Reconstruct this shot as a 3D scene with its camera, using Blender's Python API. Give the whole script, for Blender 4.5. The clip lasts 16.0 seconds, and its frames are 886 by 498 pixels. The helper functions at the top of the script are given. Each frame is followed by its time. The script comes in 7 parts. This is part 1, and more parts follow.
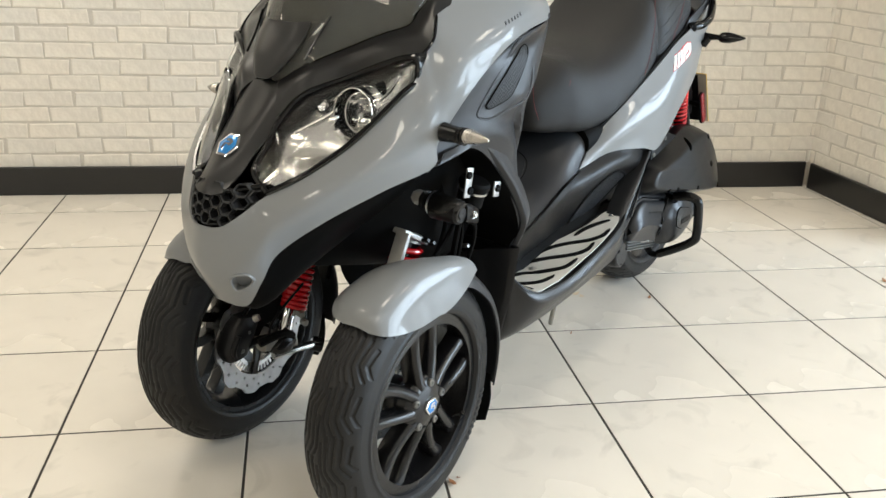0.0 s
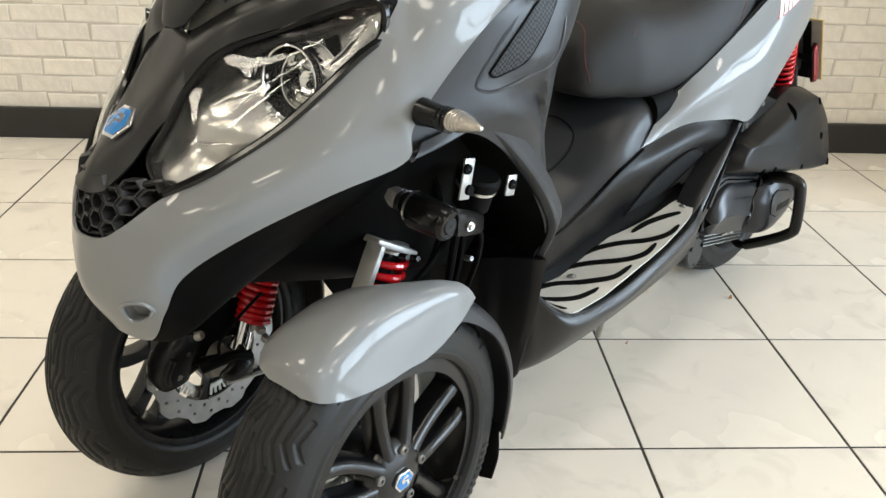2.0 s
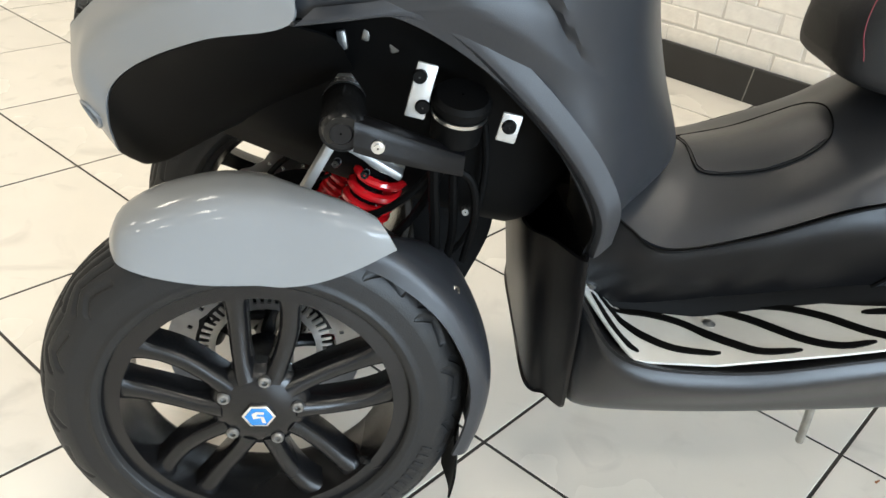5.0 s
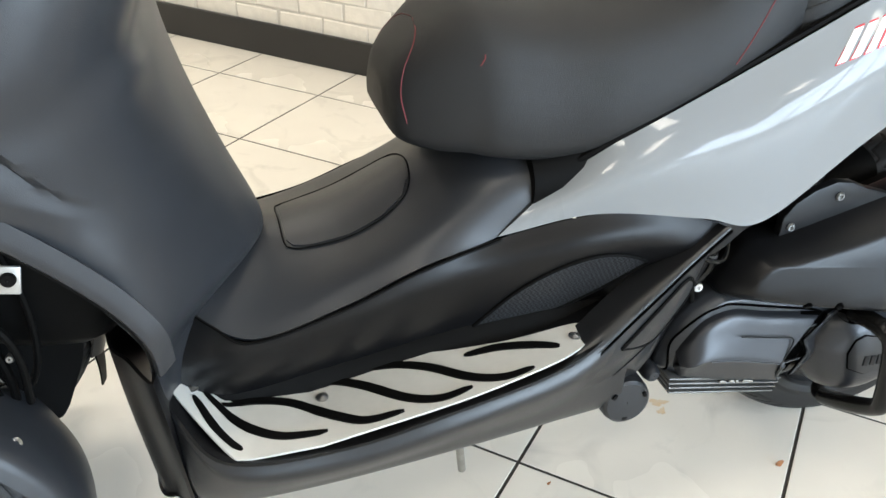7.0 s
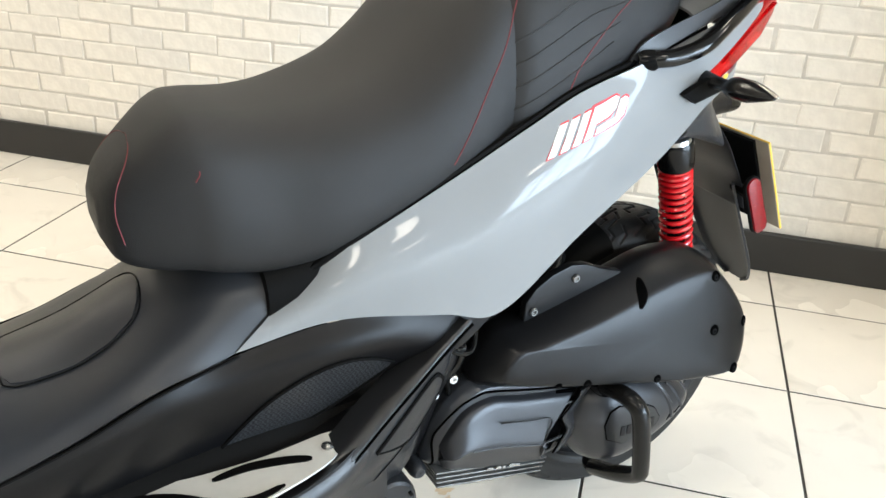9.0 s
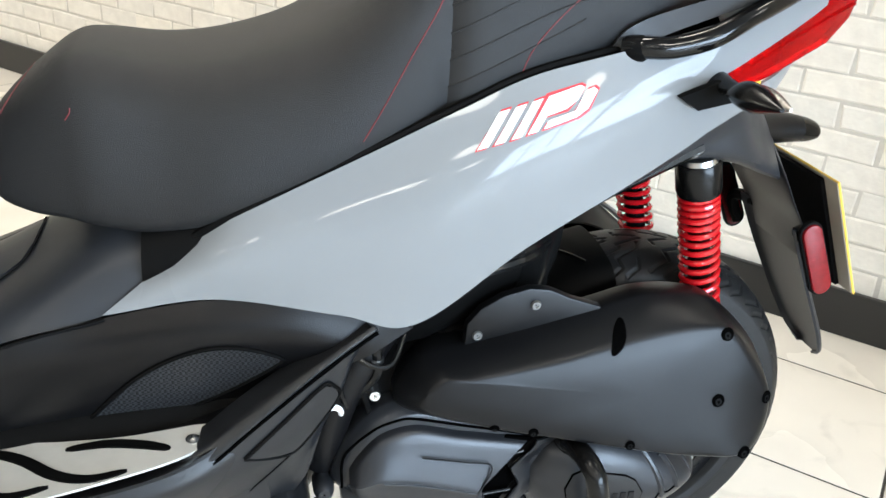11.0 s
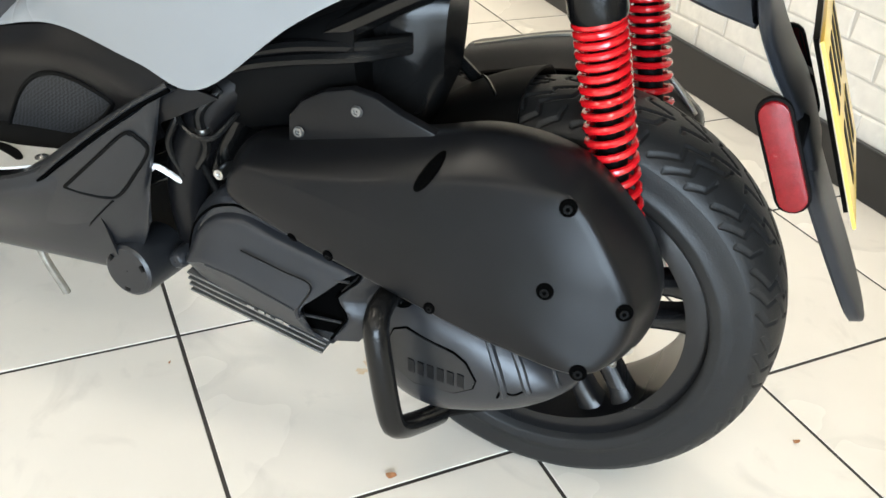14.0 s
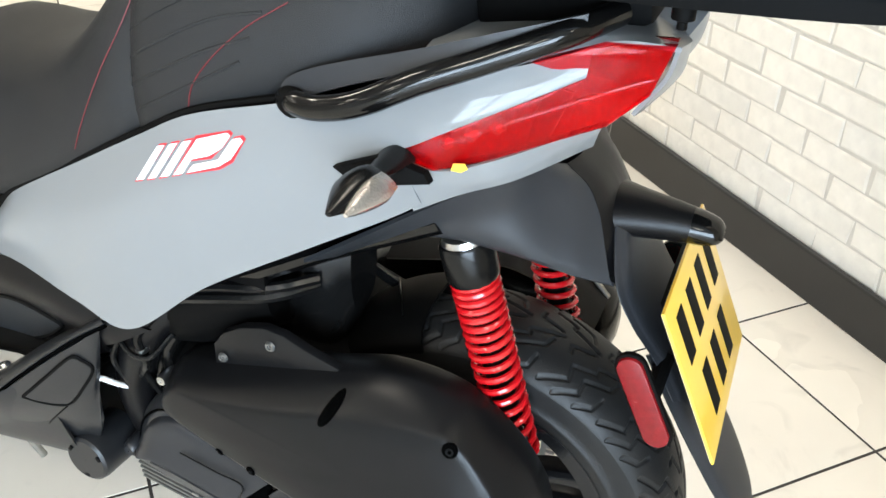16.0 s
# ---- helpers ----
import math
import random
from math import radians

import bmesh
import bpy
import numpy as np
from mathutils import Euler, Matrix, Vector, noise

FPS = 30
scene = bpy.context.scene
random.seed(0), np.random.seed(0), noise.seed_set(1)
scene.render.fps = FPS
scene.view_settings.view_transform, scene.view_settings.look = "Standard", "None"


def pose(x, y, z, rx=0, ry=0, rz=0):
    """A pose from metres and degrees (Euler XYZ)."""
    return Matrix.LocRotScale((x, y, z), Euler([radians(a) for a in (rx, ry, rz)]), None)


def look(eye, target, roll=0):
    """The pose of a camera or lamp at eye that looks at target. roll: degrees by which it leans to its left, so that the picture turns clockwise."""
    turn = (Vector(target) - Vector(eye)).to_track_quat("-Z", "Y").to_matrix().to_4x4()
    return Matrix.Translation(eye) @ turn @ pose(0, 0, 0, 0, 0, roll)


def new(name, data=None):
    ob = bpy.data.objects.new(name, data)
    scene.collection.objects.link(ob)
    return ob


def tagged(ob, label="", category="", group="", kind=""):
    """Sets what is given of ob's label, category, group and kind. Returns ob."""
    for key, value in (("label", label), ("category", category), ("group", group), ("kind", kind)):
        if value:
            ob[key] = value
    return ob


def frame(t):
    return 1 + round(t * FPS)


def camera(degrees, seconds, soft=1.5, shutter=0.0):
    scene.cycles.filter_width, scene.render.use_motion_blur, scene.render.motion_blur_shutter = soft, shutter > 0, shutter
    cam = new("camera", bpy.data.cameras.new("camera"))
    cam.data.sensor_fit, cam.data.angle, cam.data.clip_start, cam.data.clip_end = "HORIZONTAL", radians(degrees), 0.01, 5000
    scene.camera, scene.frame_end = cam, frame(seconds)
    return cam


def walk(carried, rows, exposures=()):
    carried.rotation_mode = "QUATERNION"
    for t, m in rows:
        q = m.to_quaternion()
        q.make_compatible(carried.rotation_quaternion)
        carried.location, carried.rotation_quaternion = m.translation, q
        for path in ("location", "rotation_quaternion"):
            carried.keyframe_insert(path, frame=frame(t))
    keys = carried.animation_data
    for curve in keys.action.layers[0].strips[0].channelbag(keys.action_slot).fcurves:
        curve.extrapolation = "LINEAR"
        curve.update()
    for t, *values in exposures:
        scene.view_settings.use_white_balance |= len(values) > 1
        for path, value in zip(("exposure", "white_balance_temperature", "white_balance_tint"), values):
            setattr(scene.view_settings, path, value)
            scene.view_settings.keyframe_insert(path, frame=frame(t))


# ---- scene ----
cam = camera(53.9, 16.0, soft=1.5)
PATH = [
    (0, look((-0.677, -2.135, 1.04), (-0.353, -0.283, 0.358), 1.9)),
    (0.5, look((-0.68, -2.037, 1.077), (-0.348, -0.176, 0.425), 1.2)),
    (1, look((-0.667, -1.908, 1.101), (-0.302, -0.047, 0.467), 0.5)),
    (1.5, look((-0.563, -1.788, 1.069), (-0.265, 0.072, 0.397), 1.8)),
    (2, look((-0.469, -1.703, 1.002), (-0.352, 0.113, 0.171), 2.0)),
    (2.5, look((-0.416, -1.628, 0.943), (-0.394, 0.076, -0.103), 2.6)),
    (3, look((-0.356, -1.532, 0.926), (-0.5, 0.119, -0.193), 3.3)),
    (5.3, look((0.218, -1.196, 0.905), (-0.924, 0.112, -0.086), 5.3)),
    (5.5, look((0.253, -1.172, 0.915), (-0.897, 0.116, -0.095), 4.3)),
    (6, look((0.298, -1.113, 0.986), (-0.773, 0.162, -0.121), 0.9)),
    (6.5, look((0.316, -1.048, 1.017), (-0.55, 0.37, -0.096), 1.6)),
    (7, look((0.335, -1.004, 1.032), (-0.413, 0.539, 0.003), 2.1)),
    (7.5, look((0.348, -0.985, 1.042), (-0.304, 0.647, 0.087), 2.6)),
    (8, look((0.372, -0.965, 1.053), (-0.174, 0.728, 0.139), 2.9)),
    (8.5, look((0.397, -0.946, 1.06), (-0.071, 0.786, 0.176), 3.0)),
    (9, look((0.424, -0.934, 1.065), (0.004, 0.82, 0.2), 3.1)),
    (11.3, look((0.745, -0.645, 0.987), (-0.217, 0.885, 0.13), 5.8)),
    (11.5, look((0.784, -0.628, 0.997), (-0.228, 0.853, 0.113), 5.8)),
    (12, look((0.866, -0.591, 0.975), (-0.253, 0.789, 0.057), 5.4)),
    (12.5, look((0.906, -0.518, 0.934), (-0.283, 0.769, -0.031), 5.2)),
    (13, look((0.932, -0.388, 0.893), (-0.37, 0.717, -0.149), 5.6)),
    (13.5, look((1.0, -0.255, 0.869), (-0.412, 0.649, -0.221), 4.9)),
    (14, look((1.107, -0.111, 0.878), (-0.387, 0.641, -0.219), 4.3)),
    (14.5, look((1.154, -0.025, 0.887), (-0.395, 0.623, -0.2), 3.6)),
    (15, look((1.126, 0.004, 0.927), (-0.45, 0.634, -0.13), 3.5)),
    (15.5, look((1.113, 0.019, 1.003), (-0.479, 0.667, -0.019), 2.0)),
    (16, look((1.117, 0.027, 1.119), (-0.428, 0.714, 0.051), 1.4)),
]
# the clip's camera brightens and cools its picture as it comes round to the window side
SHOTS = [(0, 0.05, 6200, 10), (1.5, 0.08, 6200, 10), (3, 0.22, 6330, 10), (5.5, 0.31, 6060, 10), (7, 0.40, 6080, 10), (8, 0.42, 6080, 10), (9, 0.48, 6060, 10), (11.5, 0.46, 5850, 10), (12.5, 0.50, 5880, 10), (13.5, 0.46, 6130, 10), (14.5, 0.46, 6150, 10), (16, 0.50, 6080, 10)]
walk(cam, PATH, SHOTS)

# ---- light ----
world = bpy.data.worlds.new("sky")
scene.world = world
world.use_nodes = True
wn = world.node_tree.nodes
sky = wn.new("ShaderNodeTexSky")
sky.sky_type, sky.sun_disc = "NISHITA", False
sky.sun_elevation, sky.sun_rotation = radians(35), radians(200)
wn["Background"].inputs["Strength"].default_value = 0.1
world.node_tree.links.new(sky.outputs[0], wn["Background"].inputs[0])

ROOM_X0, ROOM_X1, ROOM_Y0, ROOM_Y1, ROOM_H = -4.6, 5.2, -6.2, 1.415, 2.75
BAY_Y = 3.0


def area_lamp(name, m, w, h, watts, colour):
    data = bpy.data.lights.new(name, "AREA")
    data.shape, data.size, data.size_y, data.energy, data.color = "RECTANGLE", w, h, watts, colour
    ob = new(name, data)
    ob.matrix_world = m
    return ob


DAY, WARM = (0.75, 0.89, 1.0), (1.0, 0.89, 0.71)
WINDOW_Y = (-0.45, -1.55, -2.65, -3.75)
for y in WINDOW_Y:
    area_lamp("window_daylight", look((ROOM_X1 + 0.12, y, 1.42), (-3.0, y, 1.0)), 0.98, 2.1, 118, DAY)
for x in (-3.7, -1.9, -0.1, 1.7, 3.5):
    for y in (-4.6, -2.8, -1.0, 0.8):
        area_lamp("ceiling_panel_light", look((x, y, ROOM_H - 0.03), (x, y + 0.001, 0)), 0.45, 0.45, 12.9, WARM)

# ---- materials ----
def mat(name, colour, rough=0.5, metal=0.0, vary=0.12, scale=30.0, bump=0.0, bump_scale=200.0, coat=0.0, rough_vary=0.1, second=None, spec=0.5):
    """A surface with variation at two scales, a fine relief and an optional second colour in its stains."""
    m = bpy.data.materials.new(name)
    m.use_nodes = True
    nt = m.node_tree
    b = nt.nodes["Principled BSDF"]
    b.inputs["Metallic"].default_value = metal
    b.inputs["Coat Weight"].default_value = coat
    b.inputs["Coat Roughness"].default_value = 0.025
    b.inputs["Specular IOR Level"].default_value = spec
    co = nt.nodes.new("ShaderNodeTexCoord")
    big, fine = nt.nodes.new("ShaderNodeTexNoise"), nt.nodes.new("ShaderNodeTexNoise")
    big.inputs["Scale"].default_value, big.inputs["Detail"].default_value = scale * 0.15, 4
    fine.inputs["Scale"].default_value, fine.inputs["Detail"].default_value = scale, 3
    for n in (big, fine):
        nt.links.new(co.outputs["Object"], n.inputs["Vector"])
    add = nt.nodes.new("ShaderNodeMath")
    add.operation = "ADD"
    nt.links.new(big.outputs[0], add.inputs[0])
    nt.links.new(fine.outputs[0], add.inputs[1])
    ramp = nt.nodes.new("ShaderNodeMapRange")
    ramp.inputs["From Min"].default_value, ramp.inputs["From Max"].default_value = 0.65, 1.35
    nt.links.new(add.outputs[0], ramp.inputs["Value"])
    mix = nt.nodes.new("ShaderNodeMix")
    mix.data_type = "RGBA"
    lo = second or tuple(c * (1 - vary) for c in colour)
    hi = tuple(min(1, c * (1 + vary)) for c in colour)
    mix.inputs["A"].default_value, mix.inputs["B"].default_value = (*lo, 1), (*hi, 1)
    nt.links.new(ramp.outputs[0], mix.inputs["Factor"])
    nt.links.new(mix.outputs["Result"], b.inputs["Base Color"])
    rr = nt.nodes.new("ShaderNodeMapRange")
    rr.inputs["From Min"].default_value, rr.inputs["From Max"].default_value = 0.3, 0.7
    rr.inputs["To Min"].default_value, rr.inputs["To Max"].default_value = rough * (1 - rough_vary), min(1, rough * (1 + rough_vary))
    nt.links.new(big.outputs[0], rr.inputs["Value"])
    nt.links.new(rr.outputs[0], b.inputs["Roughness"])
    if bump:
        grain = nt.nodes.new("ShaderNodeTexNoise")
        grain.inputs["Scale"].default_value, grain.inputs["Detail"].default_value = bump_scale, 2
        nt.links.new(co.outputs["Object"], grain.inputs["Vector"])
        bp = nt.nodes.new("ShaderNodeBump")
        bp.inputs["Strength"].default_value, bp.inputs["Distance"].default_value = bump, 0.002
        nt.links.new(grain.outputs[0], bp.inputs["Height"])
        nt.links.new(bp.outputs[0], b.inputs["Normal"])
    return m


def glass(name, colour, rough=0.02, mixin=0.0, tint=(0.02, 0.02, 0.02)):
    m = bpy.data.materials.new(name)
    m.use_nodes = True
    b = m.node_tree.nodes["Principled BSDF"]
    b.inputs["Base Color"].default_value = (*colour, 1)
    b.inputs["Roughness"].default_value = rough
    b.inputs["Transmission Weight"].default_value = 1.0
    b.inputs["IOR"].default_value = 1.3
    return m


PAINT = mat("grey_paint", (0.190, 0.198, 0.204), 0.30, 0, 0.03, 6, coat=0.45, spec=0.10)
BLACK_GLOSS = mat("black_gloss", (0.003, 0.003, 0.003), 0.12, 0, 0.1, 6, spec=0.35)
COWL = mat("satin_black_cowl", (0.006, 0.006, 0.0062), 0.33, 0, 0.15, 20, spec=0.38)
BLACK_SATIN = mat("black_satin", (0.005, 0.005, 0.005), 0.22, 0, 0.15, 20, spec=0.24)
CHARCOAL = mat("charcoal_plastic", (0.021, 0.0228, 0.0265), 0.38, 0, 0.12, 9, 0.10, 900, spec=0.35)
DARK = mat("dark_plastic", (0.0038, 0.0038, 0.0043), 0.36, 0, 0.15, 12, 0.12, 700, spec=0.22)
SIDE_GREY = mat("dark_grey_plastic", (0.0105, 0.0113, 0.013), 0.34, 0, 0.12, 9, 0.10, 900, spec=0.42)
BLACK = mat("matt_black", (0.0022, 0.0022, 0.0022), 0.6, 0, 0.2, 20, spec=0.07)
ENGINE = mat("engine_cover", (0.0050, 0.0052, 0.0058), 0.30, 0.0, 0.15, 14, 0.06, 1200, spec=0.21)
ENGINE_GREY = mat("crankcase_grey", (0.012, 0.0125, 0.0135), 0.30, 0.0, 0.12, 14, 0.08, 900, spec=0.4)
CASTING = mat("painted_casting", (0.022, 0.0235, 0.027), 0.31, 0.35, 0.12, 14, 0.08, 900, spec=0.5)
# near-black without gloss: paints the shade of holes, also used for dark joints
HOLE_SHADE_AND_JOINT = mat("hole_shade_and_joint_black", (0.0012, 0.0012, 0.0012), 0.9, 0, 0.1, 20, spec=0.0)
RUBBER = mat("tyre_rubber", (0.0085, 0.0087, 0.009), 0.46, 0, 0.25, 40, 0.15, 500, second=(0.013, 0.0128, 0.0125), spec=0.26)
RIM = mat("rim_black", (0.006, 0.006, 0.0065), 0.26, 0.0, 0.1, 12, spec=0.38)
STEEL = mat("steel", (0.55, 0.55, 0.54), 0.28, 1.0, 0.12, 40)
DISC = mat("worn_disc_steel", (0.36, 0.355, 0.345), 0.38, 0.9, 0.15, 50)
DULL = mat("cast_aluminium", (0.34, 0.33, 0.30), 0.5, 0.9, 0.2, 60, 0.2, 400)
CHROME = mat("chrome", (0.85, 0.85, 0.85), 0.06, 1.0, 0.02, 5)
FACET = mat("headlight_reflector", (0.80, 0.80, 0.78), 0.09, 1.0, 0.05, 30, 0.35, 60)
SILVER = mat("silvered_plastic", (0.47, 0.465, 0.445), 0.24, 0.9, 0.05, 30)
ALU = mat("brushed_aluminium", (0.66, 0.655, 0.62), 0.38, 0.35, 0.05, 60, 0.05, 800)
RED = mat("red_spring_paint", (0.50, 0.006, 0.010), 0.22, 0, 0.1, 20, coat=0.5)
SEAT = mat("seat_vinyl", (0.0115, 0.0118, 0.0126), 0.54, 0, 0.10, 10, 0.35, 1100, spec=0.32)
STITCH = mat("red_thread", (0.13, 0.008, 0.012), 0.6)
WHITE = mat("white_vinyl", (0.8, 0.8, 0.8), 0.3)
REDV = mat("red_vinyl", (0.6, 0.02, 0.03), 0.3)
LAMP_FOLD_SHADE = mat("lamp_fold_shade_red", (0.035, 0.002, 0.002), 0.3, 0, 0.3, 90)
LAMP_GLINT = mat("lamp_bulb_gold", (1.0, 0.75, 0.25), 0.15, 1.0)
YELLOW = mat("plate_yellow", (0.80, 0.52, 0.045), 0.3, 0, 0.03, 5, coat=0.4)
BLUE = mat("badge_blue", (0.02, 0.20, 0.55), 0.2, 0.3, 0.05, 20, coat=0.8)
CLEAR = glass("clear_lens", (1, 1, 1), 0.01)
SMOKE = glass("smoked_screen", (0.20, 0.20, 0.182), 0.02)
SMOKE.node_tree.nodes["Principled BSDF"].inputs["Transmission Weight"].default_value = 0.72
REDLENS = glass("red_lens", (0.72, 0.003, 0.006), 0.02)
REDLENS.node_tree.nodes["Principled BSDF"].inputs["IOR"].default_value = 1.22
LAMP_RED = mat("lamp_reflector_red", (0.12, 0.003, 0.003), 0.28, 0.3, 0.35, 90, 0.9, 120, spec=0.3)
REDLENS.node_tree.nodes["Principled BSDF"].inputs["Transmission Weight"].default_value = 0.86
PALE_METAL = mat("zinc_plate", (0.42, 0.42, 0.41), 0.42, 0.6, 0.12, 60, 0.1, 400)
NUT_GREY = mat("grey_nut", (0.20, 0.20, 0.195), 0.38, 0.8, 0.15, 60)
REFLECTOR = mat("red_reflector", (0.17, 0.004, 0.007), 0.25, 0, 0.3, 900, 0.3, 900, coat=0.15, spec=0.3)
AMBER = mat("pale_lamp", (0.40, 0.37, 0.33), 0.15, 0.6, 0.1, 200, 0.4, 400, coat=1.0)


def mesh_screen(name, pitch, pale=0.014):
    """Woven black wire: small dark holes in a regular net."""
    m = mat(name, (0.03, 0.03, 0.033), 0.5, 0.0, spec=0.25)
    nt = m.node_tree
    co, net, mix = nt.nodes.new("ShaderNodeTexCoord"), nt.nodes.new("ShaderNodeTexChecker"), nt.nodes.new("ShaderNodeBump")
    net.inputs["Scale"].default_value = 1.0 / pitch
    net.inputs["Color1"].default_value, net.inputs["Color2"].default_value = (pale, pale * 1.05, pale * 1.15, 1), (0.0006, 0.0006, 0.0006, 1)
    nt.links.new(co.outputs["Object"], net.inputs["Vector"])
    nt.links.new(net.outputs["Color"], nt.nodes["Principled BSDF"].inputs["Base Color"])
    nt.links.new(net.outputs["Fac"], mix.inputs["Height"])
    mix.inputs["Distance"].default_value = 0.001
    nt.links.new(mix.outputs[0], nt.nodes["Principled BSDF"].inputs["Normal"])
    return m


VENT_NET = mesh_screen("vent_mesh", 0.0034, 0.030)
VENT_NET_COARSE = mesh_screen("coarse_vent_mesh", 0.0030, 0.034)

# ---- mesh tools ----
from mathutils.bvhtree import BVHTree

def catmull(pts, n):
    """n points along a smooth curve through pts."""
    k = len(pts)
    if k == 2:
        return [pts[0].lerp(pts[1], i / (n - 1)) for i in range(n)]
    out = []
    for i in range(n):
        u = i / (n - 1) * (k - 1)
        j = min(int(u), k - 2)
        f = u - j
        p1, p2 = pts[j], pts[j + 1]
        p0 = pts[j - 1] if j else p1 * 2 - p2
        p3 = pts[j + 2] if j + 2 < k else p2 * 2 - p1
        out.append(0.5 * (2 * p1 + (p2 - p0) * f + (2 * p0 - 5 * p1 + 4 * p2 - p3) * f * f + (3 * p1 - p0 - 3 * p2 + p3) * f ** 3))
    return out


def vecs(rows):
    return [Vector(p) for p in rows]


def grid_faces(bm, rows, close_u=False, close_v=False):
    vs = [[bm.verts.new(p) for p in r] for r in rows]
    n, m = len(vs), len(vs[0])
    for i in range(n if close_v else n - 1):
        for j in range(m if close_u else m - 1):
            a, b, c, d = vs[i][j], vs[i][(j + 1) % m], vs[(i + 1) % n][(j + 1) % m], vs[(i + 1) % n][j]
            bm.faces.new((a, b, c, d))
    return vs


def patch(rows, nu=16, nv=10, thick=0.003, bm=None):
    """A smooth shell through rows of points."""
    own = bmesh.new()
    rr = [catmull(vecs(r), nu) for r in rows]
    cols = [catmull([r[j] for r in rr], nv) for j in range(nu)]
    grid_faces(own, [[cols[j][i] for j in range(nu)] for i in range(nv)])
    if thick:
        thicken(own, thick)
    return merge(bm, own)


def thicken(bm, thick):
    """Give an open skin its thickness, towards the middle of the machine."""
    bm.normal_update()
    vs = bm.verts[:]
    mid = sum((v.co for v in vs), Vector()) / len(vs)
    mid = Vector((mid.x, 0, mid.z - (0.15 if abs(mid.y) < 0.03 else 0)))
    if sum(v.normal.dot(v.co - mid) for v in vs) < 0:
        bmesh.ops.reverse_faces(bm, faces=bm.faces)
        bm.normal_update()
    faces, edges = bm.faces[:], [e for e in bm.edges if e.is_boundary]
    inner = {v: bm.verts.new(v.co - v.normal * thick) for v in vs}
    rims = []
    for e in edges:
        loop = e.link_loops[0]
        a, b = loop.vert, loop.link_loop_next.vert
        rims.append((b, a, inner[a], inner[b]))
    for fc in faces:
        bm.faces.new([inner[v] for v in reversed(fc.verts)])
    for r in rims:
        bm.faces.new(r)


def merge(bm, own):
    if bm is None:
        return own
    me = bpy.data.meshes.new("scratch")
    own.to_mesh(me)
    own.free()
    bm.from_mesh(me)
    bpy.data.meshes.remove(me)
    return bm


def loft(sections, nu=24, nv=None, bm=None, smooth=True, caps=True):
    """A closed body through rings of points."""
    own = bmesh.new()
    rings = []
    for s in sections:
        pts = vecs(s)
        if smooth:
            c = catmull(pts[-2:] + pts + pts[:2], (len(pts) + 3) * 12 + 1)[24:24 + 12 * len(pts)]
            pts = [c[int(i * len(c) / nu)] for i in range(nu)]
        rings.append(pts)
    if nv:
        cols = [catmull([r[j] for r in rings], nv) for j in range(len(rings[0]))]
        rings = [[c[i] for c in cols] for i in range(nv)]
    vs = grid_faces(own, rings, close_u=True)
    if caps:
        own.faces.new(vs[0][::-1])
        own.faces.new(vs[-1])
    bmesh.ops.recalc_face_normals(own, faces=own.faces)
    return merge(bm, own)


def tube(path, r, seg=10, n=None, bm=None, closed=False, r_end=None):
    """A round bar along a path."""
    own = bmesh.new()
    pts = vecs(path)
    if n:
        pts = catmull(pts, n)
    rings, up = [], None
    for i, p in enumerate(pts):
        a, b = pts[max(0, i - 1)], pts[min(len(pts) - 1, i + 1)]
        d = (b - a).normalized()
        if up is None:
            up = d.orthogonal().normalized()
        up = (up - d * up.dot(d)).normalized()
        s = d.cross(up)
        rad = r if r_end is None else r + (r_end - r) * i / (len(pts) - 1)
        rings.append([p + (up * math.cos(t) + s * math.sin(t)) * rad for t in [2 * math.pi * k / seg for k in range(seg)]])
    vs = grid_faces(own, rings, close_u=True, close_v=closed)
    if not closed:
        own.faces.new(vs[0][::-1])
        own.faces.new(vs[-1])
    bmesh.ops.recalc_face_normals(own, faces=own.faces)
    return merge(bm, own)


def revolve(profile, centre, axis="Y", seg=48, bm=None, closed=True):
    """A ring: profile points (radius, offset along the axis)."""
    own = bmesh.new()
    rings = []
    for k in range(seg):
        a = 2 * math.pi * k / seg
        c, s = math.cos(a), math.sin(a)
        if axis == "Y":
            rings.append([Vector((r * c, o, r * s)) + Vector(centre) for r, o in profile])
        elif axis == "X":
            rings.append([Vector((o, r * c, r * s)) + Vector(centre) for r, o in profile])
        else:
            rings.append([Vector((r * c, r * s, o)) + Vector(centre) for r, o in profile])
    grid_faces(own, rings, close_u=closed, close_v=True)
    bmesh.ops.remove_doubles(own, verts=own.verts, dist=1e-5)
    bmesh.ops.recalc_face_normals(own, faces=own.faces)
    return merge(bm, own)


def box(centre, size, rot=(0, 0, 0), bevel=0.003, bm=None, seg=2):
    own = bmesh.new()
    bmesh.ops.create_cube(own, size=1.0, matrix=pose(*centre, *rot) @ Matrix.Diagonal((*size, 1)))
    if bevel:
        bmesh.ops.bevel(own, geom=own.edges[:], offset=bevel, segments=seg, profile=0.5, affect="EDGES")
    return merge(bm, own)


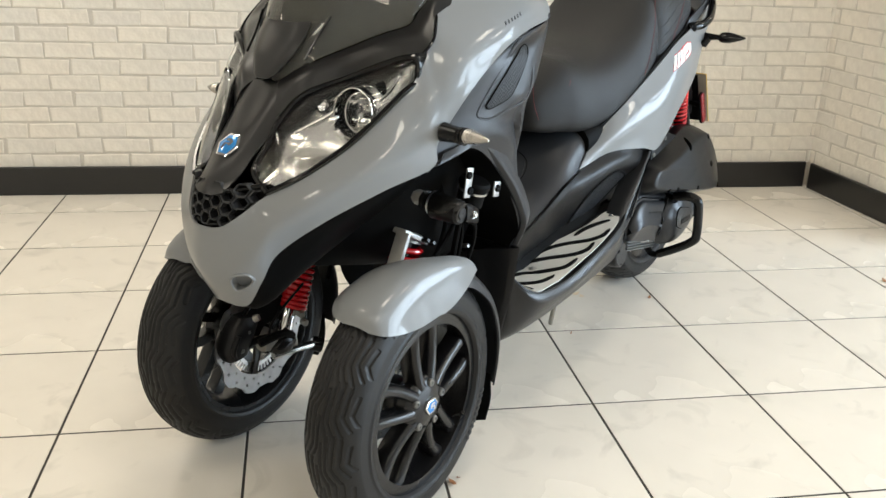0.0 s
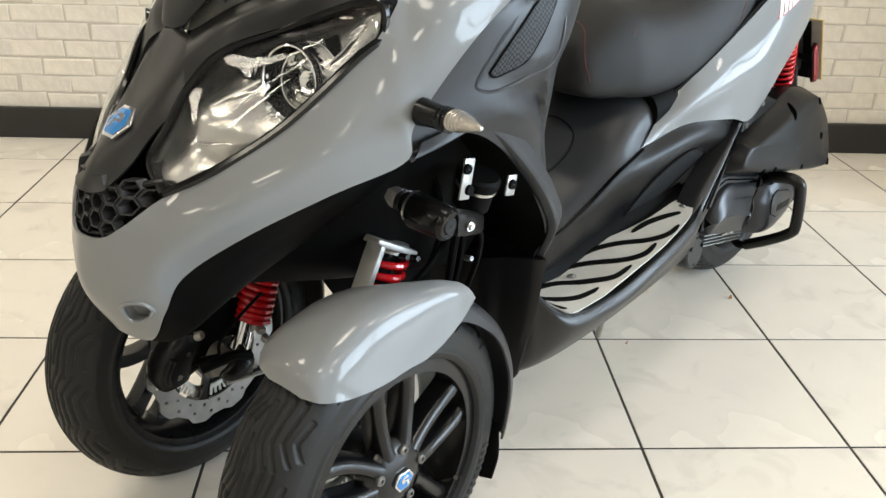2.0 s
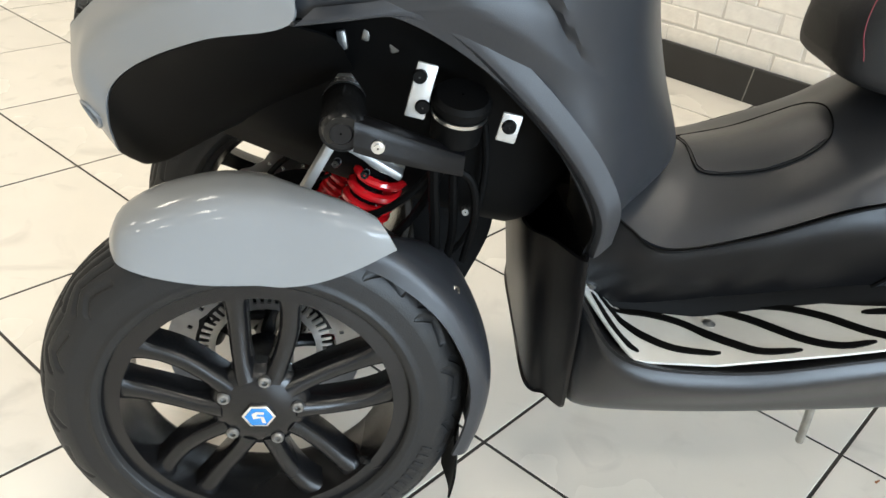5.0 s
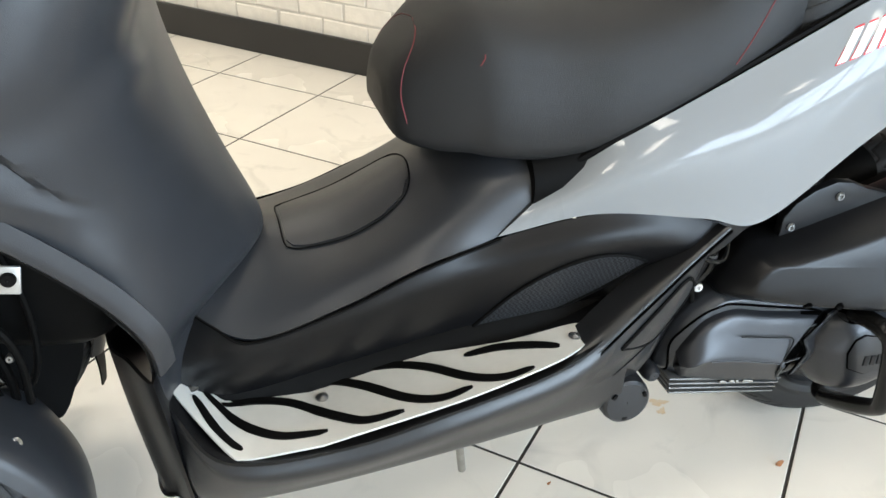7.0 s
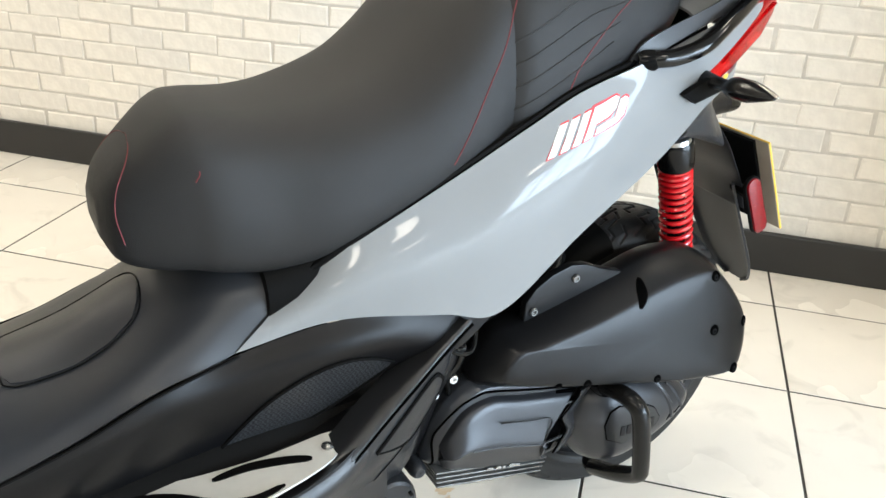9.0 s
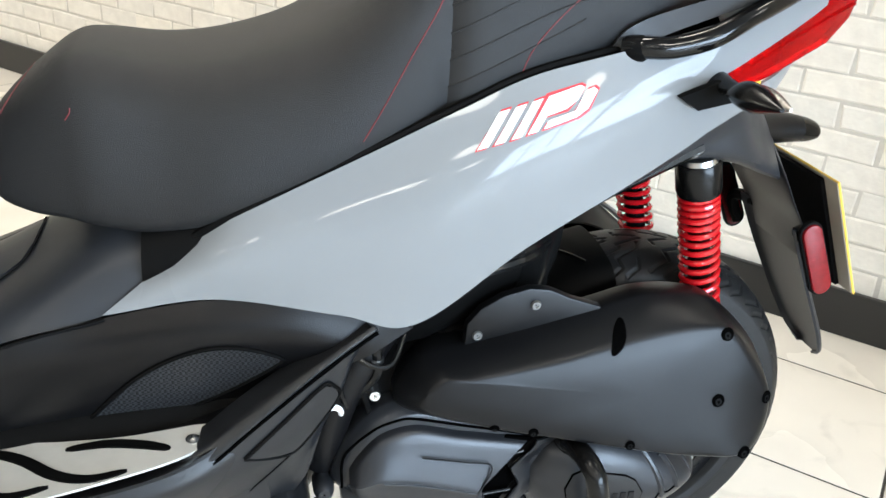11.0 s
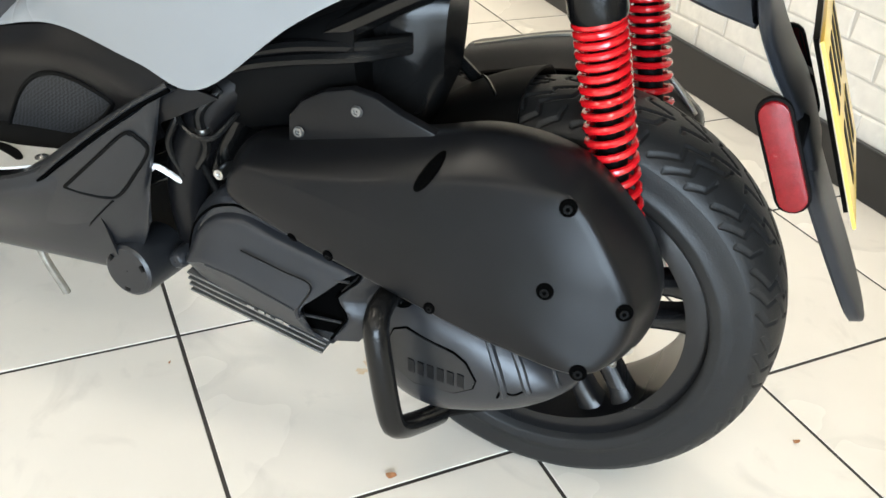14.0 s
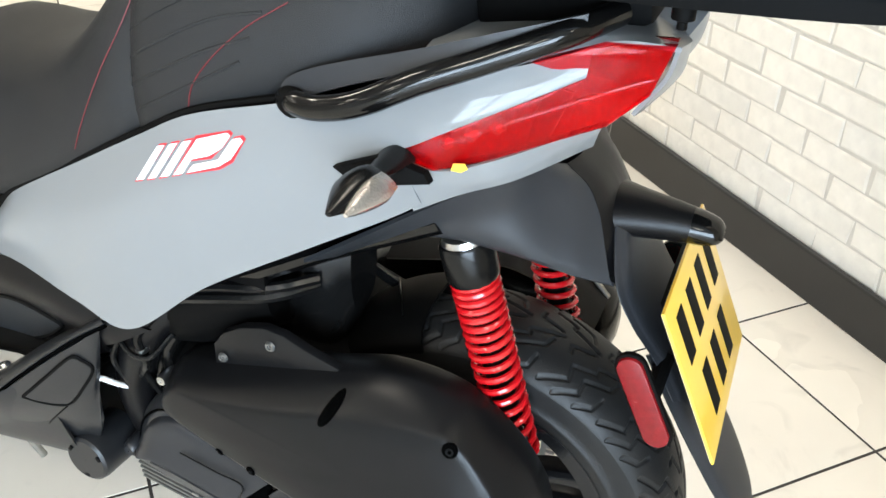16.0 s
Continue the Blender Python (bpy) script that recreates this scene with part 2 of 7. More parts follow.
def plate(outline, depth, to3d, bevel=0.002, bm=None, smooth=0):
    """A slab from a flat outline; to3d(a, b, h) places its points."""
    own = bmesh.new()
    pts = [Vector((a, b)) for a, b in outline]
    if smooth:
        c = catmull([p.to_3d() for p in pts[-2:] + pts + pts[:2]], (len(pts) + 3) * smooth + 1)
        pts = c[2 * smooth:2 * smooth + smooth * len(pts)]
    lo = [own.verts.new(to3d(p[0], p[1], 0)) for p in pts]
    hi = [own.verts.new(to3d(p[0], p[1], depth)) for p in pts]
    n = len(pts)
    top = own.faces.new(hi)
    own.faces.new(lo[::-1])
    for i in range(n):
        own.faces.new((lo[i], lo[(i + 1) % n], hi[(i + 1) % n], hi[i]))
    bmesh.ops.recalc_face_normals(own, faces=own.faces)
    if bevel:
        bmesh.ops.bevel(own, geom=top.edges[:], offset=bevel, segments=2, profile=0.5, affect="EDGES")
    return merge(bm, own)


def flip(bm):
    """The same shape on the other side of the middle plane."""
    own = bm.copy()
    for v in own.verts:
        v.co.y = -v.co.y
    bmesh.ops.reverse_faces(own, faces=own.faces)
    return own


def part(name, bm, material, parent, label="", smooth=35):
    me = bpy.data.meshes.new(name)
    bm.normal_update()
    bm.to_mesh(me)
    bm.free()
    me.materials.append(material)
    if smooth:
        me.polygons.foreach_set("use_smooth", [True] * len(me.polygons))
        me.set_sharp_from_angle(angle=radians(smooth))
    ob = new(name, me)
    ob.parent = parent
    if label:
        ob["label"] = label
    return ob


def both(name, bm, material, parent, label=""):
    """A part and its mirror image."""
    other = flip(bm)
    return part(name, bm, material, parent, label), part(name, other, material, parent, label)


def thing(name, m, label, category, group="", kind=""):
    ob = new(name)
    ob.matrix_world = m
    return tagged(ob, label, category, group, kind)


def drape(outline, to3d, step=0.012, thick=0.003, bm=None):
    """A thin skin over a curved surface: the flat outline is cut into a fine grid and each point placed by to3d(a, b, h)."""
    own = bmesh.new()
    own.faces.new([own.verts.new((a, b, 0)) for a, b in outline])
    xs, ys = [a for a, b in outline], [b for a, b in outline]
    for axis, lo, hi in ((0, min(xs), max(xs)), (1, min(ys), max(ys))):
        for k in range(1, max(2, int((hi - lo) / step))):
            at = lo + (hi - lo) * k / max(2, int((hi - lo) / step))
            co, no = [0, 0, 0], [0, 0, 0]
            co[axis], no[axis] = at, 1
            bmesh.ops.bisect_plane(own, geom=own.verts[:] + own.edges[:] + own.faces[:], dist=1e-6, plane_co=co, plane_no=no)
    up = bmesh.ops.extrude_face_region(own, geom=own.faces[:])
    raised = {v for v in up["geom"] if isinstance(v, bmesh.types.BMVert)}
    for v in own.verts:
        v.co = to3d(v.co.x, v.co.y, thick if v in raised else 0.0)
    bmesh.ops.recalc_face_normals(own, faces=own.faces)
    return merge(bm, own)


class Skin:
    """Where a built surface lies, looked up from the left side."""

    def __init__(self, *obs):
        verts, faces = [], []
        for ob in obs:
            n = len(verts)
            verts += [v.co.copy() for v in ob.data.vertices]
            faces += [[n + i for i in p.vertices] for p in ob.data.polygons]
        self.tree = BVHTree.FromPolygons(verts, faces)

    def at(self, x, z, side=1):
        hit = self.tree.ray_cast(Vector((x, 1.0 * side, z)), Vector((0, -side, 0)))
        if hit[0] is None:
            near = self.tree.find_nearest(Vector((x, 0.2 * side, z)))
            return near[0], Vector((0, side, 0))
        return hit[0], hit[1] if hit[1].y * side > 0 else -hit[1]

    def place(self, a, b, h):
        p, n = self.at(a, b)
        return Vector((a, p.y + h, b))

# ---- room ----
TILE = 0.40
COURSE, BRICK = 0.0623, 0.185
SKIRT = 0.115


def tile_material():
    m = mat("cream_floor_tile", (0.74, 0.70, 0.63), 0.26, 0, 0.03, 9, 0.02, 60)
    nt = m.node_tree
    b = nt.nodes["Principled BSDF"]
    base = b.inputs["Base Color"].links[0].from_socket
    co = nt.nodes.new("ShaderNodeTexCoord")
    info = nt.nodes.new("ShaderNodeObjectInfo")
    shift = nt.nodes.new("ShaderNodeVectorMath")
    shift.operation = "ADD"
    spread = nt.nodes.new("ShaderNodeMath")
    spread.operation = "MULTIPLY"
    spread.inputs[1].default_value = 60.0
    nt.links.new(info.outputs["Random"], spread.inputs[0])
    nt.links.new(co.outputs["Object"], shift.inputs[0])
    nt.links.new(spread.outputs[0], shift.inputs[1])
    # scuffs and faint grey dirt
    scuff = nt.nodes.new("ShaderNodeTexNoise")
    scuff.inputs["Scale"].default_value, scuff.inputs["Detail"].default_value, scuff.inputs["Distortion"].default_value = 7.0, 8, 1.4
    nt.links.new(shift.outputs[0], scuff.inputs["Vector"])
    rng = nt.nodes.new("ShaderNodeMapRange")
    rng.inputs["From Min"].default_value, rng.inputs["From Max"].default_value = 0.56, 0.80
    rng.inputs["To Max"].default_value = 0.40
    nt.links.new(scuff.outputs[0], rng.inputs["Value"])
    dirt = nt.nodes.new("ShaderNodeMix")
    dirt.data_type = "RGBA"
    dirt.inputs["B"].default_value = (0.36, 0.34, 0.31, 1)
    nt.links.new(rng.outputs[0], dirt.inputs["Factor"])
    nt.links.new(base, dirt.inputs["A"])
    nt.links.new(dirt.outputs["Result"], b.inputs["Base Color"])
    return m


def brick_material():
    m = mat("white_painted_brick", (0.765, 0.735, 0.675), 0.72, 0, 0.10, 26, 1.0, 60)
    nt = m.node_tree
    b = nt.nodes["Principled BSDF"]
    base = b.inputs["Base Color"].links[0].from_socket
    geo = nt.nodes.new("ShaderNodeNewGeometry")
    info = nt.nodes.new("ShaderNodeObjectInfo")
    add = nt.nodes.new("ShaderNodeMath")
    add.operation = "ADD"
    nt.links.new(info.outputs["Random"], add.inputs[0])
    nt.links.new(geo.outputs["Random Per Island"], add.inputs[1])
    fr = nt.nodes.new("ShaderNodeMath")
    fr.operation = "FRACT"
    nt.links.new(add.outputs[0], fr.inputs[0])
    hue = nt.nodes.new("ShaderNodeMix")
    hue.data_type = "RGBA"
    hue.blend_type = "MULTIPLY"
    hue.inputs["Factor"].default_value = 1.0
    ramp = nt.nodes.new("ShaderNodeMix")
    ramp.data_type = "RGBA"
    ramp.inputs["A"].default_value, ramp.inputs["B"].default_value = (0.93, 0.93, 0.93, 1), (1, 0.985, 0.96, 1)
    nt.links.new(fr.outputs[0], ramp.inputs["Factor"])
    nt.links.new(base, hue.inputs["A"])
    nt.links.new(ramp.outputs["Result"], hue.inputs["B"])
    nt.links.new(hue.outputs["Result"], b.inputs["Base Color"])
    return m


TILE_MAT, BRICK_MAT = tile_material(), brick_material()
GROUT = mat("dark_grout", (0.032, 0.028, 0.024), 0.8, 0, 0.3, 60)
MORTAR = mat("pale_mortar", (0.56, 0.53, 0.48), 0.75, 0, 0.08, 50, 0.3, 200)
SKIRT_MAT = mat("black_skirting", (0.012, 0.012, 0.012), 0.30, 0, 0.2, 8, 0.05, 120)
PLASTER = mat("white_plaster", (0.78, 0.76, 0.72), 0.7, 0, 0.04, 6, 0.1, 80)
CEILING_MAT = mat("grey_ceiling", (0.24, 0.23, 0.22), 0.8, 0, 0.06, 6, 0.1, 80)
FAR_WALL = mat("beige_plaster", (0.46, 0.43, 0.38), 0.7, 0, 0.05, 6, 0.1, 80)
FRAME_MAT = mat("window_frame", (0.70, 0.70, 0.70), 0.4)


def structure(name, bm, material, label, category, m=None):
    ob = part(name, bm, material, None, smooth=0)
    if m is not None:
        ob.matrix_world = m
    return tagged(ob, label, category, kind="structure")


MID_X, SPAN_X = (ROOM_X0 + ROOM_X1) / 2, ROOM_X1 - ROOM_X0 + 0.6
MID_Y, SPAN_Y = (ROOM_Y0 + BAY_Y) / 2, BAY_Y - ROOM_Y0 + 0.6
floor = structure("floor", box((MID_X, MID_Y, -0.0512), (SPAN_X, SPAN_Y, 0.10), bevel=0), GROUT, "large square cream floor tiles with dark grout joints", "floor")
ceiling = structure("ceiling", box((MID_X, MID_Y, ROOM_H + 0.05), (SPAN_X, SPAN_Y, 0.10), bevel=0), CEILING_MAT, "plain grey showroom ceiling", "ceiling")
wall_west = structure("wall_west", box((ROOM_X0 - 0.06, MID_Y, ROOM_H / 2), (0.12, SPAN_Y, ROOM_H), bevel=0), FAR_WALL, "plain beige plastered side wall", "wall")
# the back wall leans a little out of square, as does the side wall
BACK = pose(-0.05, ROOM_Y1, 0, 0, 0, -0.75)
SIDE = pose(1.607, 1.37, 0, 0, 0, -87.2)
wall_north = structure("wall_north", box((-1.5, 0.084, ROOM_H / 2), (7.4, 0.12, ROOM_H), bevel=0), MORTAR, "white painted brick wall with pale mortar joints", "wall", BACK)
wall_east = structure("wall_east", box((0.36, 0.084, ROOM_H / 2), (0.96, 0.12, ROOM_H), bevel=0), MORTAR, "white painted brick side wall with pale mortar joints", "wall", SIDE)
baseboard_north = structure("baseboard", box((-1.5, 0.006, SKIRT / 2), (6.3, 0.018, SKIRT), bevel=0.004), SKIRT_MAT, "black painted skirting board along the brick wall", "baseboard", BACK)
part("skirting_joint", box((-0.785, -0.0035, SKIRT / 2), (0.003, 0.0025, SKIRT - 0.006), (0, 6, 0), 0.0005), mat("pale_scuff", (0.22, 0.21, 0.19), 0.6), baseboard_north)
structure("baseboard", box((0.42, 0.006, SKIRT / 2), (0.84, 0.018, SKIRT), bevel=0.004), SKIRT_MAT, "black painted skirting board along the side wall", "baseboard", SIDE)

# the bay beyond the brick return, and its shop front
wall_south = structure("wall_south", box((MID_X, ROOM_Y0 - 0.06, ROOM_H / 2), (SPAN_X, 0.12, ROOM_H), bevel=0), FAR_WALL, "plain beige plastered wall", "wall")
structure("wall_bay", box(((1.85 + ROOM_X1) / 2, BAY_Y + 0.06, ROOM_H / 2), (ROOM_X1 - 1.45, 0.12, ROOM_H), bevel=0), FAR_WALL, "plain beige plastered wall of the bay", "wall")
structure("wall_bay_side", box((1.80, 2.2, ROOM_H / 2), (0.12, 1.72, ROOM_H), bevel=0), FAR_WALL, "plain beige plastered side wall of the bay", "wall")
structure("wall_east_low", box((ROOM_X1 + 0.08, -2.1, 0.17), (0.14, 4.5, 0.34), bevel=0), PLASTER, "low white wall under the shop windows", "wall")
structure("wall_east_top", box((ROOM_X1 + 0.08, -2.1, 2.65), (0.14, 4.5, 0.24), bevel=0), PLASTER, "white lintel over the shop windows", "wall")
for i in range(5):
    structure("window_post", box((ROOM_X1 + 0.06, 0.10 - 1.1 * i, 1.44), (0.10, 0.11, 2.2), bevel=0.004), FRAME_MAT, "pale window post of the shop front", "window")
for i in range(4):
    structure("window_transom", box((ROOM_X1 + 0.06, WINDOW_Y[i], 1.9), (0.06, 1.0, 0.05), bevel=0.004), FRAME_MAT, "pale window transom of the shop front", "window")
structure("wall_east_end", box((ROOM_X1 + 0.08, (ROOM_Y0 - 4.35) / 2, ROOM_H / 2), (0.14, -4.35 - ROOM_Y0, ROOM_H), bevel=0), FAR_WALL, "plain beige wall beside the shop windows", "wall")
structure("wall_east_corner", box((ROOM_X1 + 0.08, 1.6, ROOM_H / 2), (0.14, 2.9, ROOM_H), bevel=0), FAR_WALL, "plain beige wall at the corner of the bay", "wall")

# ---- scooter ----
scooter = thing("scooter", pose(-0.653, -0.5725, 0, 0, 0, 223.7), "glossy grey three-wheeled scooter with black trim and red springs", "scooter")


def tread_depth(theta, o, half, r, n, deep, kind):
    """Depth of the zigzag grooves: distance to bent lines that repeat round the tyre, on each flank in turn."""
    pitch = 2 * math.pi * r / n
    if kind == "front":
        # nested grooves that run along the tyre and bend sharply towards the shoulder
        bends = (((0.86, 0.80), (0.80, 0.42), (0.93, 0.22)), ((0.66, 0.92), (0.60, 0.36), (0.82, 0.10)), ((0.46, 0.98), (0.40, 0.30), (0.64, -0.02)),
                 ((0.26, 0.96), (0.20, 0.24), (0.46, -0.10)), ((0.07, 0.80), (0.06, 0.20), (0.26, -0.14)))
    else:
        bends = (((0.06, 0.00), (0.24, 0.42), (0.36, 0.40), (0.50, 0.74), (0.72, 0.70), (0.90, 1.06)), ((0.22, 0.10), (0.42, 0.16), (0.60, 0.52), (0.80, 0.50), (0.95, 0.80)),
                 ((0.66, 0.20), (0.84, 0.24), (0.94, 0.46)), ((0.04, 0.55), (0.16, 0.86), (0.30, 0.84)))
    lines = [pair for chain in bends for pair in zip(chain, chain[1:])]
    way = 1.0 if kind == "front" else -1.0
    side = np.where(o > 0, 0.5, 0.0)
    u = (way * theta * n / (2 * math.pi) + side) % 1.0
    a = np.abs(o)
    best = np.full(theta.shape, 1.0)
    for (a0, u0), (a1, u1) in lines:
        for k in (-2, -1, 0, 1):
            px, py = a - a0 * half, (u - u0 - k) * pitch
            dx, dy = (a1 - a0) * half, (u1 - u0) * pitch
            t = np.clip((px * dx + py * dy) / (dx * dx + dy * dy), 0, 1)
            best = np.minimum(best, np.hypot(px - t * dx, py - t * dy))
    return deep * np.clip(((0.0026 if kind == "front" else 0.0025) - best) / 0.0010, 0, 1)


def tyre_mesh(r, half, bead, n, kind, seg=1300):
    """A tyre as one closed skin: tread with grooves, rounded shoulders, sidewalls with a step."""
    t = np.linspace(0, 1, 121)
    o = np.sin((t - 0.5) * math.pi) * half
    e = np.abs(o) / half
    drop = 0.040 if kind == "front" else 0.031
    rad = r - drop * (1 - np.sqrt(np.clip(1 - e * e * 0.97, 0, 1))) - 0.006 * e ** 4
    ks = np.array([0.0, 0.12, 0.3, 0.42, 0.46, 0.7, 0.9])
    s_r = bead + (r - drop - 0.007 - bead) * ks
    s_o = half * (0.86 + 0.16 * np.sin(math.pi * (0.35 + 0.4 * ks))) + np.where((ks > 0.2) & (ks < 0.44), 0.0014, 0) + np.where(ks > 0.65, 0.0008, 0)
    th = np.arange(seg) * 2 * math.pi / seg
    tt, oo = np.meshgrid(th, o, indexing="ij")
    rr = rad[None, :] - tread_depth(tt, oo, half, r, n, 0.0040 if kind == "front" else 0.0026, kind)
    prof_r = np.concatenate([np.repeat(s_r[None, :], seg, 0), rr, np.repeat(s_r[::-1][None, :], seg, 0)], 1)
    prof_o = np.concatenate([np.repeat(-s_o[None, :], seg, 0), oo, np.repeat(s_o[::-1][None, :], seg, 0)], 1)
    m = prof_r.shape[1]
    xyz = np.stack([prof_r * np.cos(th)[:, None], prof_o, prof_r * np.sin(th)[:, None]], -1).reshape(-1, 3)
    i, j = np.meshgrid(np.arange(seg), np.arange(m), indexing="ij")
    a, b = i * m + j, i * m + (j + 1) % m
    c, d = ((i + 1) % seg) * m + (j + 1) % m, ((i + 1) % seg) * m + j
    quads = np.stack([a, d, c, b], -1).reshape(-1, 4)
    me = bpy.data.meshes.new("tyre")
    me.from_pydata(xyz.tolist(), [], quads.tolist())
    return me


def tyre(parent, me, label):
    me.materials.append(RUBBER)
    me.polygons.foreach_set("use_smooth", [True] * len(me.polygons))
    me.update()
    ob = new("tyre", me)
    ob.parent = parent
    ob["label"] = label
    return ob


def spoke(bm, a0, r0, a1, r1, w0, w1, y0, y1, depth, bow=0.0):
    """One cast spoke from the hub to the rim: scooped face, rounded edges, flared into the rim."""
    rings = []
    for k in range(11):
        t = k / 10
        a, r = a0 + (a1 - a0) * t + bow * math.sin(math.pi * t), r0 + (r1 - r0) * t
        w, y = (w0 + (w1 - w0) * t) * (1 + 0.55 * max(0, t - 0.72) / 0.28 * max(0, t - 0.72) / 0.28 + 0.2 * max(0, 0.2 - t) / 0.2), y0 + (y1 - y0) * t - 0.004 * math.sin(math.pi * t)
        c = Vector((r * math.cos(a), 0, r * math.sin(a)))
        s = Vector((-math.sin(a), 0, math.cos(a)))
        rings.append([c + s * sx * w + Vector((0, y + dy, 0)) for sx, dy in ((-0.50, -0.012), (-0.43, -0.004), (-0.25, 0.0002), (0.0, 0.0014), (0.25, 0.0002), (0.43, -0.004), (0.50, -0.012), (0.46, -depth), (-0.46, -depth))])
    loft(rings, bm=bm, smooth=False)


def lathe(profile, a, b, seg=24, closed=False):
    """A turned piece whose axis runs from a towards b."""
    a, b = Vector(a), Vector(b)
    bm = revolve(profile, (0, 0, 0), "Z", seg, closed=closed)
    bm.transform(Matrix.Translation(a) @ Vector((0, 0, 1)).rotation_difference((b - a).normalized()).to_matrix().to_4x4())
    return bm


def hexagon(r, a0=0.0, squash=1.0):
    return [(r * math.cos(a0 + math.pi / 3 * k), r * squash * math.sin(a0 + math.pi / 3 * k)) for k in range(6)]


def badge(parent, place, r=0.019, squash=0.86):
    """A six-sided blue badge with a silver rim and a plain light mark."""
    b = part("badge", plate(hexagon(r, 0, squash), 0.004, place, 0.001), CHROME, parent, "six-sided blue badge with a silver rim")
    part("badge_field", plate(hexagon(r * 0.82, 0, squash), 0.0052, place, 0.0005), BLUE, parent)
    part("badge_mark", plate([(-r * 0.42, -r * 0.4), (-r * 0.22, -r * 0.4), (-r * 0.12, 0), (r * 0.3, -r * 0.1), (r * 0.42, r * 0.25), (r * 0.15, r * 0.45), (-r * 0.3, r * 0.42), (-r * 0.3, r * 0.25), (r * 0.1, r * 0.25), (r * 0.15, r * 0.1), (-r * 0.3, r * 0.08)], 0.006, place, 0.0), CHROME, parent)
    return b


def brake_disc(parent, r, y, thick=0.004):
    """A wave-edged drilled disc with a toothed sensor ring."""
    bm = bmesh.new()
    n = 120
    rows = []
    for r_in in (0.70, 0.755, 0.80, 0.875, 0.92, 1.0):
        ring = []
        for k in range(n):
            a = 2 * math.pi * k / n
            wave = 1.0 if r_in < 1 else 1 + 0.035 * math.copysign(min(1, abs(1.8 * math.cos(a * 10))), math.cos(a * 10))
            ring.append(Vector((r * r_in * wave * math.cos(a), 0, r * r_in * wave * math.sin(a))))
        rows.append(ring)
    own = grid_faces(bm, rows, close_u=True)
    drop = [f for i, f in enumerate(bm.faces) if (i // n) in (1, 3) and (i % n) % 6 == (0 if i // n == 1 else 3)]
    bmesh.ops.delete(bm, geom=drop, context="FACES_ONLY")
    bmesh.ops.solidify(bm, geom=bm.faces[:], thickness=thick)
    for v in bm.verts:
        v.co.y += y
    d = part("brake_disc", bm, DISC, parent, "drilled steel brake disc with a scalloped edge")
    bm = revolve([(r * 0.50, 0.002), (r * 0.565, 0.002), (r * 0.565, -0.002), (r * 0.50, -0.002)], (0, y, 0), seg=40)
    for k in range(52):
        a = 2 * math.pi * k / 52
        box((r * 0.61 * math.cos(a), y, r * 0.61 * math.sin(a)), (0.013, 0.003, 0.0042), (0, -math.degrees(a), 0), 0, bm)
    part("sensor_ring", bm, STEEL, parent, "toothed bright sensor ring")
    bm = bmesh.new()
    for k in range(5):
        a = 2 * math.pi * (k + 0.3) / 5
        spoke(bm, a, r * 0.2, a + 0.2, r * 0.68, 0.016, 0.012, y + 0.003, y + 0.002, 0.010)
    part("disc_carrier", bm, BLACK_SATIN, parent)
    return d


def front_wheel(m, inner):
    """Front wheel with five pairs of black spokes; inner is the side (+1 or -1) on which its brake sits."""
    bm = revolve([(0.150, 0.050), (0.168, 0.0485), (0.174, 0.0475), (0.1745, 0.043), (0.165, 0.040), (0.158, 0.02), (0.156, -0.03), (0.165, -0.042), (0.1745, -0.045), (0.173, -0.05), (0.160, -0.05), (0.148, -0.03), (0.147, 0.02)], (0, 0, 0), seg=96)
    w = part("front_wheel", bm, RIM, scooter, "satin black cast rim with five pairs of spokes")
    w.matrix_local = m
    for k in range(5):
        a = math.radians(90 + 72 * k)
        for s in (-1, 1):
            bm = bmesh.new()
            spoke(bm, a + s * 0.36, 0.042, a + s * 0.175, 0.160, 0.0215, 0.0255, 0.053, 0.043, 0.034, bow=0.045)
            part("spoke", bm, RIM, w)
    part("hub", revolve([(0.001, 0.0565), (0.024, 0.0565), (0.030, 0.0550), (0.042, 0.0520), (0.052, 0.0470), (0.057, 0.038), (0.054, 0.02), (0.034, 0.0), (0.034, -0.05), (0.001, -0.05)], (0, 0, 0), seg=40, closed=False), RIM, w)
    tyre(w, tyre_mesh(0.242, 0.056, 0.170, 17, "front"), "black road tyre with zigzag tread")
    for k in range(9):
        a = math.radians(196 + 3.6 * k)
        part("sidewall_bar", box((0.200 * math.cos(a), 0.0566, 0.200 * math.sin(a)), (0.013, 0.0012, 0.007), (0, -math.degrees(a), 0), 0.0004), RUBBER, w)
    badge(w, lambda a, b, h: Vector((a, 0.0575 + h, b)))
    for k in range(5):
        a = math.radians(90 + 8 + 72 * k)
        c = (0.043 * math.cos(a), 0.0500, 0.043 * math.sin(a))
        nut = part("nut", revolve([(0.001, 0.003), (0.0034, 0.003), (0.0034, 0.007), (0.0056, 0.007), (0.0072, 0.005), (0.0072, 0.0)], c, seg=14, closed=False), NUT_GREY, w)
    brake_disc(w, 0.122, -0.062)
    part("valve_stem", tube([(-0.115, 0.035, -0.085), (-0.125, 0.05, -0.078), (-0.118, 0.058, -0.070)], 0.004, 8, 8), BLACK_SATIN, w)
    return w


LEFT_WHEEL, RIGHT_WHEEL = pose(0, 0.228, 0.240, 0, 0, 4.5), pose(0.0, -0.228, 0.240, 0, 0, 4.5) @ pose(0, 0, 0, 0, 0, 180)
front_wheel(LEFT_WHEEL, -1)
front_wheel(RIGHT_WHEEL, 1)


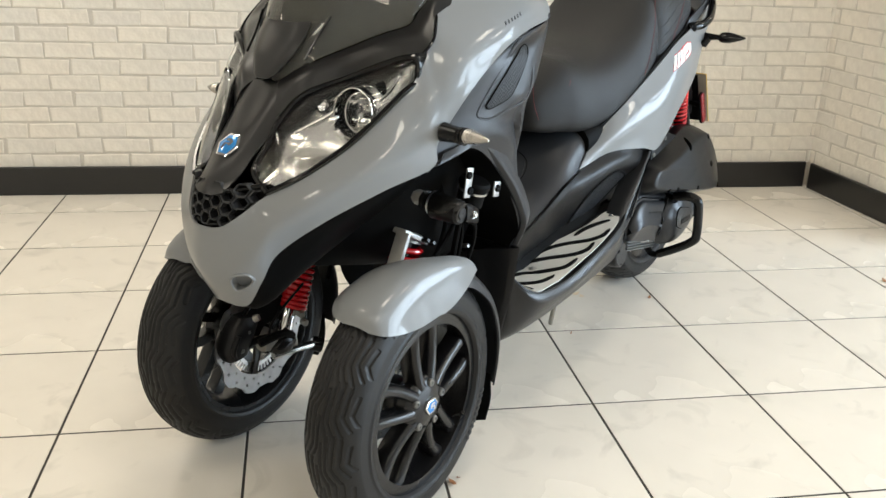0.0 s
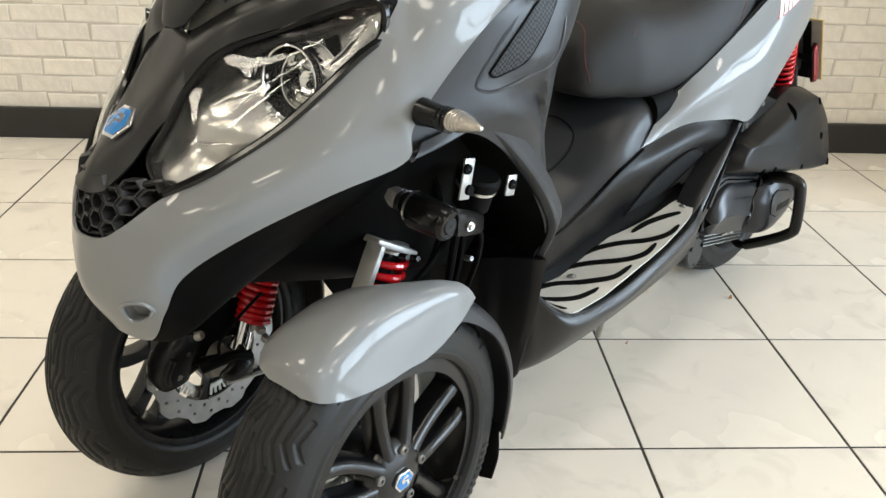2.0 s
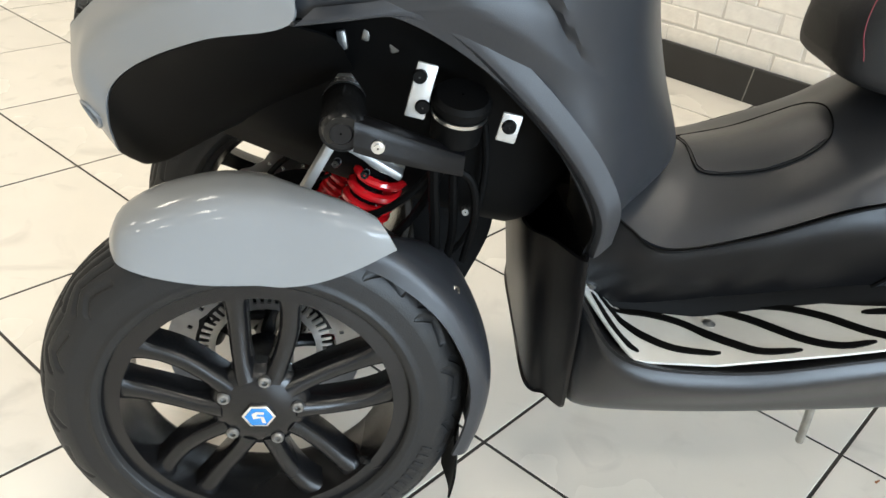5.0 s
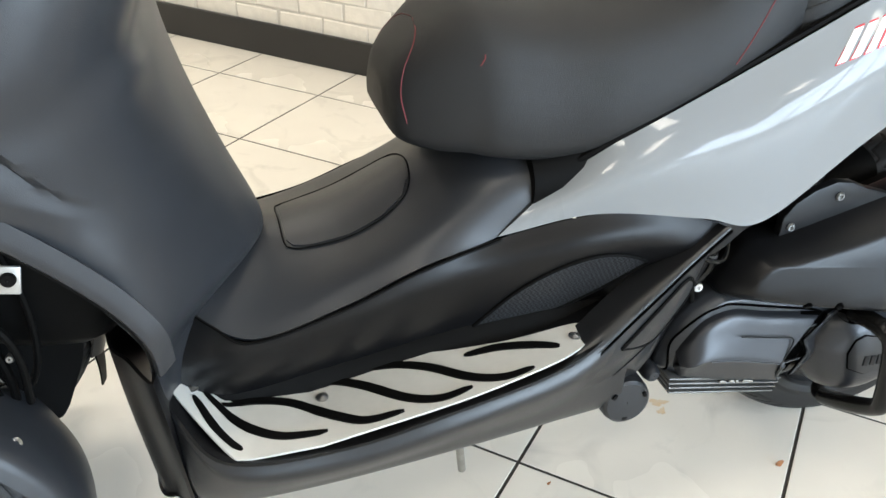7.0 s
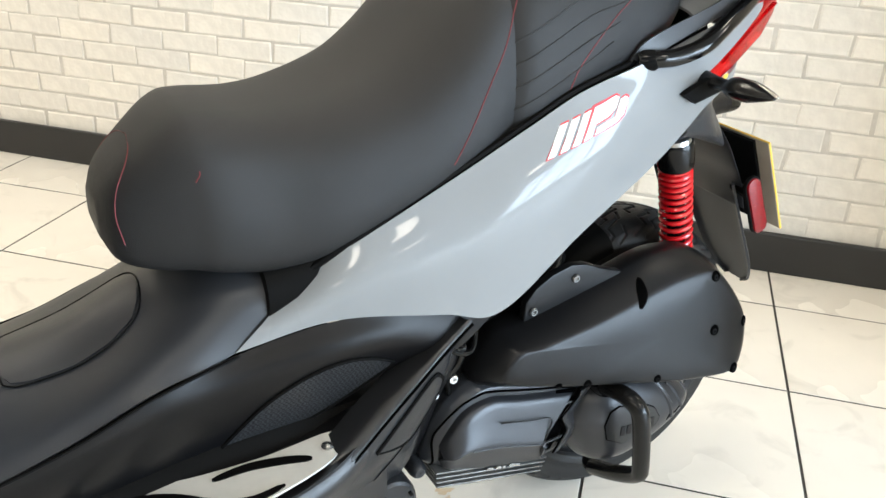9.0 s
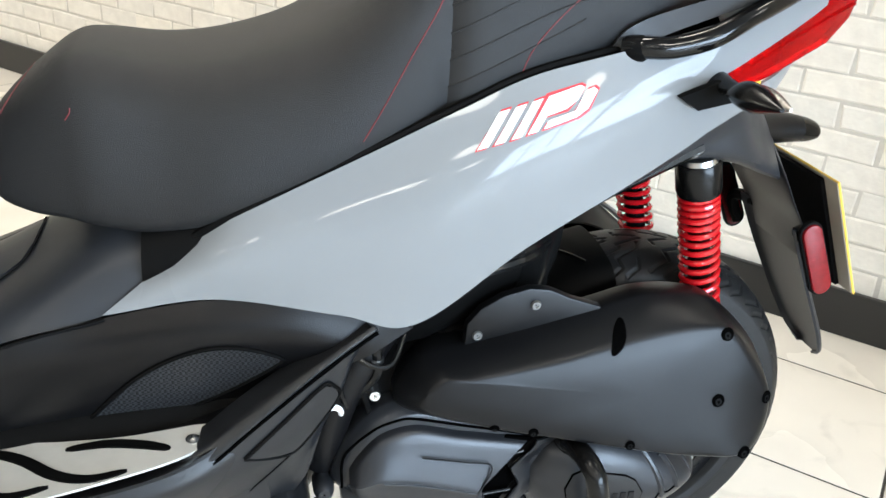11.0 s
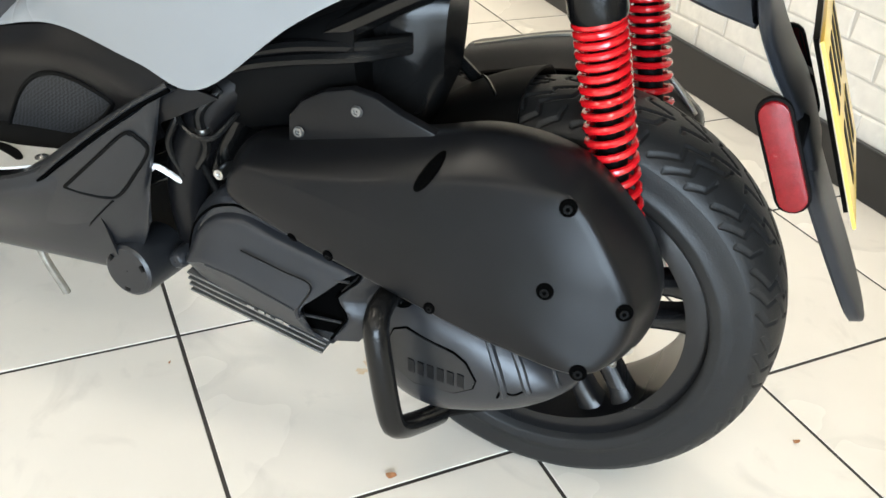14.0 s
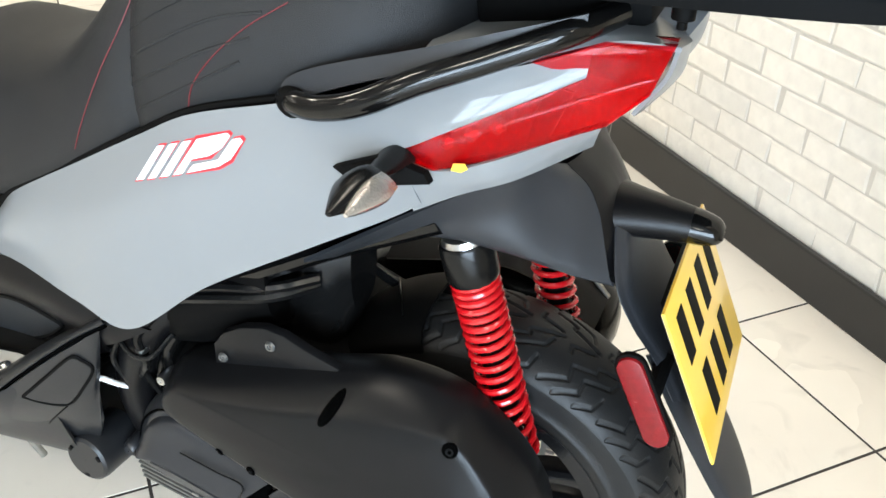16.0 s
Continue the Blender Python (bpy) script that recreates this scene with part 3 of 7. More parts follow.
def rear_wheel(m):
    bm = revolve([(0.160, 0.060), (0.184, 0.060), (0.190, 0.057), (0.180, 0.05), (0.168, 0.02), (0.168, -0.03), (0.180, -0.05), (0.190, -0.057), (0.184, -0.06), (0.165, -0.055), (0.158, -0.03), (0.158, 0.03)], (0, 0, 0), seg=96)
    w = part("rear_wheel", bm, RIM, scooter, "satin black cast rear rim with double spokes")
    w.matrix_local = m
    for k in range(5):
        a = math.radians(20 + 72 * k)
        for s in (-1, 1):
            bm = bmesh.new()
            spoke(bm, a + s * 0.30, 0.045, a + s * 0.13, 0.166, 0.026, 0.026, 0.040, 0.045, 0.03)
            part("spoke", bm, RIM, w)
    part("hub", revolve([(0.001, 0.05), (0.05, 0.05), (0.055, 0.03), (0.05, -0.05), (0.001, -0.05)], (0, 0, 0), seg=32, closed=False), RIM, w)
    tyre(w, tyre_mesh(0.262, 0.070, 0.186, 18, "rear"), "wide black rear tyre with zigzag tread")
    brake_disc(w, 0.12, -0.066)
    return w


rear_wheel(pose(-1.435, 0.0, 0.259))

# ---- front of the scooter: shell, cowl, grille, headlights, screen ----
def sym(rows):
    """Rows that start on the middle plane, carried on to the other side."""
    return [[(x, -y, z) for x, y, z in r[:0:-1]] + list(r) for r in rows]


low = [(0.222, 0, 0.440), (0.200, 0.042, 0.433), (0.197, 0.080, 0.486), (0.183, 0.106, 0.538), (0.133, 0.160, 0.591), (0.053, 0.222, 0.641), (-0.030, 0.258, 0.672), (-0.044, 0.259, 0.716), (-0.125, 0.280, 0.812), (-0.235, 0.281, 0.872), (-0.392, 0.250, 0.893)]
mid = [(0.250, 0, 0.505), (0.235, 0.045, 0.510), (0.218, 0.082, 0.542), (0.196, 0.113, 0.588), (0.140, 0.166, 0.636), (0.062, 0.218, 0.686), (-0.006, 0.247, 0.730), (-0.040, 0.253, 0.778), (-0.108, 0.263, 0.860), (-0.268, 0.262, 0.922), (-0.396, 0.246, 0.912)]
mid = [(x + 0.005, y + 0.003 * min(1, y * 20), z + 0.002) if k < 6 else (x, y, z) for k, (x, y, z) in enumerate(mid)]
high = [(0.252, 0, 0.580), (0.243, 0.035, 0.583), (0.225, 0.062, 0.603), (0.190, 0.092, 0.636), (0.132, 0.143, 0.677), (0.074, 0.175, 0.718), (0.000, 0.214, 0.788), (-0.043, 0.226, 0.845), (-0.088, 0.206, 0.908), (-0.262, 0.206, 0.972), (-0.394, 0.236, 0.930)]
shell_bm = patch(sym([low, mid, high]), 241, 44, 0.004)
nose_tree = BVHTree.FromBMesh(shell_bm)


HOLLOW = Vector((0.212, 0.054, 0.488))
HOLLOW_N = Vector((0.82, 0.55, 0.12)).normalized()
HOLLOW_U = HOLLOW_N.cross(Vector((0, 0, 1))).normalized()


def on_nose(a, b, h):
    at = HOLLOW + HOLLOW_U * a + HOLLOW_U.cross(HOLLOW_N) * b
    hit = nose_tree.ray_cast(at + HOLLOW_N * 0.1, -HOLLOW_N)
    return (hit[0] or at) + HOLLOW_N * h


hollow_edge = [(p.x * 1.2 + 0.002, p.y * 1.15 - 0.002) for p in catmull(vecs([(x, y, 0) for x, y in ((-0.017, 0.004), (-0.010, 0.013), (0.006, 0.012), (0.015, 0.004), (0.013, -0.012), (0.004, -0.015), (-0.010, -0.007), (-0.017, 0.004))]), 28)[:-1]]


def in_hollow(p):
    """Whether a point of the shell lies within the hollow's outline, on either side."""
    w = Vector((p.x, abs(p.y), p.z)) - HOLLOW
    u, v = w.dot(HOLLOW_U), w.dot(HOLLOW_U.cross(HOLLOW_N))
    if abs(w.dot(HOLLOW_N)) > 0.03:
        return False
    hits = 0
    for (x0, y0), (x1, y1) in zip(hollow_edge, hollow_edge[1:] + hollow_edge[:1]):
        if (y0 > v) != (y1 > v) and u < x0 + (v - y0) / (y1 - y0) * (x1 - x0):
            hits += 1
    return hits % 2 == 1


bmesh.ops.delete(shell_bm, geom=[f for f in shell_bm.faces if in_hollow(f.calc_center_median())], context="FACES")
shell = part("front_shell", shell_bm, PAINT, scooter, "glossy grey painted front shell")
cup = [[on_nose(u, v, 0.0005) for u, v in hollow_edge], [on_nose(u * 0.97, v * 0.97, -0.004) for u, v in hollow_edge], [on_nose(u * 0.80 - 0.002, v * 0.80, -0.015) for u, v in hollow_edge]]
cup_bm = loft(cup, smooth=False, caps=False)
cup_bm.faces.new([v for v in list(cup_bm.verts)[-len(hollow_edge):]])
both("nose_hollow", cup_bm, PAINT, shell, "deep hollow in the nose")
both("hollow_rim", tube(cup[0] + cup[0][:1], 0.0028, 8), PAINT, shell)

# the underside of the nose, black
under = [[(x - 0.003, y * 0.985, z + 0.001) for x, y, z in low[:7]],
         [(0.194, 0.0, 0.428), (0.182, 0.038, 0.424), (0.172, 0.066, 0.452), (0.154, 0.088, 0.494), (0.104, 0.130, 0.548), (0.024, 0.176, 0.604), (-0.070, 0.200, 0.645)],
         [(0.180, 0.0, 0.424), (0.168, 0.030, 0.419), (0.146, 0.048, 0.430), (0.118, 0.062, 0.454), (0.066, 0.086, 0.496), (-0.020, 0.112, 0.545), (-0.092, 0.130, 0.585)],
         [(0.150, 0.0, 0.440), (0.140, 0.012, 0.440), (0.120, 0.018, 0.446), (0.090, 0.022, 0.462), (0.040, 0.026, 0.490), (-0.040, 0.030, 0.530), (-0.100, 0.030, 0.560)]]
part("nose_liner", patch(sym(under), 73, 18, 0.002), BLACK, scooter, "matt black inner liner under the nose")

# middle cowl with the badge
cowl = [[(0.243, 0.0, 0.633), (0.240, 0.018, 0.634), (0.232, 0.034, 0.638)],
        [(0.222, 0.0, 0.665), (0.214, 0.022, 0.664), (0.200, 0.042, 0.664)],
        [(0.186, 0.0, 0.702), (0.182, 0.026, 0.700), (0.168, 0.050, 0.700)],
        [(0.138, 0.0, 0.752), (0.140, 0.034, 0.748), (0.116, 0.066, 0.746)],
        [(0.100, 0.0, 0.800), (0.098, 0.045, 0.796), (0.066, 0.090, 0.792)]]
cowl_ob = part("centre_cowl", patch(sym(cowl), 30, 26, 0.004), COWL, scooter, "glossy black centre cowl")
badge(cowl_ob, lambda a, b, h: Vector((0.1845 - b * 0.80 + h * 0.75, a, 0.702 + b * 0.70 + h * 0.62)), 0.023, 1.05)

# the brow over the headlight, up to the screen
brow_low = [(0.128, 0.052, 0.748), (0.094, 0.084, 0.791), (0.036, 0.126, 0.816), (-0.004, 0.176, 0.842), (-0.040, 0.220, 0.853), (-0.062, 0.223, 0.876), (-0.089, 0.209, 0.909), (-0.145, 0.208, 0.931), (-0.205, 0.208, 0.952), (-0.262, 0.208, 0.972)]
brow_top = [(0.094, 0.022, 0.806), (0.062, 0.055, 0.836), (0.012, 0.090, 0.876), (-0.040, 0.120, 0.912), (-0.075, 0.134, 0.935), (-0.100, 0.144, 0.950), (-0.145, 0.155, 0.970), (-0.190, 0.161, 0.982), (-0.235, 0.167, 0.994), (-0.275, 0.172, 1.005)]
share = (0.9, 0.8, 0.62, 0.52, 0.50, 0.55, 0.6, 0.66, 0.72, 0.8)
bulge_out = (1.0, 1.0, 1.0, 1.0, 0.8, 0.6, 0.5, 0.4, 0.3, 0.2)
brow_high = [tuple(Vector(a).lerp(Vector(b), k)) for a, b, k in zip(brow_low, brow_top, share)]
brow_mid = [tuple(Vector(a).lerp(Vector(b), 0.55) + Vector((0.006, 0.005, 0.004)) * k) for a, b, k in zip(brow_low, brow_high, bulge_out)]
both("brow", patch([brow_low, brow_mid, brow_high], 90, 14, 0.004), COWL, scooter, "satin black brow over the headlight")
both("brow_edge", tube([(-0.040, 0.223, 0.854), (-0.063, 0.226, 0.876), (-0.090, 0.210, 0.910)], 0.0025, 8, 16), BLACK_GLOSS, scooter)

# smoked windscreen with a small deflector at its foot
screen_rows = [[(0.100, 0.0, 0.806)] + [(x - 0.003, y - 0.002, z + 0.002) for x, y, z in brow_high[:6] + brow_high[-1:]],
               [(0.060, 0.0, 0.880), (0.055, 0.030, 0.882), (0.032, 0.064, 0.900), (-0.008, 0.098, 0.930), (-0.054, 0.128, 0.960), (-0.104, 0.150, 0.988), (-0.160, 0.174, 1.010), (-0.290, 0.186, 1.040)],
               [(-0.040, 0.0, 1.030), (-0.044, 0.035, 1.030), (-0.060, 0.075, 1.040), (-0.088, 0.112, 1.052), (-0.124, 0.144, 1.064), (-0.170, 0.166, 1.076), (-0.230, 0.180, 1.086), (-0.320, 0.190, 1.095)],
               [(-0.170, 0.0, 1.190), (-0.172, 0.035, 1.188), (-0.184, 0.075, 1.186), (-0.204, 0.110, 1.180), (-0.230, 0.140, 1.172), (-0.262, 0.160, 1.164), (-0.300, 0.172, 1.156), (-0.350, 0.182, 1.150)]]
screen = part("windscreen", patch(sym(screen_rows), 56, 22, 0.003), SMOKE, scooter, "dark smoked windscreen")
deflector = [[(0.112, 0.0, 0.804), (0.110, 0.014, 0.805), (0.104, 0.026, 0.811)],
             [(0.094, 0.0, 0.842), (0.091, 0.030, 0.844), (0.078, 0.050, 0.850)],
             [(0.068, 0.0, 0.886), (0.065, 0.032, 0.886), (0.050, 0.056, 0.890)],
             [(0.064, 0.0, 0.894), (0.061, 0.030, 0.894), (0.048, 0.052, 0.896)]]
part("deflector", patch(sym(deflector), 20, 12, 0.003), COWL, screen, "small black deflector at the foot of the screen")
part("sticker", plate([(-0.009, -0.008), (0.009, -0.008), (0.009, 0.010), (-0.009, 0.010)], 0.001, lambda a, b, h: Vector((0.013 - b * 0.6 - a * 0.30 + h, 0.083 + a * 0.9, 0.955 + b * 0.8 + h * 0.6)), 0.0), mat("pale_sticker", (0.55, 0.62, 0.45), 0.4, 0, 0.4, 300), screen, "small pale sticker")
both("screen_rail", tube([(0.078, 0.070, 0.838), (0.052, 0.074, 0.872), (0.028, 0.082, 0.905)], 0.0022, 8, 12), BLACK_GLOSS, screen)
part("dashboard", loft([[(0.02, -0.10, 0.84), (0.02, 0.10, 0.84), (-0.30, 0.17, 0.95), (-0.30, -0.17, 0.95)], [(-0.03, -0.11, 0.90), (-0.03, 0.11, 0.90), (-0.32, 0.17, 1.0), (-0.32, -0.17, 1.0)], [(-0.16, -0.10, 1.0), (-0.16, 0.10, 1.0), (-0.34, 0.14, 1.04), (-0.34, -0.14, 1.04)]], nu=24, nv=8), BLACK, scooter, "black dashboard behind the screen")
both("shell_back", patch([[(-0.262, 0.206, 0.970), (-0.394, 0.236, 0.930)], [(-0.275, 0.10, 0.985), (-0.40, 0.12, 0.945)], [(-0.28, 0.0, 0.99), (-0.40, 0.0, 0.95)]], 8, 8, 0.004), DARK, scooter)

# grille with six-sided cells
def nose_x(y, z):
    return 0.250 - 22.0 * abs(y) ** 2.5 - 0.22 * max(0, z - 0.585)


grille_outline = [(0.0, 0.580), (0.040, 0.586), (0.072, 0.606), (0.096, 0.634), (0.082, 0.650), (0.040, 0.640), (0.0, 0.634), (-0.040, 0.640), (-0.082, 0.650), (-0.096, 0.634), (-0.072, 0.606), (-0.040, 0.586)]
grille = part("grille", plate(grille_outline, 0.004, lambda a, b, h: Vector((nose_x(a, b) - 0.022 + h, a, b)), 0.0), BLACK, scooter, "black honeycomb grille")
part("grille_rim", tube([(nose_x(a, b) - 0.010, a, b) for a, b in grille_outline + grille_outline[:1]], 0.0045, 8), BLACK_SATIN, grille)


def inside(y, z):
    y = abs(y)
    return y < 0.088 and z > 0.582 + max(0, y - 0.03) * 0.82 and z < 0.644


for i in range(-5, 6):
    for j in range(0, 4):
        cy, cz = i * 0.0195, 0.592 + j * 0.0205 + (0.01 if i % 2 else 0)
        if inside(cy, cz):
            ring = hexagon(0.0118)
            bm = loft([[Vector((nose_x(cy + a * k, cz + b * k) - dx, cy + a * k, cz + b * k)) for a, b in ring] for k, dx in ((0.80, 0.020), (0.80, 0.006), (0.99, 0.005), (0.99, 0.018))], smooth=False, caps=False)
            part("grille_cell", bm, SIDE_GREY, grille)


# headlights
def headlight(side):
    lo = [(0.188, 0.090, 0.640), (0.162, 0.118, 0.658), (0.130, 0.142, 0.679), (0.074, 0.174, 0.720), (0.002, 0.212, 0.790), (-0.027, 0.221, 0.812)]
    md = [(0.190, 0.070, 0.654), (0.164, 0.092, 0.686), (0.136, 0.112, 0.716), (0.086, 0.144, 0.758), (0.016, 0.190, 0.812), (-0.026, 0.219, 0.834)]
    hi = [(0.180, 0.052, 0.668), (0.156, 0.058, 0.705), (0.132, 0.064, 0.744), (0.096, 0.084, 0.785), (0.034, 0.124, 0.811), (-0.021, 0.212, 0.849)]
    fl = (lambda bm: bm) if side > 0 else flip
    sink = Vector((0.8, 0.45, 0.2))
    rear = lambda rows, d: [[tuple(Vector(p) - sink * d) for p in r] for r in rows]
    c = Vector((0.055, 0.1555, 0.759))
    ax = Vector((0.85, 0.45, 0.1)).normalized()
    across = Vector((0, 0, 1)).cross(ax).normalized()
    upward = ax.cross(across)
    place = lambda p, q, h: c + across * p + upward * q + ax * h
    curves = [catmull(vecs(r), 101) for r in (lo, md, hi)]

    def inside_lens(u, v, d=0.026):
        return catmull([r[int(u * 100)] for r in curves], 41)[int(v * 40)] - sink * d

    back = patch(rear([lo, md, hi], 0.028), 130, 40, 0)
    hole = [v for v in back.verts if ((v.co - c).dot(across) / 0.0325) ** 2 + ((v.co - c).dot(upward) / 0.0415) ** 2 < 1]
    bmesh.ops.delete(back, geom=hole, context="VERTS")
    for v in back.verts:
        # a broad fold runs down the reflector
        v.co += sink * 0.006 * math.sin((v.co.z - v.co.x * 0.5) * 60)
    thicken(back, 0.002)
    bowl = part("headlight", fl(back), SILVER, scooter, "clear headlight with a chrome reflector and round projector")
    lens = part("lens", fl(patch([lo, md, hi], 36, 16, 0.0025)), CLEAR, bowl, "clear headlight lens")
    lens.visible_shadow = False
    part("bezel", fl(tube(lo + hi[::-1] + lo[:1], 0.0055, 8, 70)), BLACK_GLOSS, bowl, "black bezel")
    part("bezel_end", fl(patch([[(-0.017, 0.209, 0.853), (-0.026, 0.221, 0.836), (-0.022, 0.221, 0.808)], [(-0.040, 0.222, 0.856), (-0.046, 0.227, 0.840), (-0.030, 0.224, 0.815)]], 10, 5, 0.004)), BLACK_GLOSS, bowl)
    inner = lambda k, d: [(Vector(p).lerp(Vector(q), k * (0.7 + 0.30 * i)) - Vector((d, d * 0.6, d * 0.3)))[:] for i, (p, q) in enumerate(zip(hi, md))]
    part("inner_mask", fl(patch([inner(0.0, 0.006), inner(0.20, 0.007), inner(0.28, 0.018)], 26, 6, 0.002)), BLACK_GLOSS, bowl, "black mask along the top of the headlight")
    part("wall_top", fl(patch([hi, rear([hi], 0.034)[0]], 20, 3, 0.002)), BLACK_GLOSS, bowl)
    part("wall_bottom", fl(patch([lo, rear([lo], 0.034)[0]], 20, 3, 0.002)), CHROME, bowl)
    # the projector: a bright rim, a black well, a chrome bowl with its bulb
    oval = lambda k, shift, h, n=44: [place(0.031 * k * math.cos(t) + shift, 0.040 * k * math.sin(t), h) for t in [2 * math.pi * i / n for i in range(n)]]
    part("projector_ring", fl(tube(oval(1.03, 0, 0.003) + oval(1.03, 0, 0.003)[:1], 0.0013, 8)), CHROME, bowl, "bright ring round the projector")
    part("projector_well", fl(loft([oval(1.02, 0, 0.003), oval(1.0, 0.001, -0.004), oval(0.86, 0.0075, -0.020)], smooth=False, caps=False)), BLACK_GLOSS, bowl, "black well round the projector")
    part("projector_ring", fl(tube(oval(0.83, 0.0075, -0.017) + oval(0.83, 0.0075, -0.017)[:1], 0.0016, 8)), CHROME, bowl)
    part("projector_bowl", fl(loft([oval(0.84, 0.0075, -0.018), oval(0.72, 0.0075, -0.030), oval(0.5, 0.0075, -0.040), oval(0.06, 0.0075, -0.046)], smooth=False, nv=14, caps=False)), FACET, bowl, "chrome projector bowl")
    part("bulb", fl(lathe([(0.001, 0.016), (0.004, 0.015), (0.0055, 0.010), (0.0055, -0.012)], place(0.015, -0.004, -0.034), place(0.015, -0.004, 0), 18)), BLACK_GLOSS, bowl)
    part("bulb_shield", fl(tube([place(-0.008, -0.010, -0.028), place(-0.002, -0.013, -0.024), place(0.008, -0.012, -0.028)], 0.0028, 8, 8)), CHROME, bowl)
    part("bulb_shield", fl(tube([place(-0.012, 0.014, -0.030), place(0.000, 0.018, -0.028), place(0.012, 0.012, -0.030)], 0.004, 8, 8)), CHROME, bowl)
    # folds and small facets of the reflector
    for line, r in ((((0.23, 0.95), (0.44, 0.70), (0.59, 0.62)), 0.0022), (((0.16, 0.92), (0.30, 0.38), (0.48, 0.12), (0.59, 0.08)), 0.0012), (((0.69, 0.20), (0.73, 0.28), (0.77, 0.30), (0.90, 0.55)), 0.0030), (((0.75, 0.72), (0.75, 0.57), (0.74, 0.30)), 0.0016), (((0.82, 0.48), (0.96, 0.65), (0.86, 0.12), (0.79, 0.12)), 0.0014)):
        part("reflector_fold", fl(tube([inside_lens(u, v) for u, v in line], r, 8, 24)), CHROME, bowl)
    for u, v, k in ((0.635, 0.70, 0), (0.61, 0.62, 1), (0.59, 0.52, 2), (0.575, 0.42, 0), (0.57, 0.30, 2), (0.565, 0.20, 1)):
        part("facet", fl(box(inside_lens(u, v, 0.024), (0.005, 0.007, 0.0075), (15 * k - 10, 25 - 14 * k, 35 + 16 * k), 0.001)), CHROME if k else BLACK_GLOSS, bowl)
    pocket = [inside_lens(u, v, 0.025) for u, v in ((0.80, 0.58), (0.77, 0.62), (0.755, 0.50), (0.74, 0.34), (0.755, 0.28), (0.775, 0.40))]
    part("reflector_pocket", fl(loft([pocket, [p - sink * 0.006 for p in pocket]], smooth=False)), HOLE_SHADE_AND_JOINT, bowl)
    high = inside_lens(0.60, 0.75, 0.022)
    for prof, ms in (([(0.0135, -0.004), (0.0135, 0.004), (0.0105, 0.003), (0.0100, -0.004)], BLACK_GLOSS), ([(0.001, -0.003), (0.006, -0.002), (0.0100, 0.002)], CHROME)):
        part("high_beam_bowl", fl(lathe(prof, high, high + ax, 6 if ms is BLACK_GLOSS else 20)), ms, bowl)


headlight(1)
headlight(-1)

# ---- leg shield, arches ----
leg = [[(-0.492, 0, 0.470), (-0.468, 0.050, 0.466), (-0.432, 0.095, 0.455), (-0.388, 0.150, 0.440), (-0.350, 0.222, 0.435)],
       [(-0.490, 0, 0.505), (-0.472, 0.070, 0.500), (-0.436, 0.130, 0.495), (-0.388, 0.192, 0.490), (-0.347, 0.242, 0.487)],
       [(-0.458, 0, 0.580), (-0.440, 0.090, 0.578), (-0.400, 0.170, 0.572), (-0.350, 0.228, 0.570), (-0.296, 0.248, 0.566)],
       [(-0.430, 0, 0.650), (-0.414, 0.110, 0.650), (-0.370, 0.195, 0.645), (-0.305, 0.248, 0.640), (-0.225, 0.254, 0.636)],
       [(-0.408, 0, 0.715), (-0.396, 0.125, 0.715), (-0.355, 0.215, 0.710), (-0.262, 0.276, 0.700), (-0.125, 0.266, 0.690)],
       [(-0.398, 0, 0.755), (-0.390, 0.132, 0.755), (-0.358, 0.222, 0.750), (-0.235, 0.286, 0.735), (-0.032, 0.247, 0.678)],
       [(-0.388, 0, 0.795), (-0.383, 0.140, 0.795), (-0.360, 0.230, 0.792), (-0.262, 0.292, 0.785), (-0.050, 0.250, 0.720)],
       [(-0.398, 0, 0.870), (-0.397, 0.150, 0.870), (-0.392, 0.236, 0.868), (-0.300, 0.284, 0.858), (-0.124, 0.277, 0.813)],
       [(-0.398, 0, 0.925), (-0.398, 0.150, 0.922), (-0.396, 0.232, 0.912), (-0.372, 0.254, 0.890), (-0.240, 0.278, 0.870)]]
RIDGE = ((0.800, -0.256), (0.769, -0.254), (0.736, -0.259), (0.700, -0.278), (0.664, -0.308), (0.636, -0.343))
SCOOP_FOOT = ((-0.343, 0.630), (-0.315, 0.640), (-0.278, 0.662), (-0.234, 0.688), (-0.192, 0.707), (-0.140, 0.722))


def fold_depth(x, z):
    """How far the knee scoop sinks below the shield: a sharp ridge behind it, a soft run-out below and ahead."""
    edge = float(np.interp(z, [a for a, b in RIDGE][::-1], [b for a, b in RIDGE][::-1]))
    foot = float(np.interp(x, [a for a, b in SCOOP_FOOT], [b for a, b in SCOOP_FOOT]))
    if not 0.630 < z < 0.772 or not -0.345 < x < -0.14:
        return 0.0
    behind, over = (x - edge) / 0.008, (z - foot) / 0.035
    fade = min(1.0, (x + 0.345) / 0.05) * min(1.0, (-0.14 - x) / 0.06) * min(1.0, (0.772 - z) / 0.05)
    return 0.013 * max(0.0, min(1.0, behind)) * max(0.0, min(1.0, over)) * fade


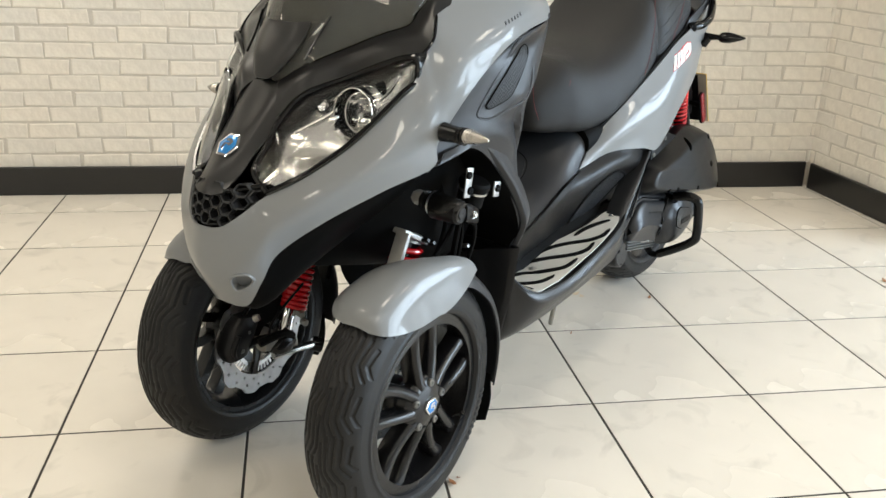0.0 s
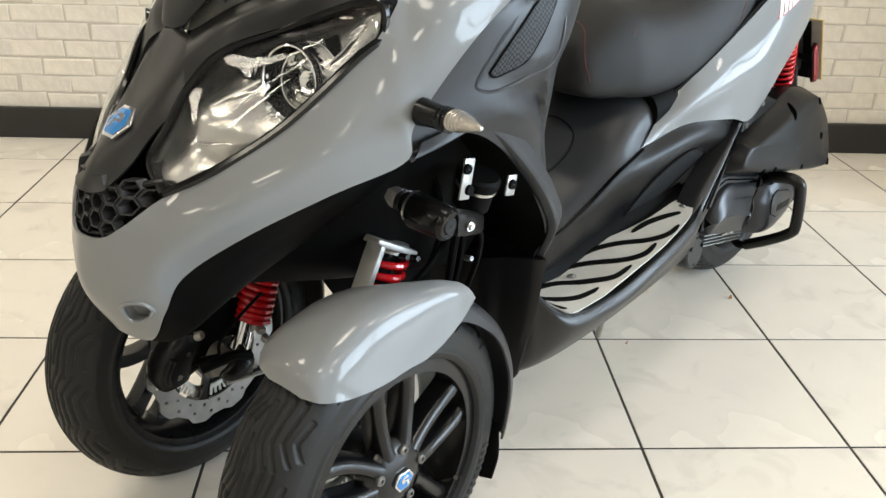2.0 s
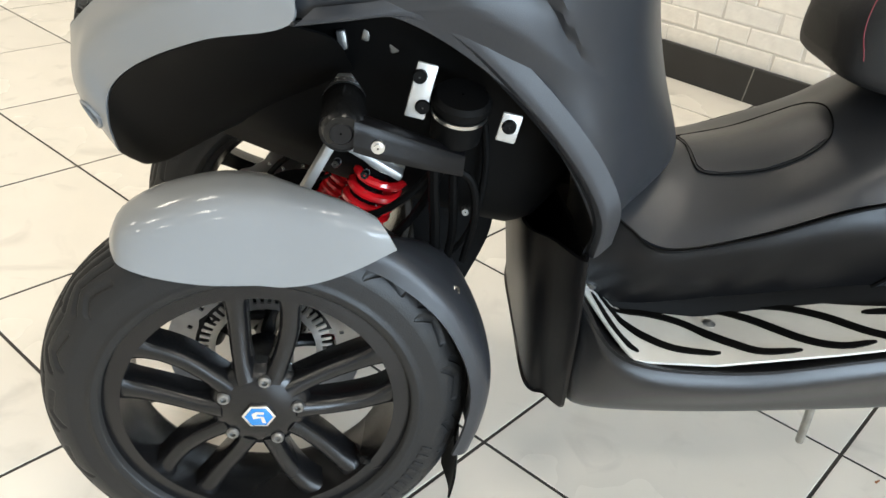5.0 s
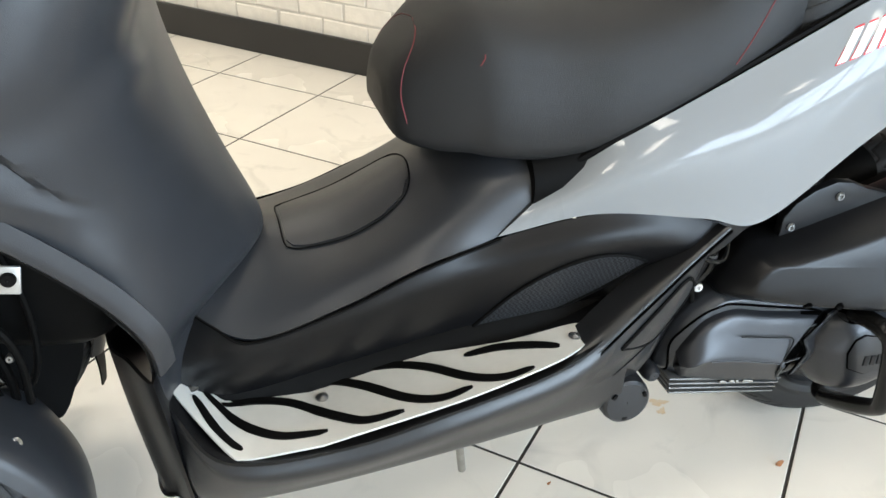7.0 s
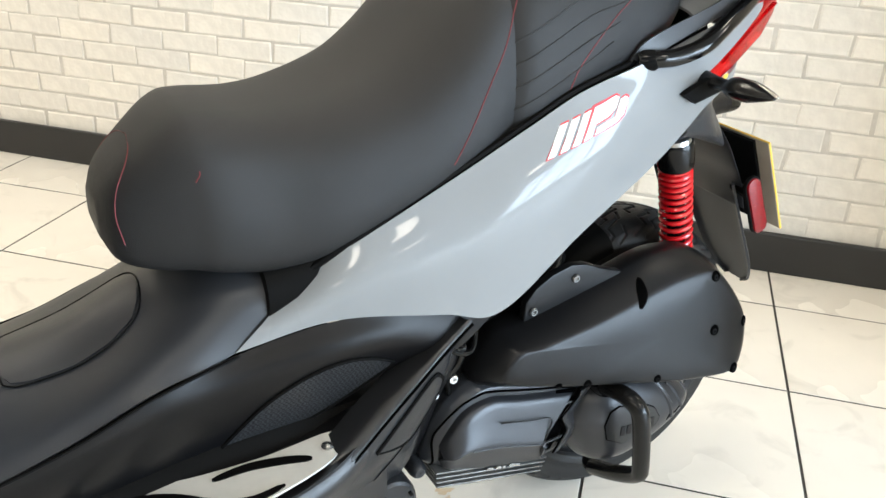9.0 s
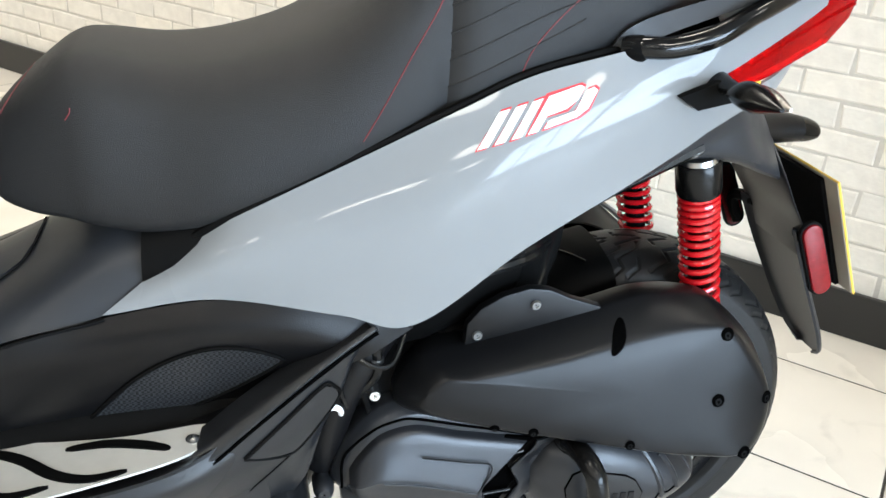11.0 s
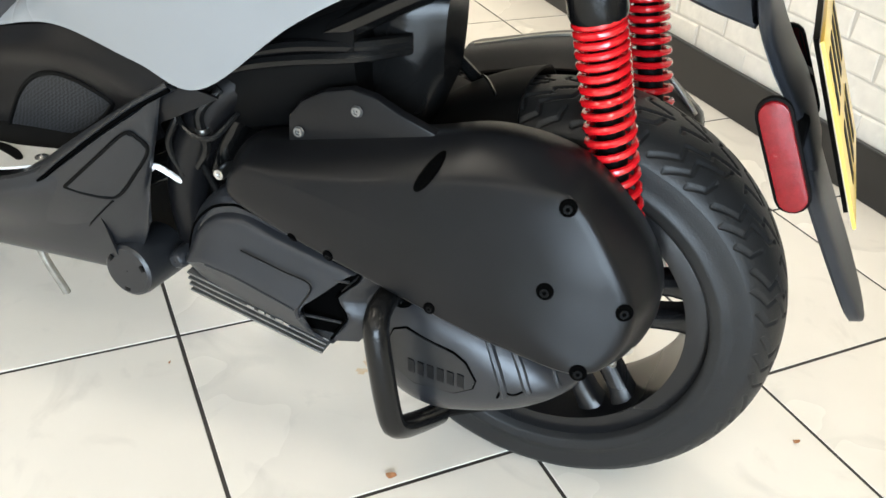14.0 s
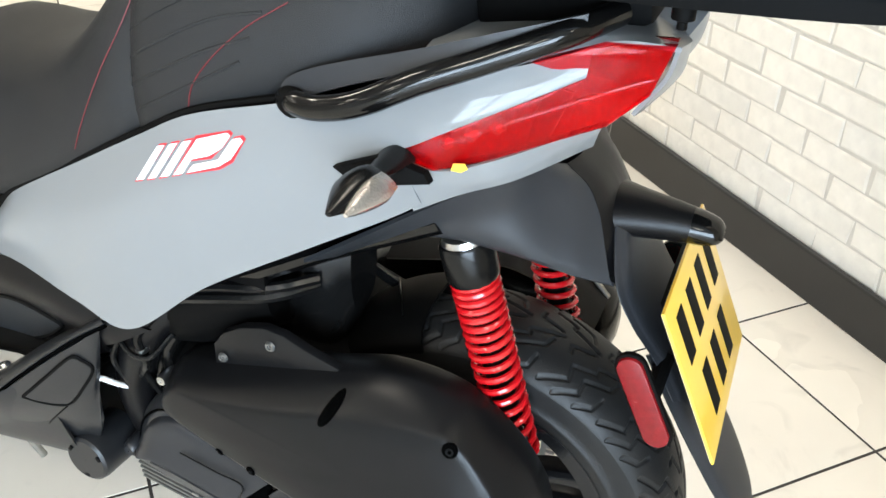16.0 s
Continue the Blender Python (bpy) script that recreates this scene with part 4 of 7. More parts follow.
leg_skin_bm = patch(sym(leg), 150, 110, 0)
for v in leg_skin_bm.verts:
    if abs(v.co.y) > 0.16:
        v.co.y -= math.copysign(fold_depth(v.co.x, v.co.z), v.co.y)
thicken(leg_skin_bm, 0.004)
legs = part("leg_shield", leg_skin_bm, CHARCOAL, scooter, "satin charcoal plastic leg shield")
arch = [(-0.032, 0.254, 0.671), (-0.075, 0.261, 0.681), (-0.134, 0.260, 0.690), (-0.182, 0.256, 0.671), (-0.238, 0.252, 0.626), (-0.290, 0.249, 0.575), (-0.326, 0.246, 0.530), (-0.348, 0.243, 0.487), (-0.352, 0.222, 0.435)]
both("arch_lip", patch([[(x, y, z) for x, y, z in arch], [(x - 0.006, y + 0.010, z + 0.004) for x, y, z in arch], [(x - 0.022, y + 0.006, z + 0.020) for x, y, z in arch]], 50, 8, 0.004), CHARCOAL, scooter, "rolled charcoal edge of the wheel arch")
both("arch_liner", patch([arch[2:], [(x + 0.002, 0.17, z - 0.004) for x, y, z in arch[2:]], [(x - 0.006, 0.07, z - 0.02) for x, y, z in arch[2:]]], 40, 8, 0.003), BLACK, scooter, "black wheel arch liner")
lower = [[(-0.352, 0.222, 0.440), (-0.318, 0.180, 0.430), (-0.296, 0.120, 0.416), (-0.292, 0.0, 0.410)],
         [(-0.362, 0.205, 0.340), (-0.330, 0.172, 0.330), (-0.308, 0.130, 0.325), (-0.306, 0.0, 0.320)],
         [(-0.372, 0.176, 0.215), (-0.345, 0.155, 0.205), (-0.326, 0.130, 0.200), (-0.324, 0.0, 0.195)],
         [(-0.374, 0.164, 0.190), (-0.346, 0.156, 0.188), (-0.328, 0.128, 0.188), (-0.328, 0.0, 0.190)]]
part("lower_fairing", patch(sym(lower), 40, 20, 0.004), DARK, scooter, "black lower fairing behind the front wheels")
both("toe_panel", patch([[(-0.470, 0.040, 0.466), (-0.432, 0.095, 0.456), (-0.388, 0.150, 0.442), (-0.351, 0.222, 0.438)], [(-0.440, 0.060, 0.420), (-0.402, 0.110, 0.405), (-0.372, 0.160, 0.395), (-0.354, 0.216, 0.390)], [(-0.420, 0.080, 0.340), (-0.392, 0.112, 0.338), (-0.364, 0.160, 0.344), (-0.354, 0.208, 0.350)]], 20, 14, 0.004), CHARCOAL, legs, "charcoal toe panel above the footboard")

# vents and raised folds of the leg shield
leg_skin = Skin(legs)
vent_outline = [(-0.152, 0.761), (-0.174, 0.789), (-0.215, 0.833), (-0.245, 0.854), (-0.260, 0.857), (-0.256, 0.841), (-0.234, 0.805), (-0.211, 0.775), (-0.193, 0.764), (-0.160, 0.755)]
both("vent_edge", tube([leg_skin.place(x, z, 0.0015) for x, z in vent_outline + vent_outline[:1]], 0.0014, 6, 50), BLACK, legs)
both("vent_mesh", drape(vent_outline, leg_skin.place, 0.015, 0.0025), VENT_NET, legs, "black wire mesh vent")
for path in ([(-0.143, 0.767), (-0.135, 0.745), (-0.162, 0.737), (-0.212, 0.747), (-0.262, 0.764), (-0.276, 0.813), (-0.291, 0.879)], [(-0.143, 0.767), (-0.174, 0.808), (-0.215, 0.846), (-0.256, 0.869), (-0.291, 0.879)]):
    both("vent_ridge", tube([leg_skin.place(x, z, -0.0016) for x, z in path], 0.0030, 8, 60), CHARCOAL, legs)

# small dark lettering on the shell above the vent, kept as plain bars
shell_skin = Skin(shell)
for k in range(6):
    x, z = -0.206 - 0.0095 * k, 0.893 + 0.0026 * k
    both("letter_bar", drape([(x, z), (x - 0.0035, z + 0.001), (x - 0.0045, z + 0.007), (x - 0.001, z + 0.006)], shell_skin.place, 0.006, 0.0005), CHARCOAL, shell)

# black frame and mechanism behind the front wheels
part("front_frame", loft([[(0.07, -0.045, 0.470), (0.07, 0.045, 0.470), (-0.23, 0.08, 0.405), (-0.23, -0.08, 0.405)], [(0.05, -0.09, 0.52), (0.05, 0.09, 0.52), (-0.29, 0.13, 0.43), (-0.29, -0.13, 0.43)], [(0.07, -0.10, 0.58), (0.07, 0.10, 0.58), (-0.33, 0.15, 0.56), (-0.33, -0.15, 0.56)], [(0.03, -0.13, 0.68), (0.03, 0.13, 0.68), (-0.30, 0.17, 0.68), (-0.30, -0.17, 0.68)]], nu=28, nv=10), BLACK, scooter, "black front frame behind the nose")


def coil(top, bottom, r, turns, wire, seg=16, close=0.0):
    """A coil spring between two points; close packs the coils tighter at the top."""
    a, b = Vector(top), Vector(bottom)
    d = (b - a).normalized()
    s = d.orthogonal().normalized()
    q = d.cross(s)
    n = int(turns * seg)
    return tube([a.lerp(b, i / n * (1 - close) + close * (i / n) ** 2) + (s * math.cos(2 * math.pi * i / seg) + q * math.sin(2 * math.pi * i / seg)) * r for i in range(n + 1)], wire, 8)


def front_suspension(side):
    fl = (lambda bm: bm) if side > 0 else flip
    top, bot = (-0.128, 0.125, 0.500), (-0.040, 0.115, 0.290)
    strut = part("front_shock", fl(lathe([(0.001, -0.03), (0.016, -0.03), (0.018, 0.0), (0.018, 0.16), (0.012, 0.165), (0.012, 0.28), (0.001, 0.28)], top, bot)), BLACK_SATIN, scooter, "front shock absorber with a red coil spring")
    part("spring", fl(coil((-0.124, 0.130, 0.478), (-0.056, 0.122, 0.300), 0.027, 14, 0.0056, close=-0.35)), RED, strut, "red painted coil spring")
    part("damper_tube", fl(lathe([(0.001, 0), (0.014, 0), (0.016, 0.01), (0.016, 0.055), (0.010, 0.06), (0.001, 0.06)], (-0.046, 0.116, 0.310), (-0.010, 0.112, 0.225))), CHROME, strut, "bright damper tube")
    part("top_collar", fl(lathe([(0.001, -0.006), (0.020, -0.006), (0.030, -0.002), (0.031, 0.014), (0.001, 0.014)], (-0.128, 0.126, 0.500), bot)), DULL, strut)
    # link arm across the wheel and its bosses
    arm = part("tilt_arm", fl(loft([[Vector((x, y, z)) + Vector((0, dy, dz)) * s for dy, dz in ((-0.5, -0.7), (0.5, -0.7), (0.6, 0), (0.5, 0.7), (-0.5, 0.7), (-0.6, 0))] for x, y, z, s in ((-0.095, 0.272, 0.581, 0.022), (-0.120, 0.268, 0.573, 0.022), (-0.165, 0.250, 0.555, 0.019), (-0.205, 0.225, 0.536, 0.016))], nu=18, nv=14)), DARK, scooter, "cast dark tilting arm")
    part("arm_boss", fl(lathe([(0.001, 0.012), (0.010, 0.012), (0.012, 0.009), (0.017, 0.009), (0.021, 0.005), (0.021, -0.05), (0.001, -0.05)], (-0.083, 0.272, 0.583), (-0.083, 0.40, 0.583))), DARK, arm, "round pivot boss")
    part("arm_bolt", fl(lathe([(0.001, 0.005), (0.004, 0.005), (0.004, 0.002), (0.0065, 0.002), (0.0065, -0.004)], (-0.118, 0.284, 0.573), (-0.118, 0.5, 0.573))), STEEL, arm)
    a, b = (-0.084, 0.262, 0.585), (-0.079, 0.170, 0.597)
    part("lock_cylinder", fl(lathe([(0.001, -0.02), (0.018, -0.02), (0.022, -0.014), (0.022, 0.040), (0.020, 0.043), (0.001, 0.043)], a, b)), BLACK_SATIN, scooter, "black hydraulic tilt lock cylinder")
    part("lock_bellows", fl(lathe([(0.014, 0.042), (0.019, 0.045), (0.014, 0.048), (0.019, 0.051), (0.014, 0.054), (0.018, 0.057), (0.013, 0.060), (0.017, 0.063), (0.013, 0.066)], a, b)), BLACK_SATIN, scooter, "ribbed black bellows")
    part("lock_ring", fl(lathe([(0.0185, 0.041), (0.0215, 0.041), (0.0215, 0.0445), (0.0185, 0.0445)], a, b, 24, True)), STEEL, scooter)
    part("lock_nut", fl(lathe([(0.001, 0.086), (0.011, 0.084), (0.014, 0.078), (0.014, 0.066), (0.001, 0.066)], a, b, 6)), PALE_METAL, scooter)
    # zinc bracket over the spring, small hardware above it
    part("spring_bracket", fl(box((-0.108, 0.150, 0.505), (0.084, 0.034, 0.010), (0, -29, 0), 0.003)), PALE_METAL, strut, "zinc plated bracket over the spring")
    part("bracket_leg", fl(box((-0.052, 0.166, 0.492), (0.010, 0.030, 0.075), (0, -26, 0), 0.003)), PALE_METAL, strut)
    for (x, y, z), s, r in (((-0.074, 0.168, 0.636), (0.010, 0.008, 0.020), 12), ((-0.098, 0.168, 0.644), (0.008, 0.008, 0.014), -8), ((-0.128, 0.168, 0.634), (0.012, 0.010, 0.012), 20)):
        part("hanger", fl(box((x, y, z), s, (0, r, 0), 0.002)), NUT_GREY, scooter, "small zinc plated hanger")
    # slotted aluminium bracket and a second one
    for (cx, cy, cz), h, n in (((-0.155, 0.243, 0.616), 0.056, 2), ((-0.243, 0.247, 0.587), 0.030, 1)):
        b = part("link_plate", fl(box((cx, cy, cz), (0.020, 0.004, h), (0, -10, 0), 0.0018)), PALE_METAL, scooter, "slotted aluminium link plate with dark bolts")
        for k in range(n):
            dz = (k - 0.5) * 0.030 if n == 2 else 0.002
            part("bolt", fl(lathe([(0.001, 0.004), (0.0065, 0.004), (0.0075, 0.0)], (cx - dz * -0.17, cy + 0.002, cz + dz), (cx, cy + 0.3, cz + dz), 14)), BLACK, b)
    part("reservoir", fl(lathe([(0.001, 0.0), (0.026, 0.0), (0.030, 0.005), (0.030, 0.012), (0.026, 0.014), (0.026, 0.05), (0.001, 0.05)], (-0.196, 0.232, 0.612), (-0.190, 0.20, 0.50))), BLACK, scooter, "black fluid reservoir with a bright clip")
    part("reservoir_clip", fl(lathe([(0.0285, 0.018), (0.0285, 0.022), (0.027, 0.022), (0.027, 0.018)], (-0.196, 0.232, 0.612), (-0.190, 0.20, 0.50), 28, True)), STEEL, scooter)
    # steering knuckle, caliper, hoses
    part("steering_knuckle", fl(loft([[(-0.026, 0.090, 0.226), (0.014, 0.090, 0.226), (0.014, 0.130, 0.226), (-0.026, 0.130, 0.226)], [(-0.034, 0.088, 0.242), (0.022, 0.088, 0.242), (0.022, 0.134, 0.242), (-0.034, 0.134, 0.242)], [(-0.034, 0.094, 0.258), (0.004, 0.094, 0.258), (0.004, 0.130, 0.258), (-0.034, 0.130, 0.258)]], nu=20, nv=8)), BLACK_SATIN, scooter, "black steering knuckle")
    part("wheel_hub_stub", fl(lathe([(0.001, 0), (0.020, 0), (0.022, 0.01), (0.022, 0.06), (0.001, 0.06)], (0, 0.11, 0.240), (0, 0.3, 0.240))), DULL, scooter)
    caliper = part("brake_caliper", fl(loft([[(0.064, 0.124, 0.236), (0.104, 0.124, 0.230), (0.104, 0.158, 0.230), (0.064, 0.158, 0.236)], [(0.056, 0.120, 0.262), (0.112, 0.120, 0.256), (0.112, 0.166, 0.256), (0.056, 0.166, 0.262)], [(0.040, 0.120, 0.292), (0.094, 0.120, 0.294), (0.094, 0.166, 0.294), (0.040, 0.166, 0.292)], [(0.030, 0.126, 0.310), (0.070, 0.126, 0.314), (0.070, 0.156, 0.314), (0.030, 0.156, 0.310)]], nu=20, nv=10)), DARK, scooter, "black brake caliper")
    for x, z in ((0.084, 0.252), (0.066, 0.286)):
        part("caliper_bolt", fl(lathe([(0.001, 0.006), (0.004, 0.006), (0.004, 0.003), (0.007, 0.003), (0.007, -0.006)], (x, 0.119, z), (x, -0.2, z), 6)), NUT_GREY, caliper)
    part("hose_union", fl(lathe([(0.001, 0.010), (0.006, 0.010), (0.008, 0.004), (0.008, -0.006)], (0.044, 0.122, 0.306), (0.02, 0.08, 0.33), 12)), DULL, caliper)
    # added black patch that fills the view inside the disc above the hub
    part("black_patch", fl(patch([[(0.070, 0.138, 0.270), (0.050, 0.132, 0.322), (0.000, 0.130, 0.345), (-0.060, 0.132, 0.335), (-0.095, 0.136, 0.295)], [(0.030, 0.130, 0.262), (0.020, 0.126, 0.280), (0.000, 0.124, 0.286), (-0.030, 0.126, 0.280), (-0.050, 0.130, 0.262)]], 24, 6, 0.003)), BLACK, scooter, "matt black patch added on the inner side of the brake")
    part("caliper_bracket", fl(tube([(0.012, 0.118, 0.256), (0.040, 0.122, 0.258), (0.066, 0.126, 0.248)], 0.007, 8, 10)), DARK, caliper)
    part("steering_arm", fl(tube([(-0.030, 0.096, 0.250), (-0.004, 0.088, 0.268), (0.030, 0.086, 0.272), (0.060, 0.094, 0.266)], 0.009, 8, 14)), BLACK, scooter, "black steering arm")
    part("sensor_lead", fl(tube([(0.010, 0.120, 0.262), (0.020, 0.098, 0.296), (0.000, 0.084, 0.330), (-0.050, 0.080, 0.365)], 0.0028, 6, 20)), BLACK, scooter, "thin black sensor lead")
    for x, y, z in ((-0.052, 0.090, 0.292), (-0.062, 0.090, 0.270)):
        part("clamp_nut", fl(lathe([(0.001, 0.005), (0.006, 0.005), (0.008, 0.001), (0.008, -0.01)], (x, y, z), (x + 0.05, y - 0.2, z), 6)), DULL, scooter)
    part("caliper_bridge", fl(tube([(0.094, 0.126, 0.236), (0.104, 0.118, 0.258), (0.092, 0.116, 0.286)], 0.006, 8, 10)), DARK, scooter)
    part("link_casting", fl(loft([[(0.040, 0.100, 0.238), (0.040, 0.124, 0.238), (0.040, 0.124, 0.258), (0.040, 0.100, 0.258)], [(-0.010, 0.094, 0.232), (-0.010, 0.120, 0.232), (-0.010, 0.120, 0.256), (-0.010, 0.094, 0.256)], [(-0.040, 0.092, 0.226), (-0.040, 0.112, 0.226), (-0.040, 0.112, 0.242), (-0.040, 0.092, 0.242)]], nu=14, nv=8)), DULL, scooter, "bare cast link")
    part("track_rod", fl(tube([(-0.100, 0.100, 0.205), (-0.060, 0.100, 0.212), (0.010, 0.110, 0.215)], 0.008, 10)), STEEL, scooter, "bright track rod with a ball joint")
    part("ball_joint", fl(lathe([(0.001, 0.010), (0.007, 0.009), (0.007, 0.012), (0.014, 0.012), (0.016, 0.006), (0.016, -0.012), (0.001, -0.012)], (-0.104, 0.100, 0.202), (0.2, 0.35, 0.35))), BLACK_SATIN, scooter)
    part("ball_joint_cap", fl(lathe([(0.001, 0.0135), (0.005, 0.0135), (0.005, 0.0125), (0.009, 0.0135), (0.0115, 0.013), (0.0115, 0.011)], (-0.104, 0.100, 0.202), (0.2, 0.35, 0.35), 20)), STEEL, scooter)
    for path, r in (([(-0.02, 0.12, 0.30), (-0.08, 0.15, 0.36), (-0.15, 0.16, 0.42), (-0.19, 0.17, 0.52), (-0.17, 0.16, 0.62)], 0.005), ([(0.06, 0.15, 0.30), (0.02, 0.13, 0.36), (-0.05, 0.14, 0.40), (-0.14, 0.18, 0.46), (-0.21, 0.20, 0.56)], 0.0045), ([(-0.22, 0.18, 0.60), (-0.235, 0.17, 0.50), (-0.22, 0.15, 0.40), (-0.16, 0.12, 0.33)], 0.004), ([(-0.175, 0.215, 0.545), (-0.178, 0.205, 0.50), (-0.185, 0.19, 0.44), (-0.19, 0.17, 0.37)], 0.006), ([(-0.195, 0.205, 0.54), (-0.20, 0.20, 0.49), (-0.205, 0.185, 0.43), (-0.20, 0.165, 0.36)], 0.005), ([(-0.19, 0.22, 0.53), (-0.215, 0.22, 0.515), (-0.225, 0.21, 0.47), (-0.22, 0.19, 0.40)], 0.0045)):
        part("hose", fl(tube(path, r, 8, 24)), BLACK, scooter, "black rubber hose")
    part("inner_flap", fl(patch([[(-0.16, 0.09, 0.44), (-0.215, 0.08, 0.43), (-0.265, 0.07, 0.44)], [(-0.17, 0.09, 0.36), (-0.22, 0.08, 0.34), (-0.262, 0.07, 0.37)], [(-0.205, 0.09, 0.30), (-0.222, 0.085, 0.285), (-0.235, 0.08, 0.30)]], 8, 10, 0.004)), BLACK, scooter, "black rubber flap")
    for (x, y, z), c in (((-0.105, 0.205, 0.505), BLACK_SATIN), ((-0.075, 0.215, 0.520), BLACK_SATIN), ((-0.215, 0.205, 0.470), NUT_GREY)):
        part("fixing", fl(lathe([(0.001, 0.003), (0.0035, 0.003), (0.0045, 0.001), (0.0045, -0.012)], (x, y, z), (x + 0.02, y + 0.2, z + 0.05), 12)), c, scooter)


front_suspension(1)
front_suspension(-1)


# front mudguards: polar strips about the wheel, then a dark tail and flap
def front_mudguard(side):
    # the guards turn with the wheels
    turn = pose(0, 0.228, 0, 0, 0, 4.5 * side) @ pose(0, -0.228, 0)

    def strip(angles, prof):
        rows = []
        for deg, k, yo in angles:
            a = math.radians(deg)
            rows.append([(r * k * math.cos(a), 0.286 + (y - 0.286) * yo, 0.240 + r * k * math.sin(a)) for y, r in prof])
        return rows

    def fl(bm):
        bm.transform(turn)
        return bm if side > 0 else flip(bm)

    top = [[(0.149, 0.205, 0.436), (0.151, 0.218, 0.438), (0.152, 0.232, 0.439), (0.150, 0.246, 0.436), (0.147, 0.258, 0.431)],
           [(0.138, 0.176, 0.440), (0.139, 0.196, 0.455), (0.140, 0.228, 0.462), (0.138, 0.262, 0.453), (0.134, 0.280, 0.427)],
           [(0.105, 0.156, 0.452), (0.106, 0.182, 0.471), (0.106, 0.225, 0.481), (0.104, 0.270, 0.470), (0.100, 0.291, 0.421)],
           [(0.050, 0.155, 0.466), (0.050, 0.182, 0.488), (0.050, 0.226, 0.499), (0.050, 0.272, 0.487), (0.050, 0.295, 0.416)],
           [(0.000, 0.166, 0.472), (0.000, 0.190, 0.492), (0.000, 0.230, 0.503), (0.000, 0.274, 0.491), (0.000, 0.295, 0.417)],
           [(-0.022, 0.186, 0.477), (-0.022, 0.206, 0.492), (-0.023, 0.236, 0.503), (-0.025, 0.277, 0.490), (-0.028, 0.2955, 0.416)],
           [(-0.056, 0.222, 0.487), (-0.056, 0.236, 0.496), (-0.056, 0.256, 0.501), (-0.059, 0.283, 0.486), (-0.062, 0.2950, 0.422)],
           [(-0.092, 0.248, 0.488), (-0.092, 0.258, 0.494), (-0.093, 0.270, 0.495), (-0.096, 0.287, 0.481), (-0.101, 0.2945, 0.439)],
           [(-0.114, 0.264, 0.485), (-0.117, 0.272, 0.487), (-0.122, 0.280, 0.484), (-0.130, 0.287, 0.475), (-0.139, 0.2900, 0.460)]]
    guard = part("front_mudguard", fl(patch(top, 30, 36, 0.0035)), PAINT, scooter, "glossy grey front mudguard with a charcoal tail")
    tail = strip([(100, 0.935, 0.2), (118, 0.960, 0.3), (130, 0.985, 0.6), (145, 1.01, 1), (160, 1.02, 1), (172, 1.02, 1), (184, 1.0, 1), (194, 0.985, 1)],
                 [(0.150, 0.236), (0.165, 0.252), (0.195, 0.259), (0.225, 0.261), (0.262, 0.259), (0.286, 0.250), (0.295, 0.232)])
    part("guard_tail", fl(patch(tail, 24, 34, 0.0035)), CHARCOAL, guard, "charcoal plastic tail of the mudguard")
    part("mud_flap", fl(patch([[(-0.226, 0.180, 0.200), (-0.236, 0.235, 0.200), (-0.226, 0.284, 0.205)], [(-0.232, 0.185, 0.140), (-0.240, 0.235, 0.130), (-0.232, 0.284, 0.145)], [(-0.230, 0.205, 0.086), (-0.236, 0.240, 0.080), (-0.230, 0.276, 0.095)]], 10, 10, 0.003)), BLACK, guard, "black rubber mud flap")
    part("screw", fl(lathe([(0.001, 0.003), (0.003, 0.003), (0.003, 0.0045), (0.0065, 0.0035), (0.008, -0.002)], (-0.206, 0.262, 0.393), (-0.32, 0.45, 0.52), 14)), STEEL, guard)


front_mudguard(1)
front_mudguard(-1)


# front indicators on short stalks
def front_indicator(side):
    fl = (lambda bm: bm) if side > 0 else flip
    s = part("front_indicator", fl(lathe([(0.001, -0.01), (0.017, -0.01), (0.015, 0.004), (0.014, 0.020), (0.012, 0.022), (0.015, 0.024), (0.015, 0.027), (0.012, 0.029), (0.015, 0.031), (0.015, 0.035), (0.001, 0.036)], (-0.052, 0.270, 0.728), (-0.056, 0.372, 0.724), 20)), BLACK_SATIN, scooter, "indicator on a short black stalk with a clear ribbed lens")
    part("lens", fl(loft([[(-0.055 + dx * k, 0.305 + yy, 0.727 + dz * k) for dx, dz in ((0.017, 0), (0.012, 0.011), (0, 0.014), (-0.012, 0.011), (-0.017, 0), (-0.010, -0.010), (0, -0.012), (0.010, -0.010))] for yy, k in [(0.0022 * q, (0.98 - 0.80 * (q / 20) ** 1.8) * (1.0 if q % 2 else 0.94)) for q in range(21)]], nu=20)), AMBER, s, "clear ribbed lens")


front_indicator(1)
front_indicator(-1)

